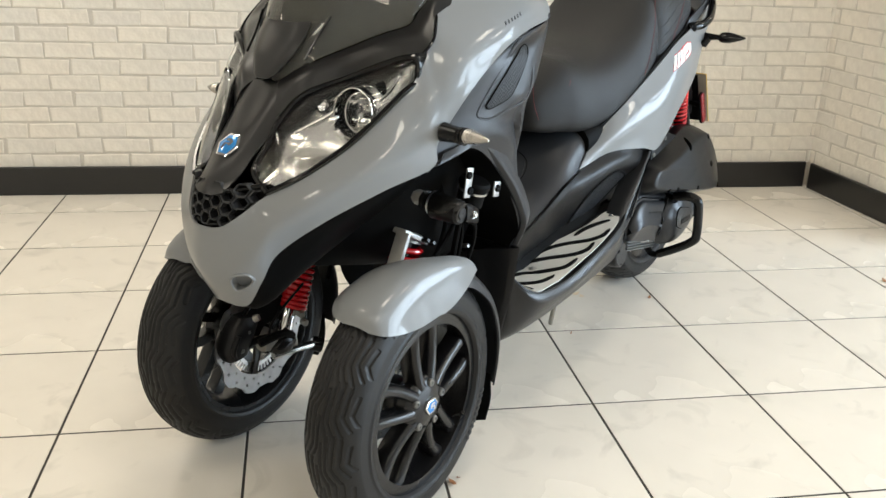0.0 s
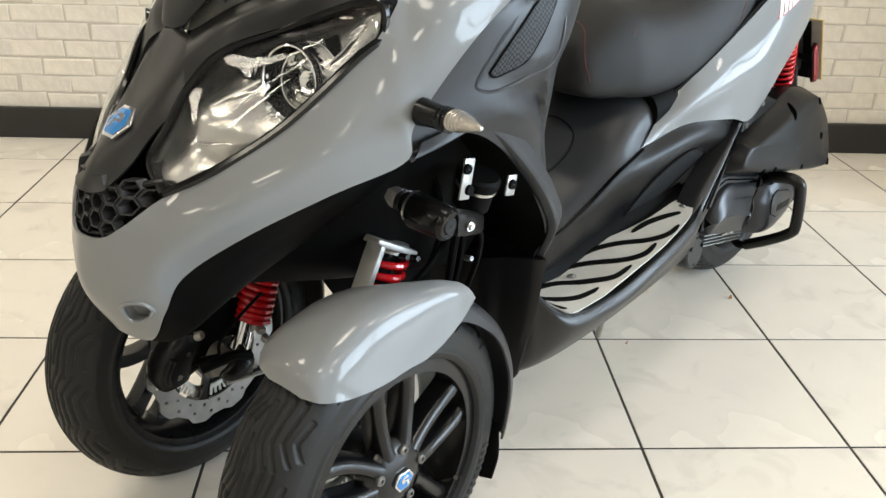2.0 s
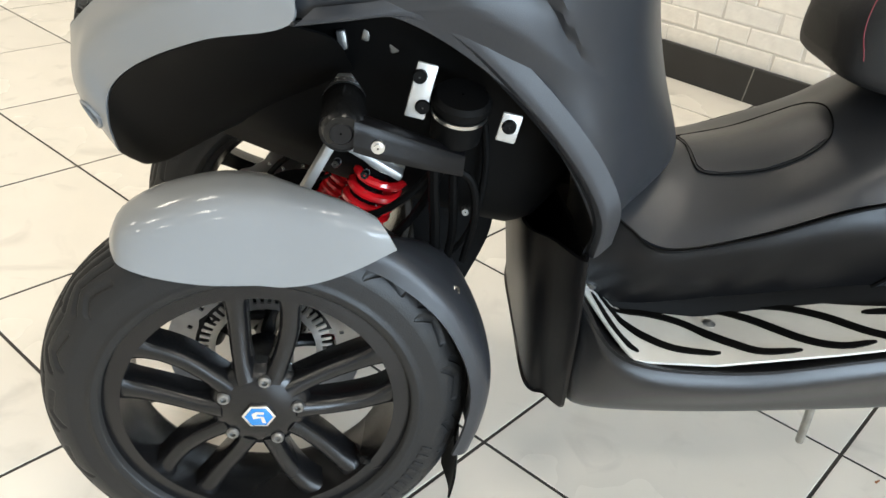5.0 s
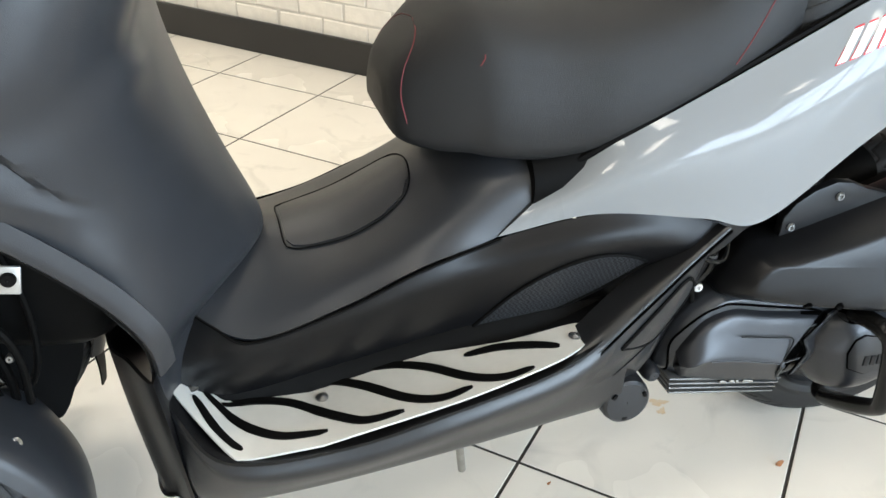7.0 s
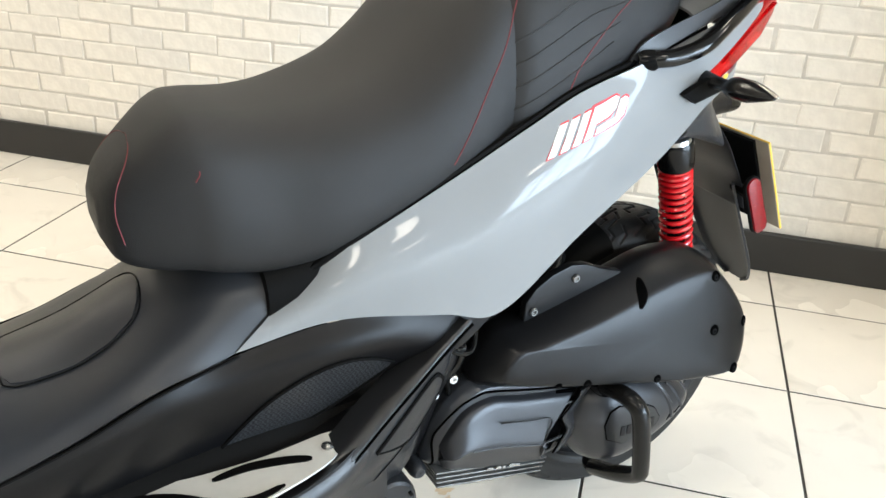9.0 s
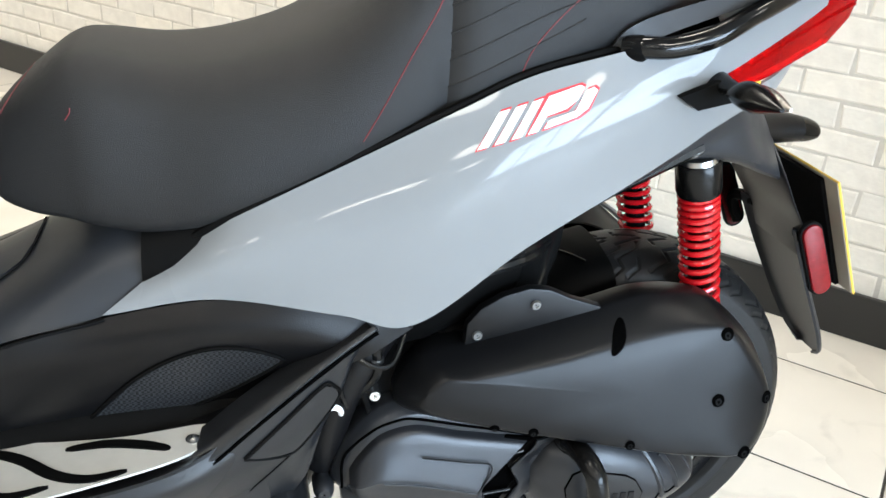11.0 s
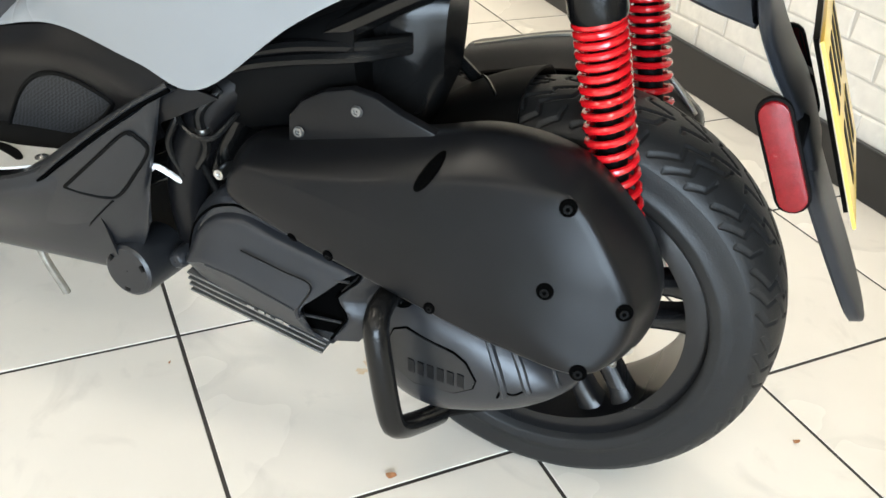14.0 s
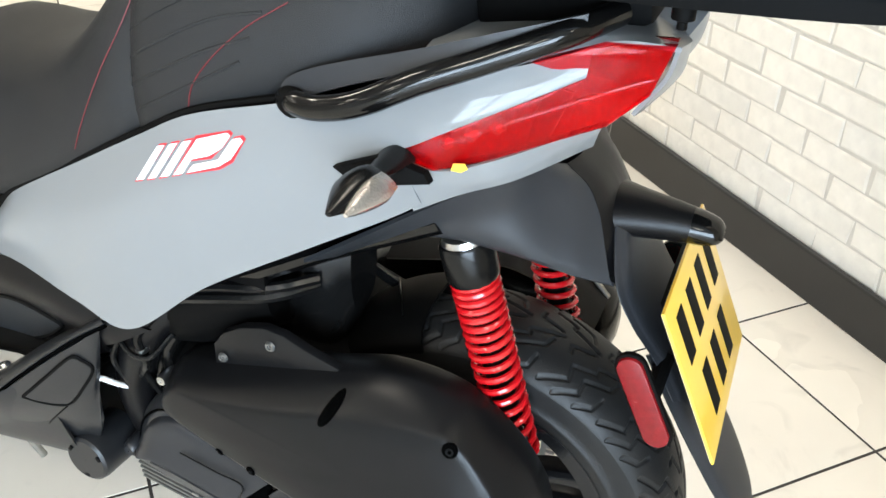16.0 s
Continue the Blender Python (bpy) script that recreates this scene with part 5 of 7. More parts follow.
# handlebar ends with switch boxes and levers, above the shell
def handlebar(side):
    fl = (lambda bm: bm) if side > 0 else flip
    bar = part("handlebar", fl(loft([[(-0.24, 0.10, 1.03), (-0.36, 0.10, 1.03), (-0.36, 0.10, 1.09), (-0.24, 0.10, 1.09)], [(-0.245, 0.17, 1.018), (-0.40, 0.17, 1.014), (-0.40, 0.17, 1.075), (-0.25, 0.17, 1.075)], [(-0.30, 0.225, 1.016), (-0.43, 0.225, 1.012), (-0.43, 0.225, 1.062), (-0.31, 0.225, 1.062)], [(-0.36, 0.245, 1.022), (-0.42, 0.245, 1.020), (-0.42, 0.245, 1.05), (-0.37, 0.245, 1.05)]], nu=24, nv=14)), DARK, scooter, "black handlebar with its switch box")
    part("grip", fl(tube([(-0.385, 0.235, 1.036), (-0.43, 0.30, 1.030), (-0.49, 0.375, 1.020)], 0.0165, 16, 14)), BLACK, bar, "black rubber grip")
    part("bar_end", fl(lathe([(0.001, 0.022), (0.016, 0.022), (0.019, 0.018), (0.019, 0.0), (0.001, 0.0)], (-0.487, 0.371, 1.0205), (-0.53, 0.425, 1.013), 20)), BLACK_SATIN, bar, "black bar end weight")
    lever = part("lever", fl(tube([(-0.345, 0.235, 1.034), (-0.37, 0.29, 1.024), (-0.405, 0.345, 1.012), (-0.425, 0.372, 1.006)], 0.0055, 10, 16)), BLACK_GLOSS, bar, "glossy black brake lever with a metal ball end")
    part("lever_ball", fl(lathe([(0.001, -0.010), (0.006, -0.008), (0.010, 0.0), (0.006, 0.008), (0.001, 0.010)], (-0.427, 0.375, 1.005), (-0.45, 0.40, 1.0), 14)), DULL, lever)
    part("mirror_stem", fl(tube([(-0.30, 0.15, 1.07), (-0.27, 0.16, 1.10), (-0.22, 0.19, 1.16)], 0.008, 10, 10)), BLACK_SATIN, bar)


handlebar(1)
handlebar(-1)

# ---- step-through, footboards, side covers ----
tunnel_rows = [[(-0.480, 0, 0.478), (-0.462, 0.050, 0.470), (-0.428, 0.095, 0.458), (-0.386, 0.130, 0.448)],
               [(-0.530, 0, 0.484), (-0.520, 0.060, 0.470), (-0.492, 0.120, 0.446), (-0.456, 0.166, 0.421)],
               [(-0.600, 0, 0.504), (-0.600, 0.070, 0.488), (-0.582, 0.130, 0.468), (-0.560, 0.161, 0.443)],
               [(-0.680, 0, 0.548), (-0.680, 0.070, 0.532), (-0.676, 0.125, 0.512), (-0.662, 0.157, 0.483)],
               [(-0.770, 0, 0.605), (-0.770, 0.080, 0.592), (-0.765, 0.130, 0.560), (-0.758, 0.148, 0.506)],
               [(-0.880, 0, 0.620), (-0.880, 0.080, 0.615), (-0.875, 0.130, 0.600), (-0.850, 0.142, 0.560)]]
tunnel = part("tunnel", patch(sym(tunnel_rows), 50, 40, 0.004), CHARCOAL, scooter, "satin charcoal centre tunnel with a filler lid")


TUNNEL_TREE = BVHTree.FromPolygons([v.co.copy() for v in tunnel.data.vertices], [list(p.vertices) for p in tunnel.data.polygons])


def on_tunnel(a, b, h):
    hit = TUNNEL_TREE.ray_cast(Vector((a, b, 0.9)), Vector((0, 0, -1)))
    return Vector((a, b, (hit[0].z if hit[0] else 0.5) + h))


lid = [(-0.512, 0.0), (-0.513, 0.046), (-0.520, 0.058), (-0.540, 0.065), (-0.590, 0.071), (-0.635, 0.069), (-0.664, 0.058), (-0.676, 0.036), (-0.680, 0.0)]
lid_full = lid + [(x, -y) for x, y in lid[-2:0:-1]]
part("filler_seam", tube([on_tunnel(x, y, 0.0012) for x, y in lid_full + lid_full[:1]], 0.0011, 6, 90), BLACK, tunnel, "black seam round the filler lid")
part("filler_lid", drape([(-0.603 + (x + 0.603) * 0.965, y * 0.95) for x, y in lid_full], on_tunnel, 0.02, 0.002), CHARCOAL, tunnel, "flush charcoal filler lid")

side_rows = [[(-0.384, 0.127, 0.452), (-0.415, 0.150, 0.434), (-0.456, 0.170, 0.418), (-0.560, 0.165, 0.440), (-0.662, 0.161, 0.480), (-0.758, 0.152, 0.505), (-0.870, 0.172, 0.534), (-0.960, 0.190, 0.532), (-1.040, 0.192, 0.512), (-1.086, 0.186, 0.500)],
             [(-0.378, 0.140, 0.425), (-0.410, 0.156, 0.413), (-0.453, 0.169, 0.400), (-0.555, 0.164, 0.418), (-0.664, 0.164, 0.452), (-0.752, 0.166, 0.475), (-0.860, 0.188, 0.500), (-0.935, 0.196, 0.500), (-1.000, 0.200, 0.484), (-1.040, 0.196, 0.474)],
             [(-0.372, 0.150, 0.390), (-0.405, 0.156, 0.380), (-0.450, 0.160, 0.362), (-0.550, 0.154, 0.375), (-0.670, 0.150, 0.400), (-0.755, 0.156, 0.425), (-0.835, 0.166, 0.436), (-0.905, 0.170, 0.440), (-0.968, 0.178, 0.450), (-1.010, 0.190, 0.455)]]
side_rows.append([(-0.366, 0.150, 0.350), (-0.405, 0.146, 0.334), (-0.450, 0.142, 0.322), (-0.550, 0.132, 0.326), (-0.670, 0.130, 0.338), (-0.755, 0.132, 0.346), (-0.820, 0.134, 0.352), (-0.880, 0.140, 0.362), (-0.945, 0.152, 0.392), (-1.000, 0.172, 0.430)])
cover = both("side_cover", patch(side_rows, 70, 22, 0.004), DARK, scooter, "dark plastic side cover beside the footboard with a mesh vent")
both("panel_seam", tube([(-0.384, 0.129, 0.453), (-0.415, 0.152, 0.435), (-0.456, 0.172, 0.419), (-0.560, 0.167, 0.441), (-0.662, 0.163, 0.481), (-0.760, 0.154, 0.504)], 0.002, 6, 40), BLACK, scooter)


def board_z(x):
    return 0.313 + 0.19 * max(0.0, -0.52 - x)


# the footboard: outer skirt, floor and the aluminium plate on it
outer = [(-0.346, 0.184, 0.394), (-0.362, 0.216, 0.364), (-0.412, 0.254, 0.318), (-0.540, 0.258, 0.311), (-0.674, 0.259, 0.337), (-0.822, 0.246, 0.365), (-0.905, 0.222, 0.400)]
skirt_rows = [outer,
              [(x - 0.004, y + 0.004, z - 0.022) for x, y, z in outer],
              [(-0.360, 0.190, 0.260), (-0.378, 0.218, 0.250), (-0.424, 0.236, 0.248), (-0.540, 0.238, 0.252), (-0.674, 0.236, 0.270), (-0.822, 0.226, 0.292), (-0.925, 0.212, 0.330)],
              [(-0.370, 0.170, 0.198), (-0.390, 0.186, 0.196), (-0.440, 0.200, 0.204), (-0.545, 0.206, 0.214), (-0.680, 0.206, 0.226), (-0.820, 0.200, 0.236), (-0.935, 0.190, 0.240)],
              [(-0.380, 0.110, 0.172), (-0.410, 0.120, 0.165), (-0.460, 0.130, 0.172), (-0.560, 0.130, 0.185), (-0.690, 0.130, 0.200), (-0.820, 0.130, 0.210), (-0.935, 0.130, 0.215)]]
both("footboard_skirt", patch(skirt_rows, 60, 26, 0.004), SIDE_GREY, scooter, "charcoal skirt below the footboard")
floor_rows = [outer, [(x, (y + 0.15) / 2, z - 0.004) for x, y, z in outer], [(-0.366, 0.140, 0.345), (-0.385, 0.138, 0.320), (-0.424, 0.138, 0.308), (-0.540, 0.128, 0.311), (-0.674, 0.128, 0.336), (-0.800, 0.128, 0.361), (-0.900, 0.135, 0.385)]]
both("footboard", patch(floor_rows, 50, 8, 0.004), DARK, scooter, "dark footboard")
part("belly", loft([[(-0.35, -0.12, 0.20), (-0.35, 0.12, 0.20), (-0.35, 0.12, 0.36), (-0.35, -0.12, 0.36)], [(-0.60, -0.14, 0.20), (-0.60, 0.14, 0.20), (-0.60, 0.13, 0.36), (-0.60, -0.13, 0.36)], [(-0.92, -0.15, 0.23), (-0.92, 0.15, 0.23), (-0.92, 0.14, 0.42), (-0.92, -0.14, 0.42)]], nu=20, nv=10), BLACK, scooter)
PLATE = [(-0.373, 0.120), (-0.392, 0.124), (-0.419, 0.143), (-0.450, 0.142), (-0.489, 0.136), (-0.591, 0.133), (-0.650, 0.143), (-0.703, 0.159), (-0.772, 0.174), (-0.820, 0.178), (-0.851, 0.180), (-0.872, 0.188), (-0.880, 0.205), (-0.862, 0.220), (-0.822, 0.236), (-0.750, 0.246), (-0.674, 0.251), (-0.538, 0.250), (-0.460, 0.251), (-0.429, 0.250), (-0.415, 0.243), (-0.364, 0.178), (-0.360, 0.160)]
curl = lambda x: 1.6 * max(0.0, x + 0.425) ** 1.25


def on_board(a, b, h):
    return Vector((a, b, board_z(a) + curl(a) + 0.003 + h))


WAVES = [[(-0.384, 0.162), (-0.404, 0.205), (-0.430, 0.236)],
         [(-0.395, 0.144), (-0.417, 0.171), (-0.440, 0.200), (-0.476, 0.224), (-0.529, 0.230)],
         [(-0.414, 0.157), (-0.452, 0.155), (-0.498, 0.171), (-0.545, 0.213), (-0.575, 0.234), (-0.619, 0.238)],
         [(-0.509, 0.144), (-0.544, 0.146), (-0.582, 0.172), (-0.627, 0.218), (-0.664, 0.237), (-0.704, 0.235)],
         [(-0.588, 0.144), (-0.629, 0.155), (-0.667, 0.179), (-0.706, 0.217), (-0.743, 0.236), (-0.782, 0.236)],
         [(-0.712, 0.177), (-0.755, 0.182), (-0.794, 0.197), (-0.824, 0.214)]]


def wave_outline(pts, w):
    c = catmull([Vector((x, y, 0)) for x, y in pts], 22)
    left, right = [], []
    for i, p in enumerate(c):
        d = (c[min(21, i + 1)] - c[max(0, i - 1)]).normalized()
        n = Vector((-d.y, d.x, 0))
        k = w * (0.25 + 0.75 * math.sin(math.pi * min(1, max(0, i / 21))) ** 0.35)
        left.append(p + n * k)
        right.append(p - n * k)
    return [(p.x, p.y) for p in left + right[::-1]]


def foot_plate(side):
    fl = (lambda bm: bm) if side > 0 else flip
    bm = bmesh.new()
    # a fine grid cut to the outline keeps the curl at the front smooth
    edge = catmull([Vector((x, y, 0)) for x, y in PLATE + PLATE[:1]], 96)[:-1]
    me_pts = [(p.x, p.y) for p in edge]
    p = part("foot_plate", fl(drape(me_pts, on_board, 0.02, 0.003)), ALU, scooter, "brushed aluminium foot plate with black wavy grip strips")
    for w in WAVES:
        part("grip_strip", fl(drape(wave_outline(w, 0.0062), on_board, 0.02, 0.0052)), BLACK, p, "black rubber grip strip")
    for x, y in ((-0.382, 0.149), (-0.533, 0.171), (-0.848, 0.205)):
        c = on_board(x, y, 0.003)
        part("rivet", fl(lathe([(0.001, 0.004), (0.003, 0.0036), (0.005, 0.002), (0.0085, 0.001), (0.0085, 0)], c, c + Vector((0, 0, 1)), 16)), STEEL, p)


foot_plate(1)
foot_plate(-1)

# rear side cover with mesh vent, pivot cover and round cap
vent2 = [(-0.730, 0.364), (-0.754, 0.395), (-0.782, 0.428), (-0.812, 0.455), (-0.842, 0.474), (-0.872, 0.484), (-0.905, 0.483), (-0.942, 0.468), (-0.938, 0.455), (-0.905, 0.425), (-0.860, 0.394), (-0.820, 0.376), (-0.780, 0.366)]
cover_skin = Skin(cover[0])
part("vent_mesh", drape(vent2, cover_skin.place, 0.015, 0.002), VENT_NET_COARSE, cover[0], "black wire mesh vent")
part("vent_edge", tube([cover_skin.place(a, b, 0.001) for a, b in vent2 + vent2[:1]], 0.003, 6, 60), BLACK, cover[0])
spar_in = [(-0.770, 0.240, 0.352), (-0.815, 0.232, 0.364), (-0.862, 0.220, 0.388), (-0.898, 0.213, 0.416), (-0.946, 0.208, 0.452), (-0.985, 0.205, 0.480), (-1.034, 0.200, 0.514)]
spar_out = [(-0.790, 0.250, 0.334), (-0.830, 0.245, 0.348), (-0.870, 0.237, 0.376), (-0.904, 0.232, 0.406), (-0.955, 0.225, 0.449), (-1.000, 0.217, 0.484), (-1.042, 0.209, 0.512)]
spar_mid = [((a[0] + b[0]) / 2, (a[1] + b[1]) / 2 + 0.003, (a[2] + b[2]) / 2 + 0.003) for a, b in zip(spar_in, spar_out)]
spar_under = [(x - 0.003, y - 0.012, z - 0.006) for x, y, z in spar_out]
spar_back = [(x + 0.004, y - 0.034, z - 0.004) for x, y, z in spar_in]
both("spar", patch([spar_back, spar_in, spar_mid, spar_out, spar_under], 50, 22, 0.003), SIDE_GREY, scooter, "dark plastic spar between the footboard and the rear panel")
both("spar_joint", tube([(x - 0.001, y - 0.001, z - 0.003) for x, y, z in spar_out], 0.0026, 6, 30), HOLE_SHADE_AND_JOINT, scooter)
arm_rows = [[(-0.842, 0.240, 0.345), (-0.888, 0.232, 0.384), (-0.957, 0.222, 0.442), (-1.004, 0.214, 0.478), (-1.030, 0.206, 0.502)],
            [(-0.846, 0.230, 0.315), (-0.905, 0.228, 0.352), (-0.957, 0.218, 0.385), (-1.000, 0.205, 0.420), (-1.014, 0.198, 0.455)],
            [(-0.866, 0.210, 0.280), (-0.910, 0.207, 0.302), (-0.950, 0.201, 0.326), (-0.974, 0.196, 0.350), (-0.990, 0.192, 0.380)],
            [(-0.882, 0.192, 0.240), (-0.915, 0.186, 0.244), (-0.945, 0.180, 0.262), (-0.968, 0.186, 0.298), (-0.977, 0.190, 0.325)]]
pivot = both("pivot_cover", patch(arm_rows, 28, 22, 0.004), SIDE_GREY, scooter, "dark plastic pivot cover")
pad_outline = [(-0.902, 0.370), (-0.930, 0.364), (-0.957, 0.363), (-0.985, 0.398), (-1.004, 0.430), (-0.998, 0.446), (-0.985, 0.450), (-0.945, 0.412)]
pivot_skin = Skin(pivot[0])
both("pad", drape(pad_outline, pivot_skin.place, 0.012, 0.0025), SIDE_GREY, scooter, "black hinged cover of the pillion footrest")
both("pad_seam", tube([pivot_skin.place(x, z, 0.0015) for x, z in pad_outline + pad_outline[:1]], 0.0024, 6, 50), BLACK, scooter)
both("cover_seam", tube([pivot_skin.place(x, z, 0.0002) for x, z in ((-0.950, 0.355), (-0.930, 0.334), (-0.905, 0.306), (-0.884, 0.272))], 0.0013, 6, 20), BLACK, scooter)


def pivot_cap(side):
    fl = (lambda bm: bm) if side > 0 else flip
    c, d = (-0.944, 0.172, 0.246), (-0.940, 0.40, 0.262)
    cap = part("pivot_cap", fl(lathe([(0.001, 0.030), (0.030, 0.030), (0.034, 0.027), (0.036, 0.020), (0.036, -0.04), (0.001, -0.04)], c, d, 36)), SIDE_GREY, scooter, "round dark cap over the pivot")
    for k in range(3):
        a = 2 * math.pi * k / 3 + 0.6
        part("cap_slot", fl(box((c[0] + 0.026 * math.cos(a), c[1] + 0.0305, c[2] + 0.026 * math.sin(a) + 0.002), (0.008, 0.003, 0.005), (0, -math.degrees(a) + 90, 0), 0.0005)), BLACK, cap)


pivot_cap(1)
pivot_cap(-1)
part("side_stand_spring_rod", tube([(-0.722, 0.128, 0.235), (-0.728, 0.130, 0.169), (-0.741, 0.114, 0.092)], 0.006, 10, 10), DULL, scooter, "thin metal stand rod hanging under the footboard")
part("swing_bracket", tube([(-1.100, 0.125, 0.515), (-1.062, 0.142, 0.485), (-1.034, 0.150, 0.440), (-1.012, 0.148, 0.390), (-1.000, 0.138, 0.335), (-0.996, 0.125, 0.280)], 0.025, 16, 40), DARK, scooter, "black swinging arm bracket")
for path, rad in (([(-1.072, 0.160, 0.500), (-1.050, 0.172, 0.470), (-1.052, 0.168, 0.430), (-1.030, 0.160, 0.395)], 0.006), ([(-1.010, 0.150, 0.500), (-1.022, 0.172, 0.465), (-1.008, 0.176, 0.425), (-1.018, 0.168, 0.385)], 0.0042), ([(-1.085, 0.150, 0.470), (-1.066, 0.176, 0.446), (-1.036, 0.180, 0.452), (-1.012, 0.166, 0.476)], 0.0035)):
    part("engine_hose", tube(path, rad, 8, 24), BLACK_SATIN, scooter, "black engine hose")
part("hose_clip", lathe([(0.0062, -0.003), (0.0076, -0.003), (0.0076, 0.003), (0.0062, 0.003)], (-1.051, 0.170, 0.450), (-1.052, 0.168, 0.430), 18, True), STEEL, scooter)
part("bracket_nut", lathe([(0.001, 0.016), (0.007, 0.016), (0.011, 0.012), (0.013, 0.004), (0.013, -0.02)], (-0.996, 0.160, 0.262), (-0.996, 0.5, 0.270), 18), CASTING, scooter, "dull nut below the bracket")
part("frame_tube", tube([(-0.90, 0.13, 0.33), (-1.0, 0.13, 0.40), (-1.04, 0.13, 0.47), (-1.03, 0.12, 0.53)], 0.022, 12, 16), BLACK_GLOSS, scooter, "glossy black frame tube")
part("frame_tube", tube([(-0.97, 0.11, 0.24), (-1.02, 0.12, 0.36), (-1.08, 0.12, 0.47), (-1.16, 0.11, 0.52)], 0.018, 12, 16), BLACK_GLOSS, scooter, "glossy black frame tube")
part("wire", tube([(-0.986, 0.186, 0.392), (-0.998, 0.191, 0.402), (-1.007, 0.188, 0.398), (-1.012, 0.172, 0.380), (-1.014, 0.150, 0.360)], 0.0036, 8, 12), WHITE, scooter, "white cable sleeve")
part("wire", tube([(-1.000, 0.14, 0.46), (-1.03, 0.158, 0.44), (-1.035, 0.160, 0.41), (-1.05, 0.15, 0.36)], 0.004, 8, 16), BLACK, scooter, "black cable")
part("wire_clip", box((-1.045, 0.158, 0.470), (0.022, 0.012, 0.010), (0, 30, 0), 0.002), DULL, scooter)

# ---- seat ----
def seat_ring(x, w, zb, zt, lean=0.0, crown=0.35):
    h = zt - zb
    return [(x - lean * t, y * w, zb + h * t) for y, t in ((0, 0.0), (0.6, 0.0), (0.93, 0.06), (1.0, 0.30), (0.96, 0.55), (0.84, 0.80), (0.55, 0.96), (0, 1.0), (-0.55, 0.96), (-0.84, 0.80), (-0.96, 0.55), (-1.0, 0.30), (-0.93, 0.06), (-0.6, 0.0))]


seat = part("seat", loft([seat_ring(-0.640, 0.044, 0.628, 0.672), seat_ring(-0.654, 0.078, 0.607, 0.700), seat_ring(-0.690, 0.104, 0.597, 0.738), seat_ring(-0.728, 0.124, 0.596, 0.768), seat_ring(-0.760, 0.138, 0.592, 0.772), seat_ring(-0.825, 0.150, 0.588, 0.768), seat_ring(-0.890, 0.165, 0.606, 0.776), seat_ring(-0.965, 0.173, 0.640, 0.802), seat_ring(-1.020, 0.176, 0.668, 0.843), seat_ring(-1.075, 0.174, 0.690, 0.905), seat_ring(-1.110, 0.166, 0.705, 0.936)], nu=44, nv=60), SEAT, scooter, "black vinyl rider seat with red stitching")
pillion = part("pillion_seat", loft([seat_ring(-1.088, 0.150, 0.698, 0.905), seat_ring(-1.105, 0.166, 0.704, 0.930), seat_ring(-1.130, 0.177, 0.720, 0.945), seat_ring(-1.180, 0.178, 0.750, 0.950), seat_ring(-1.260, 0.170, 0.792, 0.948), seat_ring(-1.340, 0.152, 0.825, 0.945), seat_ring(-1.400, 0.110, 0.850, 0.938), seat_ring(-1.425, 0.06, 0.87, 0.925)], nu=44, nv=44), SEAT, scooter, "black ribbed vinyl pillion seat with red stitching")


def on_skin(skin, path, h, n=26):
    """A path of (x, z) laid on a surface."""
    out = []
    for p in catmull([Vector((x, 0, z)) for x, z in path], n):
        q, nrm = skin.at(p.x, p.z)
        out.append(q + nrm * h)
    return out


seat_skin, pillion_skin, whole_skin = Skin(seat), Skin(pillion), Skin(seat, pillion)
for host, skin, path in ((seat, seat_skin, [(-0.700, 0.752), (-0.692, 0.742), (-0.676, 0.720), (-0.660, 0.692), (-0.655, 0.665), (-0.660, 0.635)]),
                         (pillion, whole_skin, [(-1.118, 0.905), (-1.096, 0.850), (-1.068, 0.800), (-1.042, 0.750), (-1.022, 0.712)]),
                         (pillion, pillion_skin, [(-1.284, 0.896), (-1.246, 0.872), (-1.212, 0.842), (-1.188, 0.812), (-1.178, 0.784)])):
    both("stitching", tube(on_skin(skin, path, 0.0003), 0.0007, 5), STITCH, host, "red stitching")
for k in range(4):
    path = [(-1.066 - 0.010 * k, 0.744 + 0.032 * k), (-1.130 - 0.008 * k, 0.782 + 0.031 * k), (-1.196 - 0.006 * k, 0.818 + 0.028 * k), (-1.240 - 0.010 * k, 0.842 + 0.022 * k)]
    both("rib", tube(on_skin(pillion_skin, path, -0.0006), 0.0017, 6), SEAT, pillion)

# ---- rear panels and tail ----
top_edge = [(-0.838, 0.136, 0.582), (-0.906, 0.166, 0.632), (-1.030, 0.180, 0.702), (-1.120, 0.186, 0.752), (-1.190, 0.188, 0.788), (-1.290, 0.183, 0.816), (-1.385, 0.169, 0.842)]
bulge = [(-0.800, 0.146, 0.545), (-0.890, 0.186, 0.585), (-1.020, 0.208, 0.628), (-1.110, 0.219, 0.668), (-1.200, 0.217, 0.716), (-1.300, 0.200, 0.758), (-1.392, 0.182, 0.788)]
low_edge = [(-0.757, 0.150, 0.507), (-0.872, 0.174, 0.536), (-1.000, 0.203, 0.529), (-1.083, 0.211, 0.519), (-1.196, 0.2115, 0.608), (-1.316, 0.197, 0.680), (-1.410, 0.170, 0.732)]
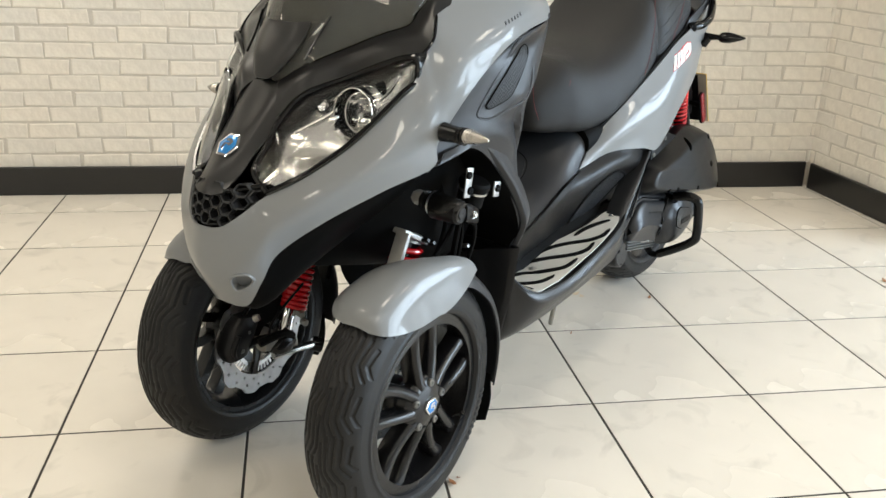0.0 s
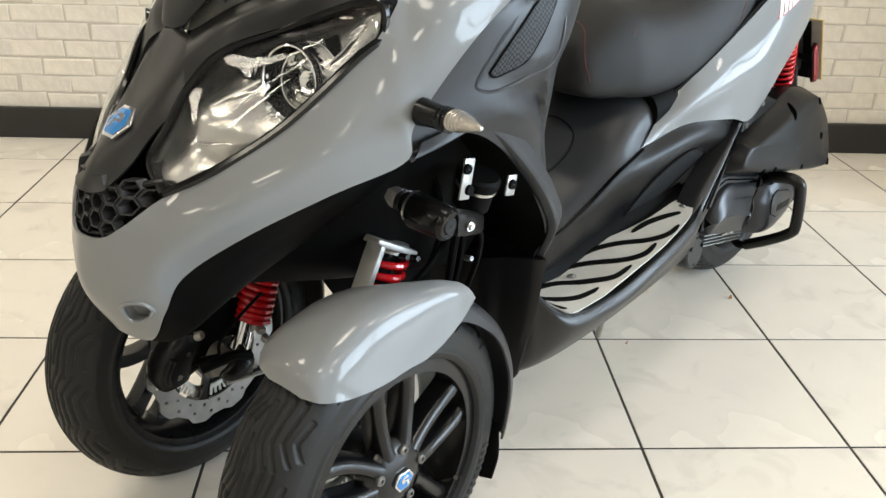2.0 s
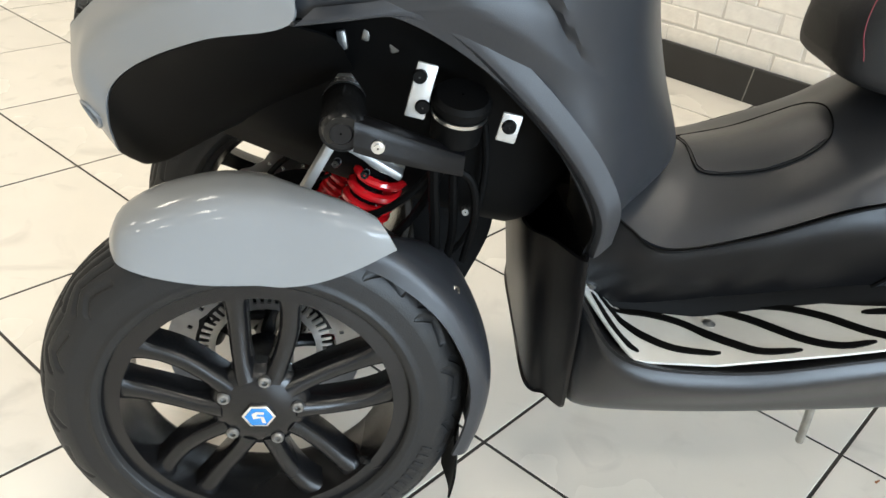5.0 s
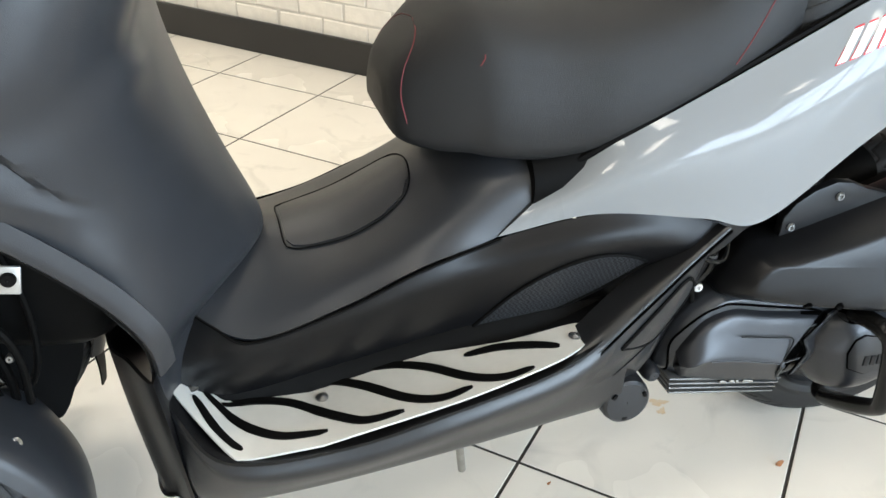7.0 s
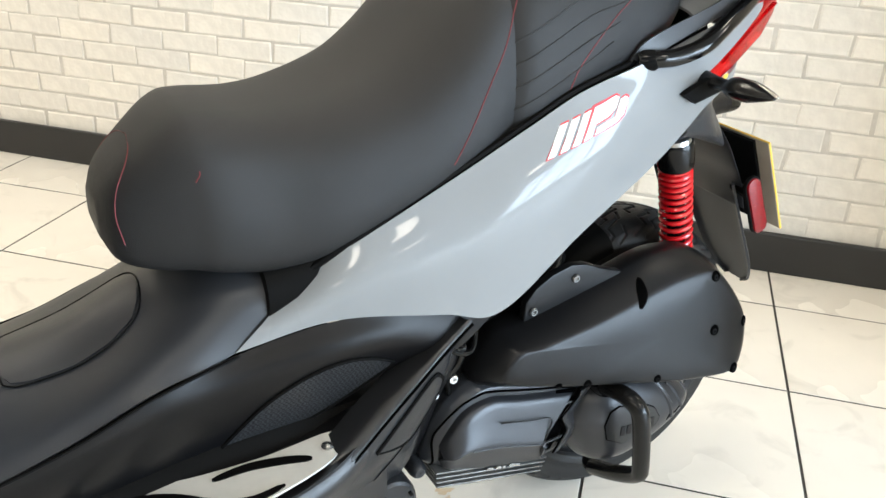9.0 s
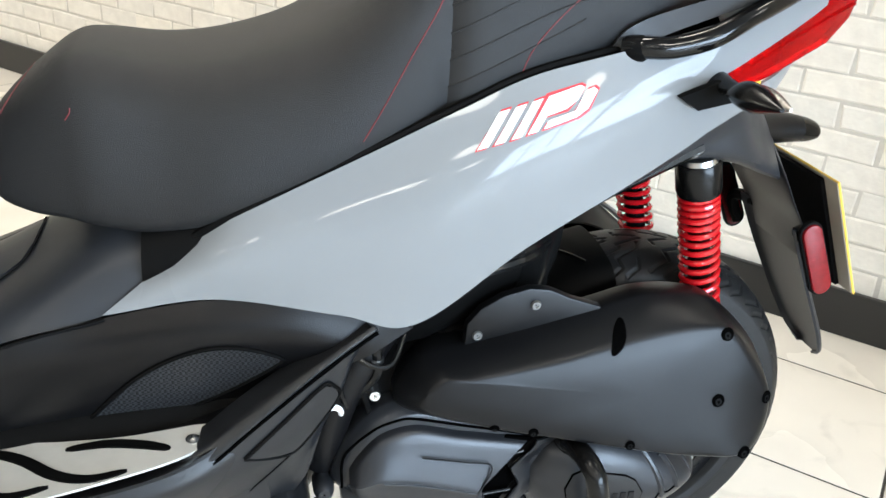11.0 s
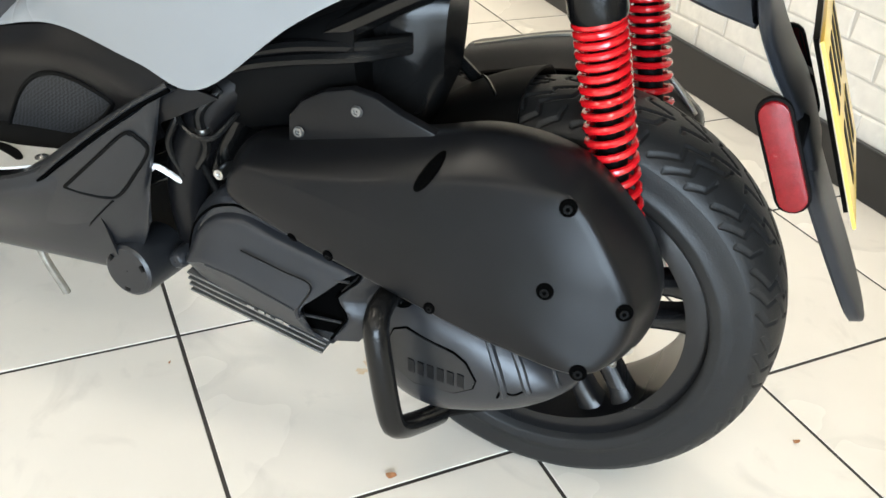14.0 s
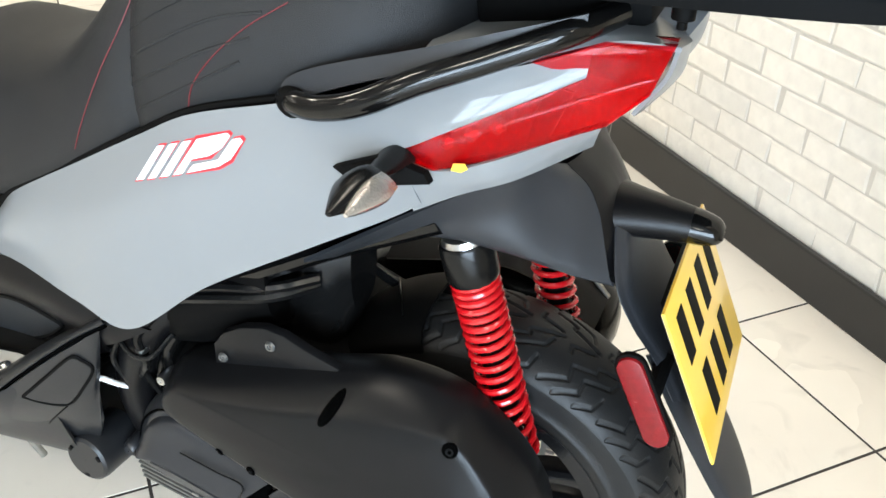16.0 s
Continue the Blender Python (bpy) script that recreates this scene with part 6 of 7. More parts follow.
# the panel runs on above the tail lamp; below the bulge it stops at the lamp
top_edge += [(-1.450, 0.155, 0.858), (-1.510, 0.134, 0.874), (-1.545, 0.119, 0.886)]
bulge += [(-1.450, 0.167, 0.817), (-1.511, 0.143, 0.847), (-1.543, 0.126, 0.862)]
low_edge += [(-1.452, 0.162, 0.778), (-1.512, 0.138, 0.818), (-1.542, 0.122, 0.840)]
skin_bm = patch([top_edge, bulge, low_edge], 91, 19, 0)
skin_bm.faces.ensure_lookup_table()
bmesh.ops.delete(skin_bm, geom=[skin_bm.faces[i * 90 + j] for i in range(9, 18) for j in range(61, 90)], context="FACES")
thicken(skin_bm, 0.004)
side_ob = both("rear_panel", skin_bm, PAINT, scooter, "glossy grey rear side panel")
prong = both("lower_prong", patch([[(-1.390, 0.181, 0.788), (-1.430, 0.170, 0.773), (-1.478, 0.154, 0.786), (-1.554, 0.090, 0.808)], [(-1.398, 0.176, 0.757), (-1.445, 0.164, 0.760), (-1.490, 0.146, 0.774), (-1.550, 0.086, 0.796)], [(-1.408, 0.166, 0.726), (-1.450, 0.156, 0.748), (-1.495, 0.137, 0.764), (-1.545, 0.076, 0.780)]], 20, 8, 0.004), PAINT, scooter, "glossy grey tail side below the lamp")
both("tail_top", patch([[(-1.400, 0.154, 0.846), (-1.500, 0.128, 0.872), (-1.560, 0.112, 0.891), (-1.610, 0.092, 0.887)], [(-1.400, 0.12, 0.866), (-1.500, 0.105, 0.886), (-1.560, 0.088, 0.893), (-1.612, 0.050, 0.880)], [(-1.400, 0.0, 0.872), (-1.500, 0.0, 0.886), (-1.560, 0.0, 0.886), (-1.603, 0.0, 0.868)]], 20, 10, 0.004), PAINT, scooter, "glossy grey tail piece")
both("tail_end", patch([[(-1.610, 0.092, 0.887), (-1.612, 0.050, 0.880), (-1.603, 0.0, 0.868)], [(-1.603, 0.092, 0.858), (-1.608, 0.050, 0.850), (-1.601, 0.0, 0.845)], [(-1.580, 0.092, 0.822), (-1.584, 0.050, 0.816), (-1.582, 0.0, 0.812)]], 14, 12, 0.004), PAINT, scooter, "glossy grey end of the tail")
both("seat_rim", tube([(-0.842, 0.142, 0.588), (-0.906, 0.160, 0.632), (-1.030, 0.172, 0.702), (-1.120, 0.177, 0.752), (-1.190, 0.178, 0.788), (-1.290, 0.166, 0.814)], 0.0050, 8, 40), BLACK, scooter)

# plain slanted strokes of the side graphic, white with red edges
panel_skin = Skin(side_ob[0])


def graphic(side):
    at = lambda u, v: (-1.131 - u - 0.022 * v, 0.716 + 0.36 * u + 0.036 * v)
    quad = lambda u0, u1, v0, v1: [at(u0, v0), at(u1, v0), at(u1, v1), at(u0, v1)]
    strokes = [quad(0.0, 0.0105, 0, 1), quad(0.0165, 0.027, 0, 1), quad(0.033, 0.0435, 0, 1)]
    strokes.append([at(0.0495, 0), at(0.060, 0), at(0.060, 0.40), at(0.080, 0.40), at(0.089, 0.55), at(0.089, 0.88), at(0.082, 1), at(0.0495, 1)])
    strokes.append([at(0.066, 0), at(0.100, 0), at(0.109, 0.14), at(0.109, 0.62), at(0.102, 0.76), at(0.094, 0.76), at(0.094, 0.22), at(0.066, 0.22)])
    host = side_ob[0] if side > 0 else side_ob[1]
    fl = (lambda bm: bm) if side > 0 else flip
    for s in strokes:
        cx, cz = sum(a for a, b in s) / len(s), sum(b for a, b in s) / len(s)
        big = [(cx + (a - cx) * 1.0 + math.copysign(0.0022, a - cx), cz + (b - cz) + math.copysign(0.0022, b - cz)) for a, b in s]
        part("graphic_edge", fl(drape(big, panel_skin.place, 0.012, 0.0008)), REDV, host, "red edge of the side graphic")
        part("graphic_stroke", fl(drape(s, panel_skin.place, 0.012, 0.0016)), WHITE, host, "white slanted stroke of the side graphic")


graphic(1)
graphic(-1)

# grab rails and luggage rack
both("rail_knob", lathe([(0.001, 0.012), (0.011, 0.012), (0.0135, 0.008), (0.0135, -0.008), (0.009, -0.012), (0.001, -0.012)], (-1.296, 0.178, 0.816), (-1.32, 0.20, 0.822), 16), BLACK, scooter)
both("grab_rail", tube([(-1.286, 0.172, 0.815), (-1.305, 0.186, 0.819), (-1.332, 0.193, 0.822), (-1.372, 0.196, 0.835), (-1.420, 0.183, 0.858), (-1.470, 0.162, 0.877), (-1.530, 0.130, 0.900), (-1.555, 0.08, 0.905)], 0.0115, 12, 48), BLACK_GLOSS, scooter, "glossy black grab rail")
both("grab_mount", patch([[(-1.270, 0.166, 0.806), (-1.300, 0.172, 0.842), (-1.420, 0.160, 0.880), (-1.540, 0.13, 0.915)], [(-1.290, 0.176, 0.808), (-1.330, 0.178, 0.832), (-1.430, 0.165, 0.866), (-1.540, 0.132, 0.894)]], 24, 6, 0.006), CHARCOAL, scooter)
rack = part("luggage_rack", plate([(-1.40, -0.12), (-1.46, -0.15), (-1.72, -0.14), (-1.78, -0.09), (-1.78, 0.09), (-1.72, 0.14), (-1.46, 0.15), (-1.40, 0.12)], 0.020, lambda a, b, h: Vector((a, b, 0.930 - 0.02 * (a + 1.4) + h)), 0.006, smooth=6), BLACK, scooter, "black plastic luggage rack over the tail")
for x, y in ((-1.612, 0.135), (-1.712, 0.058), (-1.612, -0.135), (-1.712, -0.058)):
    part("rack_bolt", lathe([(0.001, 0.022), (0.004, 0.022), (0.004, 0.016), (0.009, 0.014), (0.009, 0.0)], (x, y, 0.937), (x, y, 0.5), 14), BLACK, rack)
part("rack_neck", box((-1.50, 0, 0.905), (0.16, 0.14, 0.05), (0, 8, 0), 0.01), BLACK, rack)

# tail lamps
def lamp_y(x):
    return 0.182 - 0.40 * max(0, -1.40 - x)


lamp_outline = [(-1.389, 0.787), (-1.450, 0.816), (-1.511, 0.846), (-1.540, 0.860), (-1.500, 0.872), (-1.553, 0.890), (-1.606, 0.888), (-1.592, 0.846), (-1.562, 0.818), (-1.476, 0.785), (-1.428, 0.772)]


def tail_lamp(side):
    fl = (lambda bm: bm) if side > 0 else flip
    lamp = part("tail_lamp", fl(plate(lamp_outline, 0.012, lambda a, b, h: Vector((a, lamp_y(a) - 0.012 + h, b)), 0.003)), REDLENS, scooter, "red tail lamp lens wrapping round the tail")
    lamp.visible_shadow = False
    part("lamp_backing", fl(plate(lamp_outline, 0.004, lambda a, b, h: Vector((a * 0.998 - 0.002, lamp_y(a) - 0.030 + h, b)), 0.0)), LAMP_RED, lamp)
    # flat darker red plates paint the shaded folds of the reflector
    for fold in ([(-1.496, 0.796), (-1.514, 0.802), (-1.530, 0.842), (-1.512, 0.846), (-1.502, 0.826)], [(-1.545, 0.858), (-1.566, 0.850), (-1.600, 0.884), (-1.556, 0.886), (-1.512, 0.872)]):
        part("fold_shade", fl(plate(fold, 0.004, lambda a, b, h: Vector((a, lamp_y(a) - 0.024 + h, b)), 0.001)), LAMP_FOLD_SHADE, lamp, "dark red plate painted as a fold's shade inside the lamp")
    for k in range(3):
        part("lamp_bulb", fl(lathe([(0.001, 0.008), (0.006, 0.006), (0.008, 0)], (-1.432 - 0.020 * k, lamp_y(-1.432 - 0.02 * k) - 0.024, 0.793 + 0.008 * k), (-1.465, 0.6, 0.81), 14)), LAMP_GLINT, lamp)
    part("lamp_rib", fl(tube([(-1.440, lamp_y(-1.440) + 0.001, 0.800), (-1.500, lamp_y(-1.5) + 0.001, 0.826), (-1.560, lamp_y(-1.56) + 0.001, 0.850), (-1.594, lamp_y(-1.594) + 0.001, 0.862)], 0.0016, 6, 20)), REDLENS, lamp)
    part("lamp_foot", fl(plate([(-1.345, 0.772), (-1.392, 0.792), (-1.428, 0.778), (-1.432, 0.768), (-1.370, 0.758)], 0.010, lambda a, b, h: Vector((a, lamp_y(a) - 0.006 + 0.014 + h, b)), 0.002)), BLACK, scooter)
    ind = part("rear_indicator", fl(loft([[(-1.398 + dx * k, 0.178 + yy, 0.784 + yy * 0.04 + dz * k) for dx, dz in ((0.020, 0), (0, 0.014), (-0.020, 0), (0, -0.014))] for yy, k in ((0.0, 0.9), (0.02, 0.7), (0.045, 0.55), (0.052, 1.0), (0.075, 1.05), (0.1, 0.6), (0.120, 0.15))], nu=18, nv=18)), BLACK_SATIN, scooter, "black rear indicator on a short stalk")
    part("lens", fl(loft([[(-1.410 + dx * k, 0.178 + yy, 0.784 + yy * 0.04 + dz * k) for dx, dz in ((0.012, 0), (0, 0.012), (-0.016, 0), (0, -0.012))] for yy, k in ((0.054, 0.9), (0.075, 1.05), (0.1, 0.6), (0.116, 0.15))], nu=16, nv=10)), AMBER, ind, "clear ribbed lens")


tail_lamp(1)
tail_lamp(-1)

# under-tail, number plate carrier, mudguard
under_rows = [[(-1.290, 0.170, 0.640), (-1.400, 0.157, 0.714), (-1.470, 0.140, 0.756), (-1.502, 0.105, 0.766), (-1.518, 0.052, 0.746)],
              [(-1.310, 0.150, 0.640), (-1.400, 0.143, 0.692), (-1.474, 0.127, 0.722), (-1.522, 0.080, 0.722), (-1.548, 0.050, 0.716)],
              [(-1.300, 0.132, 0.630), (-1.400, 0.128, 0.676), (-1.480, 0.122, 0.676), (-1.540, 0.098, 0.655), (-1.578, 0.074, 0.640)],
              [(-1.300, 0.060, 0.640), (-1.400, 0.060, 0.670), (-1.480, 0.060, 0.662), (-1.540, 0.055, 0.645), (-1.582, 0.045, 0.632)],
              [(-1.300, 0.0, 0.642), (-1.400, 0.0, 0.670), (-1.480, 0.0, 0.660), (-1.540, 0.0, 0.642), (-1.584, 0.0, 0.630)]]
both("undertail", patch(under_rows, 36, 24, 0.004), CHARCOAL, scooter, "charcoal plastic under-tail")
both("tail_back", patch([[(-1.518, 0.054, 0.747), (-1.523, 0.030, 0.746), (-1.525, 0.0, 0.745)], [(-1.548, 0.052, 0.716), (-1.556, 0.030, 0.714), (-1.558, 0.0, 0.713)], [(-1.576, 0.070, 0.642), (-1.588, 0.035, 0.640), (-1.590, 0.0, 0.640)]], 14, 14, 0.003), DARK, scooter)
carrier_rows = []
for x, z, w in ((-1.566, 0.690, 0.030), (-1.582, 0.640, 0.070), (-1.604, 0.600, 0.076), (-1.632, 0.560, 0.072), (-1.657, 0.510, 0.066)):
    carrier_rows.append([(x + 0.001, -w, z + 0.003), (x - 0.006, -w, z), (x - 0.014, -w * 0.7, z - 0.004), (x - 0.014, w * 0.7, z - 0.004), (x - 0.006, w, z), (x + 0.001, w, z + 0.003), (x + 0.006, 0, z + 0.006)])
part("plate_carrier", loft(carrier_rows, nu=42, nv=24), CHARCOAL, scooter, "charcoal plastic number plate carrier")
arm_rings = []
for x, z, hw, hh in ((-1.530, 0.688, 0.054, 0.028), (-1.555, 0.684, 0.046, 0.0245), (-1.588, 0.682, 0.034, 0.0225), (-1.620, 0.681, 0.0255, 0.0198), (-1.638, 0.680, 0.0218, 0.0178)):
    arm_rings.append([(x, hw * math.cos(t), z + hh * math.sin(t)) for t in [2 * math.pi * k / 10 for k in range(10)]])
plate_lamp = part("plate_lamp", loft(arm_rings, nu=26, nv=26), DARK, scooter, "number plate lamp housing on a broad arm")
part("lamp_cap", loft([[(x, hw * math.cos(t), z + hh * math.sin(t)) for t in [2 * math.pi * k / 10 for k in range(10)]] for x, z, hw, hh in ((-1.632, 0.6803, 0.0224, 0.0184), (-1.650, 0.679, 0.0205, 0.0165), (-1.664, 0.678, 0.0168, 0.0122), (-1.670, 0.677, 0.009, 0.006))], nu=26, nv=12), BLACK_GLOSS, plate_lamp, "glossy black end cap")
part("sticker", drape([(-1.444, 0.776), (-1.452, 0.774), (-1.458, 0.778), (-1.456, 0.784), (-1.446, 0.783)], Skin(prong[0]).place, 0.01, 0.0006), YELLOW, scooter, "small yellow sticker")
guard_rows = []
for x, z, w in ((-1.640, 0.560, 0.070), (-1.672, 0.500, 0.068), (-1.706, 0.440, 0.064), (-1.738, 0.385, 0.058), (-1.760, 0.345, 0.044), (-1.768, 0.328, 0.020)):
    guard_rows.append([(x + 0.014, -w, z), (x + 0.003, -w * 0.75, z), (x, 0, z), (x + 0.003, w * 0.75, z), (x + 0.014, w, z)])
part("rear_mudguard", patch(guard_rows, 24, 26, 0.004), CHARCOAL, scooter, "charcoal rear mudguard tip")

# number plate, its characters kept as plain bars
PL_U = Vector((-0.073, 0, -0.159)).normalized()
PL_C = Vector((-1.672, 0.0, 0.564))
PL_N = Vector((-0.159, 0, 0.073)).normalized()


def on_plate(a, b, h):
    return PL_C + Vector((0, 1, 0)) * a - PL_U * b + PL_N * h


rect = lambda x0, y0, x1, y1: [(x0, y0), (x1, y0), (x1, y1), (x0, y1)]
npl = part("number_plate", plate(rect(-0.114, -0.089, 0.114, 0.089), 0.003, on_plate, 0.001), YELLOW, scooter, "yellow number plate with dark bars")
for row, n in ((0.040, 4), (-0.040, 3)):
    for k in range(n):
        x = (k - (n - 1) / 2) * 0.050
        part("plate_bar", plate(rect(x - 0.013, row - 0.028, x + 0.013, row + 0.028), 0.0036, on_plate, 0.0), BLACK, npl)
part("plate_back", plate(rect(-0.1125, -0.0875, 0.1125, 0.0875), 0.0012, lambda a, b, h: on_plate(a, b, h - 0.0013), 0.0), mat("pale_plate_back", (0.36, 0.33, 0.27), 0.45), npl, "pale back of the plate")
part("plate_backing", plate(rect(-0.086, -0.085, 0.086, 0.085), 0.006, lambda a, b, h: on_plate(a, b, h - 0.0075), 0.001), BLACK, npl)
both("reflector_bracket", tube([(-1.642, 0.055, 0.552), (-1.640, 0.098, 0.545), (-1.640, 0.108, 0.530), (-1.655, 0.104, 0.500)], 0.009, 8, 16), BLACK, scooter)


def side_reflector(side):
    fl = (lambda bm: bm) if side > 0 else flip
    a, b = Vector((-1.610, 0.112, 0.588)), Vector((-1.658, 0.112, 0.489))
    d = (b - a).normalized()
    q = Vector((-d.z, 0, d.x))
    pill = lambda w, s: [tuple(((a + d * s) + (q * math.cos(t) - d * math.sin(t)) * w).xz) for t in [math.pi * k / 8 for k in range(9)]] + [tuple(((b - d * s) + (-q * math.cos(t) + d * math.sin(t)) * w).xz) for t in [math.pi * k / 8 for k in range(9)]]
    r = part("reflector", fl(plate(pill(0.0165, 0.014), 0.006, lambda x, z, h: Vector((x, 0.110 + h, z)), 0.001)), BLACK, scooter, "oblong red side reflector in a black frame")
    part("reflector_lens", fl(plate(pill(0.0135, 0.014), 0.010, lambda x, z, h: Vector((x, 0.110 + h, z)), 0.002)), REFLECTOR, r, "red reflector lens")


side_reflector(1)
side_reflector(-1)


# rear shocks
def rear_shock(side):
    fl = (lambda bm: bm) if side > 0 else flip
    top, bot = Vector((-1.438, 0.108, 0.668)), Vector((-1.502, 0.098, 0.420))
    s = part("rear_shock", fl(lathe([(0.001, 0.0), (0.014, 0.0), (0.014, 0.05), (0.014, 0.20), (0.012, 0.215), (0.012, 0.29), (0.001, 0.29)], top, bot, 20)), BLACK, scooter, "rear shock absorber with a red coil spring")
    part("boot", fl(lathe([(0.001, -0.004), (0.026, -0.004), (0.028, 0.0), (0.028, 0.034), (0.026, 0.040), (0.001, 0.040)], top, bot, 30)), BLACK_SATIN, s, "black rubber boot")
    part("collar", fl(lathe([(0.001, -0.010), (0.022, -0.010), (0.024, -0.004), (0.001, -0.004)], top, bot, 26)), STEEL, s)
    part("spring", fl(coil(top.lerp(bot, 0.15), top.lerp(bot, 1.12), 0.0228, 18, 0.0039, 16, 0.42)), RED, s, "red painted coil spring")


rear_shock(1)
rear_shock(-1)

# ---- engine and transmission, left side ----
cvt = [(-1.100, 0.446), (-1.157, 0.462), (-1.251, 0.487), (-1.313, 0.504), (-1.374, 0.521), (-1.437, 0.519), (-1.482, 0.500), (-1.538, 0.445), (-1.562, 0.385), (-1.550, 0.325), (-1.515, 0.302), (-1.440, 0.304), (-1.375, 0.322), (-1.269, 0.343), (-1.164, 0.358), (-1.078, 0.382)]
ridge = [(-1.122, 0.438), (-1.165, 0.444), (-1.252, 0.460), (-1.318, 0.477), (-1.376, 0.489), (-1.434, 0.496), (-1.474, 0.490), (-1.520, 0.438), (-1.543, 0.394), (-1.533, 0.350), (-1.503, 0.332), (-1.440, 0.336), (-1.375, 0.346), (-1.270, 0.364), (-1.170, 0.381), (-1.105, 0.404)]
CC = Vector((-1.34, 0.42))


def ring_at(outline, centre, k, y, dz=0.0, lean=0.0):
    return [(centre[0] + (x - centre[0]) * k, y + lean * (z - centre[1]), centre[1] + (z - centre[1]) * k + dz) for x, z in outline]


def face_y(x, z):
    """The flat of the cover leans outwards towards its foot, less so at its front end."""
    return 0.204 + 0.24 * (0.49 - z) * min(1.0, max(0.15, (-1.07 - x) / 0.26)) - 0.7 * max(0.0, -1.50 - x) ** 1.3


def between(k, f):
    """A ring part of the way from the rim of the cover to its ridge, and part of the way out."""
    out = []
    for (a, b), (c, d) in zip(cvt, ridge):
        x, z = a + (c - a) * k, b + (d - b) * k
        out.append((x, 0.158 + (face_y(c, d) - 0.158) * f, z))
    return out


def on_face(k, h):
    return [(x, face_y(x, z) + h, z) for x, y, z in ring_at(ridge, Vector((-1.36, 0.420)), k, 0)]


cover_l = part("transmission_cover", loft([ring_at(cvt, CC, 0.97, 0.128), ring_at(cvt, CC, 0.995, 0.134), between(0, 0), between(0.05, 0.12), between(0.40, 0.52), between(0.82, 0.90), between(0.95, 0.985), on_face(0.985, 0.0010), on_face(0.93, 0.0022), on_face(0.6, 0.0045), on_face(0.3, 0.0055), on_face(0.05, 0.0058)], nu=128), ENGINE, scooter, "satin black transmission cover with recessed bolts")
cvt_skin = Skin(cover_l)


def shaded_bolt(parent, skin, x, z, r=0.0085):
    """A bolt in a round hole: a flat near-black disc paints the hole's shade, with a raised ring, square to the
    surface.
    """
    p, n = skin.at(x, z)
    well = part("bolt_hole_shade", lathe([(0.0005, 0.0008), (r, 0.0008), (r, -0.003)], p, p + n, 24), HOLE_SHADE_AND_JOINT, parent, "flat black disc painted as the shade of a bolt hole")
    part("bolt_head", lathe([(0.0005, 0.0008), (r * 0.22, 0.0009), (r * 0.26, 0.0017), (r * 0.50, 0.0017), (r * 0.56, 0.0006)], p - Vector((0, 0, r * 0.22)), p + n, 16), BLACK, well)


for x, z in ((-1.467, 0.487), (-1.462, 0.407), (-1.536, 0.400), (-1.508, 0.335)):
    shaded_bolt(cover_l, cvt_skin, x, z)
for x, z in ((-1.352, 0.356), (-1.232, 0.373), (-1.186, 0.377)):
    shaded_bolt(cover_l, cvt_skin, x, z, 0.0062)
# the slot's shade, painted as a thin black skin on the cover
part("slot_shade", drape([(-1.3290 + 0.0068 * math.cos(t) - 0.0085 * math.sin(t), 0.4840 + 0.0018 * math.cos(t) + 0.0165 * math.sin(t)) for t in [2 * math.pi * k / 20 for k in range(20)]], cvt_skin.place, 0.006, 0.0012), HOLE_SHADE_AND_JOINT, cover_l, "flat black patch painted as the shade of a slot")
tab_outline = [(-1.154, 0.452), (-1.155, 0.488), (-1.170, 0.508), (-1.196, 0.524), (-1.227, 0.533), (-1.252, 0.530), (-1.280, 0.518), (-1.318, 0.506), (-1.330, 0.490), (-1.25, 0.470)]
tab = part("cover_tab", plate(tab_outline, 0.012, lambda a, b, h: Vector((a, 0.152 + h, b)), 0.003), ENGINE, scooter, "satin black bolted tab of the transmission cover")
for x, z in ((-1.235, 0.512), (-1.168, 0.474)):
    part("tab_bolt", lathe([(0.001, 0.002), (0.0028, 0.002), (0.003, 0.004), (0.005, 0.004), (0.0065, 0.001)], (x, 0.1645, z), (x, 1, z), 16), NUT_GREY, tab)

case = [(-1.010, 0.262), (-1.014, 0.315), (-1.044, 0.362), (-1.090, 0.384), (-1.171, 0.366), (-1.247, 0.346), (-1.300, 0.330), (-1.300, 0.250), (-1.259, 0.224), (-1.203, 0.210), (-1.102, 0.232)]
CE = Vector((-1.15, 0.295))
case_ob = part("engine_case", loft([ring_at(case, CE, 0.98, 0.06), ring_at(case, CE, 1.0, 0.09), ring_at(case, CE, 1.0, 0.146), ring_at(case, CE, 0.97, 0.160), ring_at(case, CE, 0.90, 0.171), ring_at(case, CE, 0.80, 0.175), ring_at(case, CE, 0.3, 0.176)], nu=56, nv=26), CASTING, scooter, "satin dark grey engine case cover")
case_skin = Skin(case_ob)
PANEL_X = (-1.024, -1.036, -1.060, -1.100, -1.150, -1.202, -1.246)
PANEL_TOP = (0.300, 0.322, 0.349, 0.361, 0.350, 0.340, 0.331)
PANEL_LOW = (0.268, 0.254, 0.245, 0.233, 0.222, 0.214, 0.212)
PANEL_FOLD = (0.285, 0.290, 0.298, 0.292, 0.279, 0.268, 0.262)
REAR_CUT = (0.0, 0.0, 0.0, 0.0, 0.0, 0.018, 0.064)
panel_rows = []
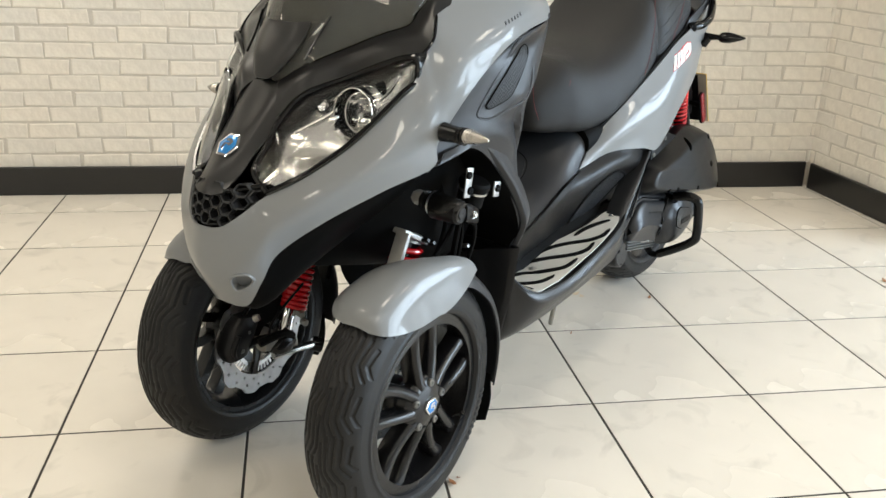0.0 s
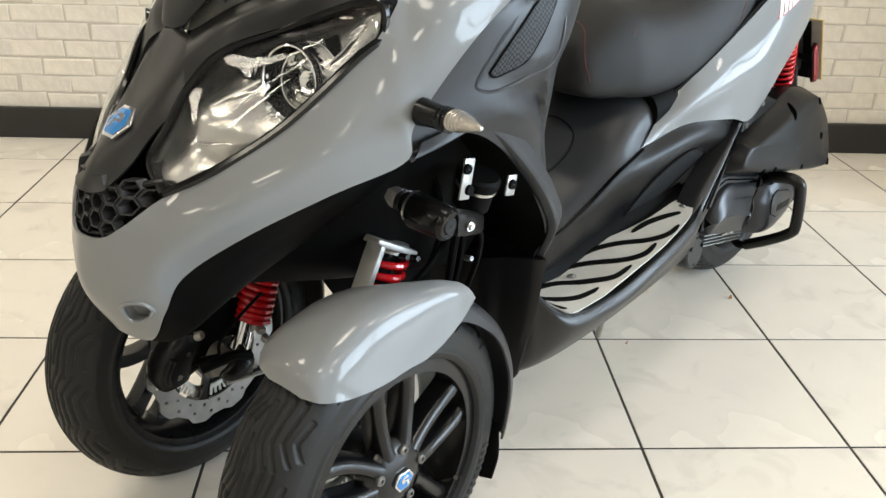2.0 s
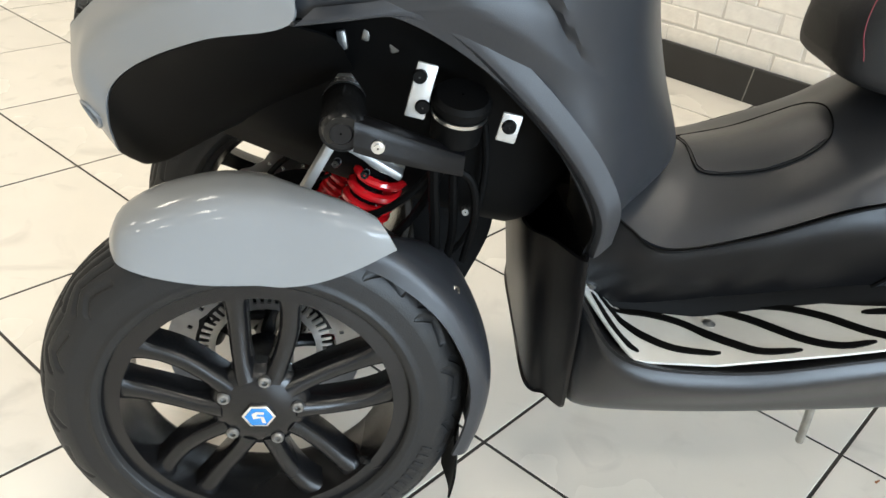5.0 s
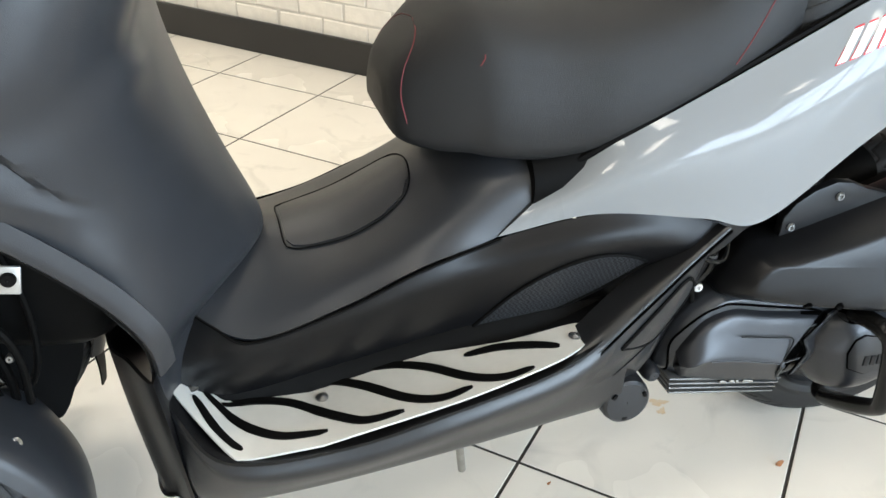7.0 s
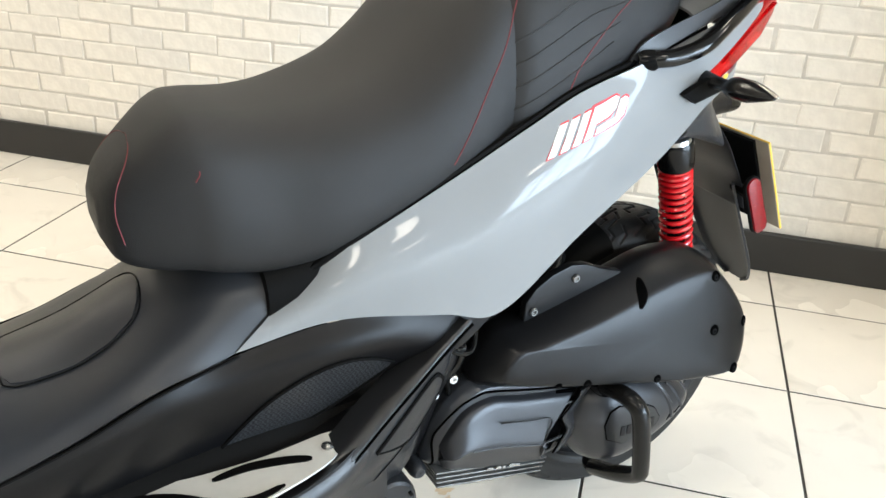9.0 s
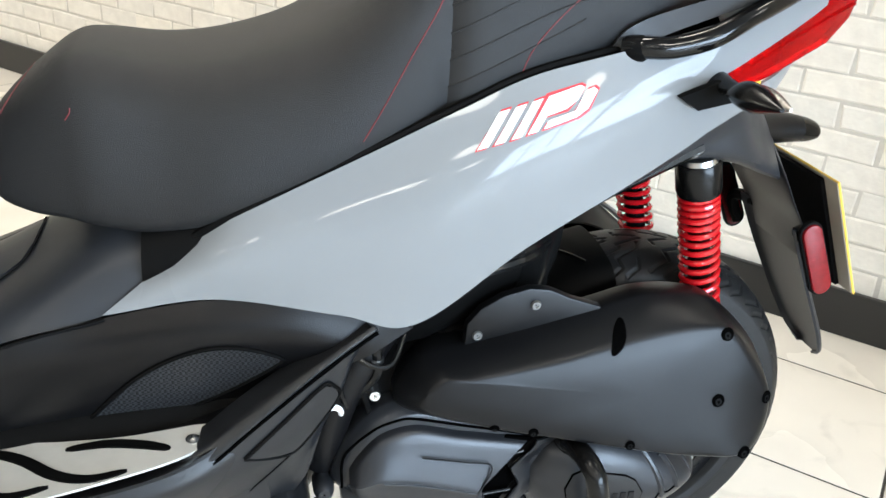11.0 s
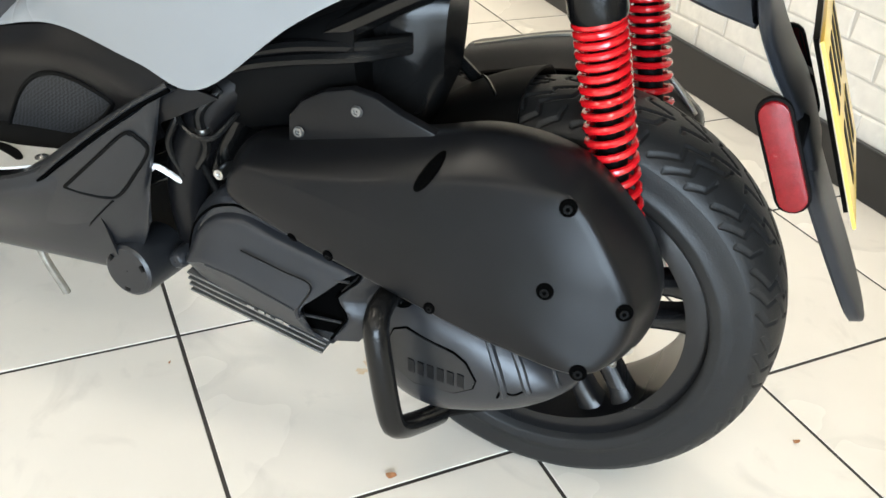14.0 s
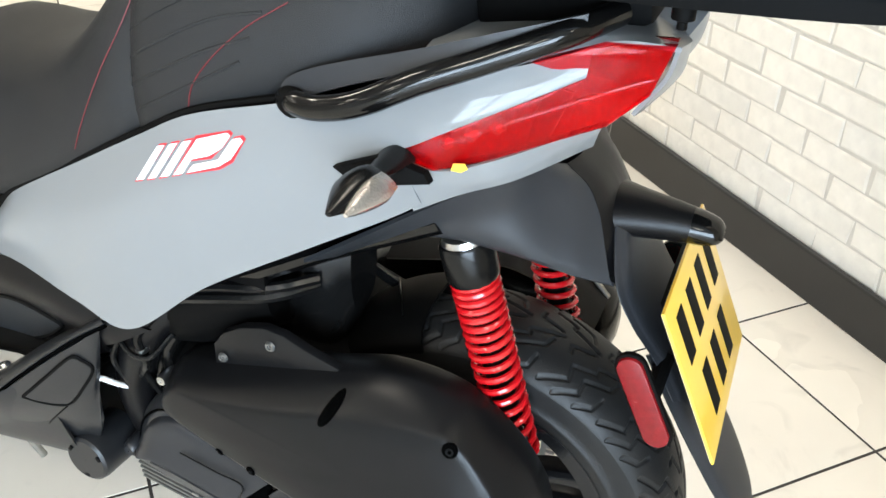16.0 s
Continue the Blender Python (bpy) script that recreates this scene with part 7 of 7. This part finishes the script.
for k, y, cut in ((0.0, 0.166, 0.0), (0.04, 0.178, 0.0), (0.14, 0.187, 0.2), (0.5, 0.195, 0.6), (0.86, 0.203, 1.0), (0.97, 0.2045, 1.0), (1.0, 0.2045, 1.0), (1.06, 0.202, 1.0), (1.5, 0.192, 0.9), (1.9, 0.181, 0.6), (2.0, 0.166, 0.5)):
    row = []
    for x, top, fold, foot, rc in zip(PANEL_X, PANEL_TOP, PANEL_FOLD, PANEL_LOW, REAR_CUT):
        z = top + (fold - top) * k if k <= 1 else fold + (foot - fold) * (k - 1)
        row.append((x + rc * cut, y - (0.014 if x > -1.03 else 0.003 if x > -1.04 else 0), z))
    panel_rows.append(row)
panel_ob = part("case_panel", patch(panel_rows, 44, 56, 0.003), CASTING, case_ob, "raised satin panel of the engine case")
# the fold's highlight, shaped as a thin raised tube along it
part("crease_highlight", tube([(-1.062, 0.2045, 0.297), (-1.100, 0.2050, 0.292), (-1.150, 0.2050, 0.279), (-1.178, 0.2050, 0.271)], 0.0013, 6, 20), CASTING, panel_ob, "thin tube added as the highlight along the panel's crease")
part("panel_edge", tube([(-1.108, 0.1990, 0.327), (-1.160, 0.1990, 0.316), (-1.196, 0.1985, 0.306), (-1.182, 0.2045, 0.272)], 0.0012, 6, 24), ENGINE, panel_ob)
part("case_joint", tube([case_skin.place(x, z, 0.0004) for p in [catmull([Vector((x, 0, z)) for x, z in ((-1.018, 0.262), (-1.017, 0.302), (-1.031, 0.330), (-1.056, 0.355), (-1.080, 0.366), (-1.102, 0.367), (-1.166, 0.352), (-1.232, 0.337), (-1.252, 0.330))], 60)] for x, z in [(v.x, v.z) for v in p]], 0.0018, 6), HOLE_SHADE_AND_JOINT, case_ob, "black joint round the raised panel")
# no opening is cut: a black plate paints the shade inside it
part("vent_shade", plate([(-1.251, 0.331), (-1.222, 0.294), (-1.234, 0.267), (-1.215, 0.233), (-1.180, 0.230), (-1.172, 0.278), (-1.184, 0.318), (-1.217, 0.336)], 0.008, lambda a, b, h: Vector((a, 0.172 + h, b)), 0.001), HOLE_SHADE_AND_JOINT, case_ob, "flat black plate painted as the shade of an angled air opening")
chevron = [(-1.253, 0.333), (-1.249, 0.322), (-1.224, 0.293), (-1.236, 0.266), (-1.216, 0.231)]
part("vent_rim", patch([[(x, 0.186, z) for x, z in chevron], [(x - 0.006, 0.188, z) for x, z in chevron], [(x - 0.030, 0.176, z - 0.002) for x, z in chevron]], 40, 8, 0.003), CASTING, case_ob, "angled rim of the air opening")
part("rim_joint", tube([(x + 0.0005, 0.1875, z) for x, z in chevron], 0.0016, 6), HOLE_SHADE_AND_JOINT, case_ob)
for path in ([(-1.186, 0.190, 0.311), (-1.238, 0.187, 0.318)], [(-1.184, 0.192, 0.258), (-1.228, 0.186, 0.258)]):
    part("vent_blade", tube(path, 0.0020, 6, 6), ENGINE_GREY, case_ob, "thin blade across the air opening")
part("case_bolt", lathe([(0.001, 0.006), (0.003, 0.006), (0.003, 0.008), (0.0062, 0.008), (0.0075, 0.004), (0.0075, -0.02)], (-1.054, 0.146, 0.387), (-1.054, 0.4, 0.40), 16), STEEL, scooter, "bright bolt above the engine case")
crank = [(-1.243, 0.262), (-1.253, 0.296), (-1.270, 0.320), (-1.311, 0.338), (-1.345, 0.338), (-1.410, 0.318), (-1.470, 0.286), (-1.499, 0.258), (-1.490, 0.234), (-1.450, 0.203), (-1.394, 0.178), (-1.340, 0.166), (-1.285, 0.185)]
CK = Vector((-1.355, 0.258))
crank_ob = part("crankcase_cover", loft([ring_at(crank, CK, 0.98, 0.06), ring_at(crank, CK, 1.0, 0.09), ring_at(crank, CK, 1.0, 0.148), ring_at(crank, CK, 0.96, 0.166), ring_at(crank, CK, 0.86, 0.186), ring_at(crank, CK, 0.68, 0.2000), ring_at(crank, CK, 0.45, 0.2075), ring_at(crank, CK, 0.15, 0.2100)], nu=64, nv=34), CASTING, scooter, "dark grey cast crankcase cover")
crank_skin = Skin(crank_ob)
emblem = [(-1.316, 0.296), (-1.372, 0.284), (-1.386, 0.276), (-1.399, 0.256), (-1.397, 0.245), (-1.377, 0.231), (-1.330, 0.227), (-1.302, 0.240), (-1.294, 0.268), (-1.302, 0.289)]
part("cover_emblem", drape(emblem, crank_skin.place, 0.012, 0.0022), ENGINE_GREY, crank_ob, "raised six-sided plate on the crankcase")
part("emblem_joint", tube([crank_skin.place(x, z, 0.0006) for x, z in emblem + emblem[:1]], 0.0017, 6), HOLE_SHADE_AND_JOINT, crank_ob)
for k in range(6):
    x, z = -1.322 - 0.0115 * k, 0.252
    part("emblem_bar", drape([(x, z + 0.009), (x - 0.0075, z + 0.008), (x - 0.0085, z - 0.009), (x - 0.001, z - 0.008)], crank_skin.place, 0.02, 0.0036), ENGINE, crank_ob)
for path, r in (([(-1.374, 0.330), (-1.401, 0.306), (-1.417, 0.282), (-1.428, 0.258), (-1.432, 0.242)], 0.005), ([(-1.392, 0.326), (-1.420, 0.306), (-1.442, 0.280), (-1.456, 0.252)], 0.005), ([(-1.430, 0.310), (-1.466, 0.284), (-1.484, 0.258)], 0.004)):
    part("casting_rib", tube(on_skin(crank_skin, path, -0.0020, 22), r, 8), CASTING, crank_ob)
part("casting_mark", tube(on_skin(crank_skin, [(-1.424, 0.238), (-1.428, 0.250), (-1.440, 0.247), (-1.450, 0.254)], 0.0, 10), 0.0014, 6), HOLE_SHADE_AND_JOINT, crank_ob)
# shade of the pocket, laid on the casting as a black skin
part("pocket_shade", drape([(-1.300 + 0.017 * math.cos(t) - 0.006 * math.sin(t), 0.323 + 0.011 * math.sin(t) + 0.003 * math.cos(t)) for t in [2 * math.pi * k / 18 for k in range(18)]], crank_skin.place, 0.01, 0.0012), HOLE_SHADE_AND_JOINT, crank_ob, "flat black patch painted as pocket shade behind the stand lever")
part("cover_boss", lathe([(0.001, 0.020), (0.006, 0.020), (0.011, 0.016), (0.013, 0.0), (0.013, -0.04)], (-1.322, 0.196, 0.352), (-1.322, 0.5, 0.358), 20), CASTING, crank_ob, "round casting boss")
for x, z, y in ((-1.492, 0.262, 0.150), (-1.527, 0.290, 0.150)):
    part("drain_bolt", lathe([(0.001, 0.010), (0.003, 0.010), (0.004, 0.008), (0.006, 0.003), (0.006, -0.02)], (x, y, z), (x - 0.3, y + 0.5, z - 0.2), 14), DULL, scooter, "bright bolt at the rear of the crankcase")
part("axle_nut", lathe([(0.001, 0.015), (0.006, 0.015), (0.008, 0.012), (0.009, 0.005), (0.009, -0.02)], (-1.536, 0.175, 0.335), (-1.60, 0.26, 0.33), 18), STEEL, scooter, "bright adjuster nut")
fins = part("cylinder_block", box((-1.118, 0.115, 0.226), (0.180, 0.09, 0.030), (0, -10.5, 0), 0.004), BLACK_SATIN, scooter, "finned dark aluminium cylinder block")
FIN_MAT = mat("dull_fin", (0.16, 0.16, 0.155), 0.42, 0.8, 0.25, 60, 0.2, 400)
for k in range(4):
    part("fin", box((-1.113 + 0.001 * k, 0.142, 0.2400 - 0.0078 * k), (0.196 - 0.004 * k, 0.082, 0.0032), (0, -10.8, 0), 0.0012), FIN_MAT, fins, "thin cooling fin")
for k in range(5):
    part("fin_scrap", box((-1.106 - 0.012 * k - 0.003 * (k % 2), 0.184, 0.2375 - 0.0022 * k), (0.010 - 0.002 * (k % 3), 0.003, 0.004), (0, -11, 0), 0.0006), DULL, fins, "bright worn patch on the fins")
part("engine_block", loft([[(-1.00, -0.10, 0.24), (-1.00, 0.10, 0.24), (-1.00, 0.10, 0.40), (-1.00, -0.10, 0.40)], [(-1.15, -0.12, 0.20), (-1.15, 0.12, 0.20), (-1.15, 0.12, 0.46), (-1.15, -0.12, 0.46)], [(-1.30, -0.10, 0.22), (-1.30, 0.085, 0.22), (-1.30, 0.085, 0.44), (-1.30, -0.10, 0.44)]], nu=24, nv=10), BLACK, scooter)
bars = part("stand_bar", tube([(-1.296, 0.190, 0.330), (-1.298, 0.225, 0.338), (-1.302, 0.250, 0.335), (-1.308, 0.262, 0.314), (-1.324, 0.262, 0.225), (-1.330, 0.250, 0.196), (-1.334, 0.200, 0.160), (-1.340, 0.145, 0.128)], 0.0135, 12, 40), BLACK_SATIN, scooter, "bent black stand lever")
part("stand_tip", tube([(-1.336, 0.150, 0.130), (-1.350, 0.120, 0.120), (-1.40, 0.08, 0.118)], 0.010, 10, 10), BLACK, bars)

# tank, hoses, inner guard under the seat
part("inner_guard", loft([[(-1.195, 0.02, 0.60), (-1.195, 0.09, 0.60), (-1.20, 0.09, 0.47), (-1.20, 0.02, 0.47)], [(-1.25, 0.02, 0.61), (-1.25, 0.095, 0.61), (-1.262, 0.085, 0.47), (-1.262, 0.02, 0.47)], [(-1.292, 0.02, 0.61), (-1.292, 0.075, 0.61), (-1.290, 0.07, 0.52), (-1.290, 0.02, 0.52)]], nu=24, nv=10), BLACK_SATIN, scooter, "black inner guard ahead of the rear wheel")
part("tank", loft([[(-0.98, -0.13, 0.46), (-0.98, 0.13, 0.46), (-0.98, 0.13, 0.54), (-0.98, -0.13, 0.54)], [(-1.10, -0.13, 0.44), (-1.10, 0.12, 0.44), (-1.10, 0.13, 0.56), (-1.10, -0.13, 0.56)], [(-1.22, -0.12, 0.50), (-1.22, 0.11, 0.50), (-1.22, 0.12, 0.62), (-1.22, -0.12, 0.62)]], nu=24, nv=10), BLACK, scooter, "black tank shroud behind the side cover")
tank_side = part("expansion_tank", plate([(-1.055, 0.500), (-1.085, 0.516), (-1.130, 0.534), (-1.168, 0.545), (-1.172, 0.512), (-1.152, 0.502), (-1.110, 0.492), (-1.075, 0.487)], 0.016, lambda a, b, h: Vector((a, 0.118 + h + 0.10 * (b - 0.51), b)), 0.004), mat("slate_blue_tank", (0.020, 0.032, 0.055), 0.14, 0, 0.15, 20), scooter, "slate blue plastic tank behind the rear panel")
# reflection on the tank's side, painted as a paler raised strip
part("tank_reflection", plate([(-1.149, 0.537), (-1.164, 0.541), (-1.167, 0.513), (-1.152, 0.507)], 0.0205, lambda a, b, h: Vector((a, 0.1165 + h + 0.10 * (b - 0.51), b)), 0.002), mat("slate_reflection", (0.10, 0.13, 0.18), 0.2), tank_side)
part("underseat_box", loft([[(-0.80, -0.12, 0.52), (-0.80, 0.12, 0.52), (-0.80, 0.12, 0.60), (-0.80, -0.12, 0.60)], [(-1.10, -0.15, 0.56), (-1.10, 0.15, 0.56), (-1.10, 0.15, 0.70), (-1.10, -0.15, 0.70)], [(-1.38, -0.11, 0.70), (-1.38, 0.11, 0.70), (-1.38, 0.11, 0.81), (-1.38, -0.11, 0.81)], [(-1.50, -0.06, 0.77), (-1.50, 0.06, 0.77), (-1.50, 0.06, 0.84), (-1.50, -0.06, 0.84)]], nu=24, nv=14), BLACK, scooter)
both("subframe_rail", tube([(-1.06, 0.125, 0.515), (-1.18, 0.130, 0.570), (-1.30, 0.135, 0.640), (-1.42, 0.130, 0.700)], 0.013, 10, 20), BLACK_GLOSS, scooter, "glossy black subframe rail")
for path in ([(-1.05, 0.140, 0.515), (-1.086, 0.148, 0.534), (-1.121, 0.150, 0.548), (-1.161, 0.148, 0.560), (-1.224, 0.135, 0.568), (-1.262, 0.10, 0.570)], [(-1.05, 0.140, 0.503), (-1.078, 0.152, 0.520), (-1.113, 0.154, 0.534), (-1.160, 0.152, 0.547), (-1.224, 0.138, 0.558), (-1.262, 0.10, 0.562)], [(-1.257, -0.01, 0.531), (-1.28, -0.025, 0.503), (-1.297, -0.04, 0.48)]):
    part("hose", tube(path, 0.007, 8, 20), BLACK_SATIN, scooter, "black rubber hose")
part("hose_ring", lathe([(0.010, 0.004), (0.015, 0.004), (0.015, -0.004), (0.010, -0.004)], (-1.262, 0.084, 0.500), (-1.30, 0.3, 0.52), 18, True), BLACK, scooter)

# inner mudguard hugging the tyre ahead of the shocks
def hug(half, r, lo=30, hi=76, n=7):
    return [(-1.435 + r * math.cos(math.radians(lo + (hi - lo) * k / (n - 1))), half, 0.259 + r * math.sin(math.radians(lo + (hi - lo) * k / (n - 1)))) for k in range(n)]


hugger = part("inner_mudguard", patch([hug(0.076, 0.232), hug(0.075, 0.246), hug(0.060, 0.261), hug(0.030, 0.269), hug(0.0, 0.271), hug(-0.030, 0.269), hug(-0.060, 0.261), hug(-0.075, 0.246), hug(-0.076, 0.232)], 40, 36, 0.003), BLACK, scooter, "black plastic inner mudguard over the rear tyre")
part("guard_rib", tube([(-1.435 + 0.2725 * math.cos(a), y, 0.259 + (0.2725 - 2.4 * y * y) * math.sin(a)) for y, a in [(-0.05 + 0.01 * k, math.radians(58 + 1.2 * k)) for k in range(11)]], 0.0018, 6, 20), BLACK_SATIN, hugger)

# silencer on the far side
silencer = part("silencer", loft([[(x, -0.215 + r * math.cos(t) * 0.9, z + r * math.sin(t)) for t in [2 * math.pi * k / 10 for k in range(10)]] for x, z, r in ((-1.15, 0.35, 0.04), (-1.22, 0.37, 0.060), (-1.36, 0.390, 0.070), (-1.47, 0.388, 0.068), (-1.535, 0.382, 0.052), (-1.55, 0.38, 0.02))], nu=28, nv=20), BLACK_SATIN, scooter, "black silencer on the far side")
part("heat_shield", patch([[(-1.22, -0.150, 0.440), (-1.36, -0.140, 0.478), (-1.44, -0.140, 0.474), (-1.530, -0.150, 0.410)], [(-1.22, -0.200, 0.462), (-1.36, -0.200, 0.503), (-1.44, -0.200, 0.500), (-1.535, -0.200, 0.430)], [(-1.22, -0.260, 0.452), (-1.36, -0.265, 0.490), (-1.44, -0.265, 0.485), (-1.535, -0.255, 0.420)]], 24, 12, 0.004), DARK, silencer, "dark heat shield with a pale rim")
part("shield_rim", tube([(-1.23, -0.201, 0.463), (-1.36, -0.201, 0.502), (-1.44, -0.201, 0.499), (-1.495, -0.201, 0.470), (-1.534, -0.201, 0.430)], 0.004, 8, 24), DULL, silencer)


# top case standing on the rack
def top_case():
    t = thing("top_case", scooter.matrix_world @ pose(-1.61, 0, 0.955), "black plastic top case standing on the luggage rack", "top case")
    ring = lambda z, x0, x1, w: [(x0, -w * 0.8, z), (x0 + 0.03, -w, z), (x1 - 0.05, -w, z), (x1, -w * 0.7, z), (x1, w * 0.7, z), (x1 - 0.05, w, z), (x0 + 0.03, w, z), (x0, w * 0.8, z)]
    part("base", loft([ring(0.0, -0.13, 0.15, 0.13), ring(0.004, -0.14, 0.16, 0.15), ring(0.030, -0.18, 0.185, 0.185), ring(0.075, -0.20, 0.195, 0.202), ring(0.110, -0.205, 0.20, 0.206)], nu=40, nv=16), BLACK_SATIN, t, "black moulded base of the case")
    part("lid", loft([ring(0.113, -0.205, 0.20, 0.206), ring(0.150, -0.200, 0.195, 0.204), ring(0.215, -0.175, 0.17, 0.185), ring(0.250, -0.13, 0.12, 0.14), ring(0.256, -0.08, 0.07, 0.08)], nu=40, nv=16), BLACK_SATIN, t, "black domed lid of the case")
    part("latch", box((0.200, 0, 0.108), (0.012, 0.05, 0.03), bevel=0.003), DARK, t)


top_case()

# ---- small litter and marks on the floor ----
LEAF_MAT = mat("dry_leaf", (0.30, 0.13, 0.05), 0.7, 0, 0.4, 200, 0.3, 500)
STAIN_MAT = mat("brown_stain", (0.50, 0.37, 0.22), 0.35, 0, 0.25, 120, second=(0.62, 0.52, 0.38))
rng_bits = random.Random(5)


def dry_leaf(x, y, size, turn):
    """A curled scrap of leaf."""
    bm = patch([[(-0.5 * size, -0.18 * size, 0.0015), (0, -0.34 * size, 0.0010), (0.5 * size, -0.05 * size, 0.0035)],
                [(-0.55 * size, 0, 0.0030), (0, 0, 0.0024), (0.62 * size, 0.05 * size, 0.0060)],
                [(-0.4 * size, 0.2 * size, 0.0022), (0.05 * size, 0.28 * size, 0.0052), (0.42 * size, 0.16 * size, 0.0080)]], 9, 7, 0.0006)
    ob = part("leaf_scrap", bm, LEAF_MAT, None)
    ob.matrix_world = pose(x, y, 0.0006, 0, 0, turn)
    return tagged(ob, "small dry brown leaf scrap on the tiled floor", "leaf", "leaf scraps on the floor")


for x, y, size, turn in ((0.383, 0.202, 0.013, 40), (0.062, -0.024, 0.005, 10), (-0.387, -0.674, 0.020, 120), (1.232, 0.269, 0.022, 70), (0.532, 0.761, 0.008, 15), (-0.372, -0.662, 0.009, 200)):
    dry_leaf(x, y, size, turn)


def floor_stain(x, y, w, d, turn):
    """A dried drip mark with an uneven edge."""
    pts = []
    for k in range(26):
        a = 2 * math.pi * k / 26
        r = 1 + 0.28 * math.sin(3 * a + 1) + 0.16 * math.sin(7 * a) + 0.10 * rng_bits.random()
        pts.append((w * r * math.cos(a) / 2, d * r * math.sin(a) / 2))
    ob = part("floor_stain", plate(pts, 0.0004, lambda a, b, h: Vector((a, b, h)), 0), STAIN_MAT, None, smooth=0)
    ob.matrix_world = pose(x, y, 0.0004, 0, 0, turn)
    return tagged(ob, "dried light brown drip stain on a floor tile", "stain", "stains on the floor")


floor_stain(0.164, 0.258, 0.030, 0.016, 30)
floor_stain(0.176, 0.238, 0.018, 0.012, 80)

# ---- tiles and bricks, last ----
def tile_mesh():
    bm = bmesh.new()
    g, h = 0.0029, 0.003
    s = TILE / 2 - g
    corners = ((-1, -1), (1, -1), (1, 1), (-1, 1))
    lo, md, hi = ([bm.verts.new((sx * k, sy * k, z)) for sx, sy in corners] for k, z in ((s, -h), (s, -0.0006), (s - 0.0008, 0)))
    bm.faces.new(hi)
    for a, b in ((lo, md), (md, hi)):
        for i in range(4):
            bm.faces.new((a[i], a[(i + 1) % 4], b[(i + 1) % 4], b[i]))
    me = bpy.data.meshes.new("floor_tile")
    bm.to_mesh(me)
    bm.free()
    me.materials.append(TILE_MAT)
    return me


TILE_MESH = tile_mesh()
far_tiles = []
for i in range(-12, 14):
    for j in range(-16, 8):
        x, y = (i + 0.5) * TILE, (j + 0.5) * TILE
        if not (ROOM_X0 - 0.3 < x < ROOM_X1 + 0.2 and ROOM_Y0 - 0.3 < y < BAY_Y + 0.2) or (x < 1.6 and y > ROOM_Y1 + 0.2):
            continue
        if -3.8 < x < 1.7 and y > -2.2:
            t = new("floor_tile", TILE_MESH)
            t.parent = floor
            t.location = (x, y, random.uniform(-0.0002, 0.0002))
        else:
            far_tiles.append((x, y))
verts, faces = [], []
for x, y in far_tiles:
    n, s = len(verts), TILE / 2 - 0.0021
    verts += [(x + sx * s, y + sy * s, z) for z in (-0.003, 0.0) for sx, sy in ((-1, -1), (1, -1), (1, 1), (-1, 1))]
    faces += [(n + 4, n + 5, n + 6, n + 7)] + [(n + k, n + (k + 1) % 4, n + 4 + (k + 1) % 4, n + 4 + k) for k in range(4)]
me = bpy.data.meshes.new("tiling")
me.from_pydata(verts, [], faces)
me.materials.append(TILE_MAT)
tiling = tagged(new("tiling", me), kind="stuff")
tiling.parent = floor


def brick_verts(cx, cz, w, h, rng):
    """A slightly uneven brick face in the wall's plane, front towards -y."""
    e = 0.0042
    j = lambda: rng.uniform(-0.0028, 0.0028)
    back = [(cx + sx * w / 2 + j(), 0.026, cz + sz * h / 2 + j()) for sx, sz in ((-1, -1), (1, -1), (1, 1), (-1, 1))]
    mid = [(x, 0.0228, z) for x, y, z in back]
    d = rng.uniform(0.0195, 0.0212)
    front = [(x - sx * e, d + rng.uniform(-0.0006, 0.0006), z - sz * e) for (x, y, z), (sx, sz) in zip(back, ((-1, -1), (1, -1), (1, 1), (-1, 1)))]
    return back + mid + front


BRICK_FACES = [(8, 9, 10, 11)] + [(4 + i, 4 + (i + 1) % 4, 8 + (i + 1) % 4, 8 + i) for i in range(4)] + [(i, (i + 1) % 4, 4 + (i + 1) % 4, 4 + i) for i in range(4)]


def lay_bricks(wall, x0, x1, near0, near1, near_z, phase):
    rng = random.Random(5)
    shared = []
    for k in range(10):
        me = bpy.data.meshes.new("brick")
        me.from_pydata(brick_verts(0, 0, BRICK - 0.007, COURSE - 0.0062, rng), [], BRICK_FACES)
        me.materials.append(BRICK_MAT)
        shared.append(me)
    verts, faces = [], []
    course = 0
    while SKIRT + course * COURSE < ROOM_H:
        z = SKIRT + (course + 0.5) * COURSE - 0.012
        x = x0 + phase + (BRICK / 2 if course % 2 else 0) + rng.uniform(-0.006, 0.006)
        while x < x1:
            xx = x + rng.uniform(-0.004, 0.004)
            if near0 < xx < near1 and z < near_z:
                b = new("brick", rng.choice(shared))
                b.parent = wall
                b.location = (xx, 0, z)
            else:
                n = len(verts)
                verts += brick_verts(xx, z, BRICK - 0.007, COURSE - 0.0062, rng)
                faces += [tuple(n + i for i in f) for f in BRICK_FACES]
            x += BRICK
        course += 1
    me = bpy.data.meshes.new("brickwork")
    me.from_pydata(verts, [], faces)
    me.materials.append(BRICK_MAT)
    rest = new("brickwork", me)
    rest.parent = wall
    tagged(rest, kind="stuff")


lay_bricks(wall_north, -4.4, 1.80, -2.0, 1.7, 0.88, 0.05)
lay_bricks(wall_east, 0.05 - BRICK, 0.80, 0.0, 2.2, 0.88, 0.03)
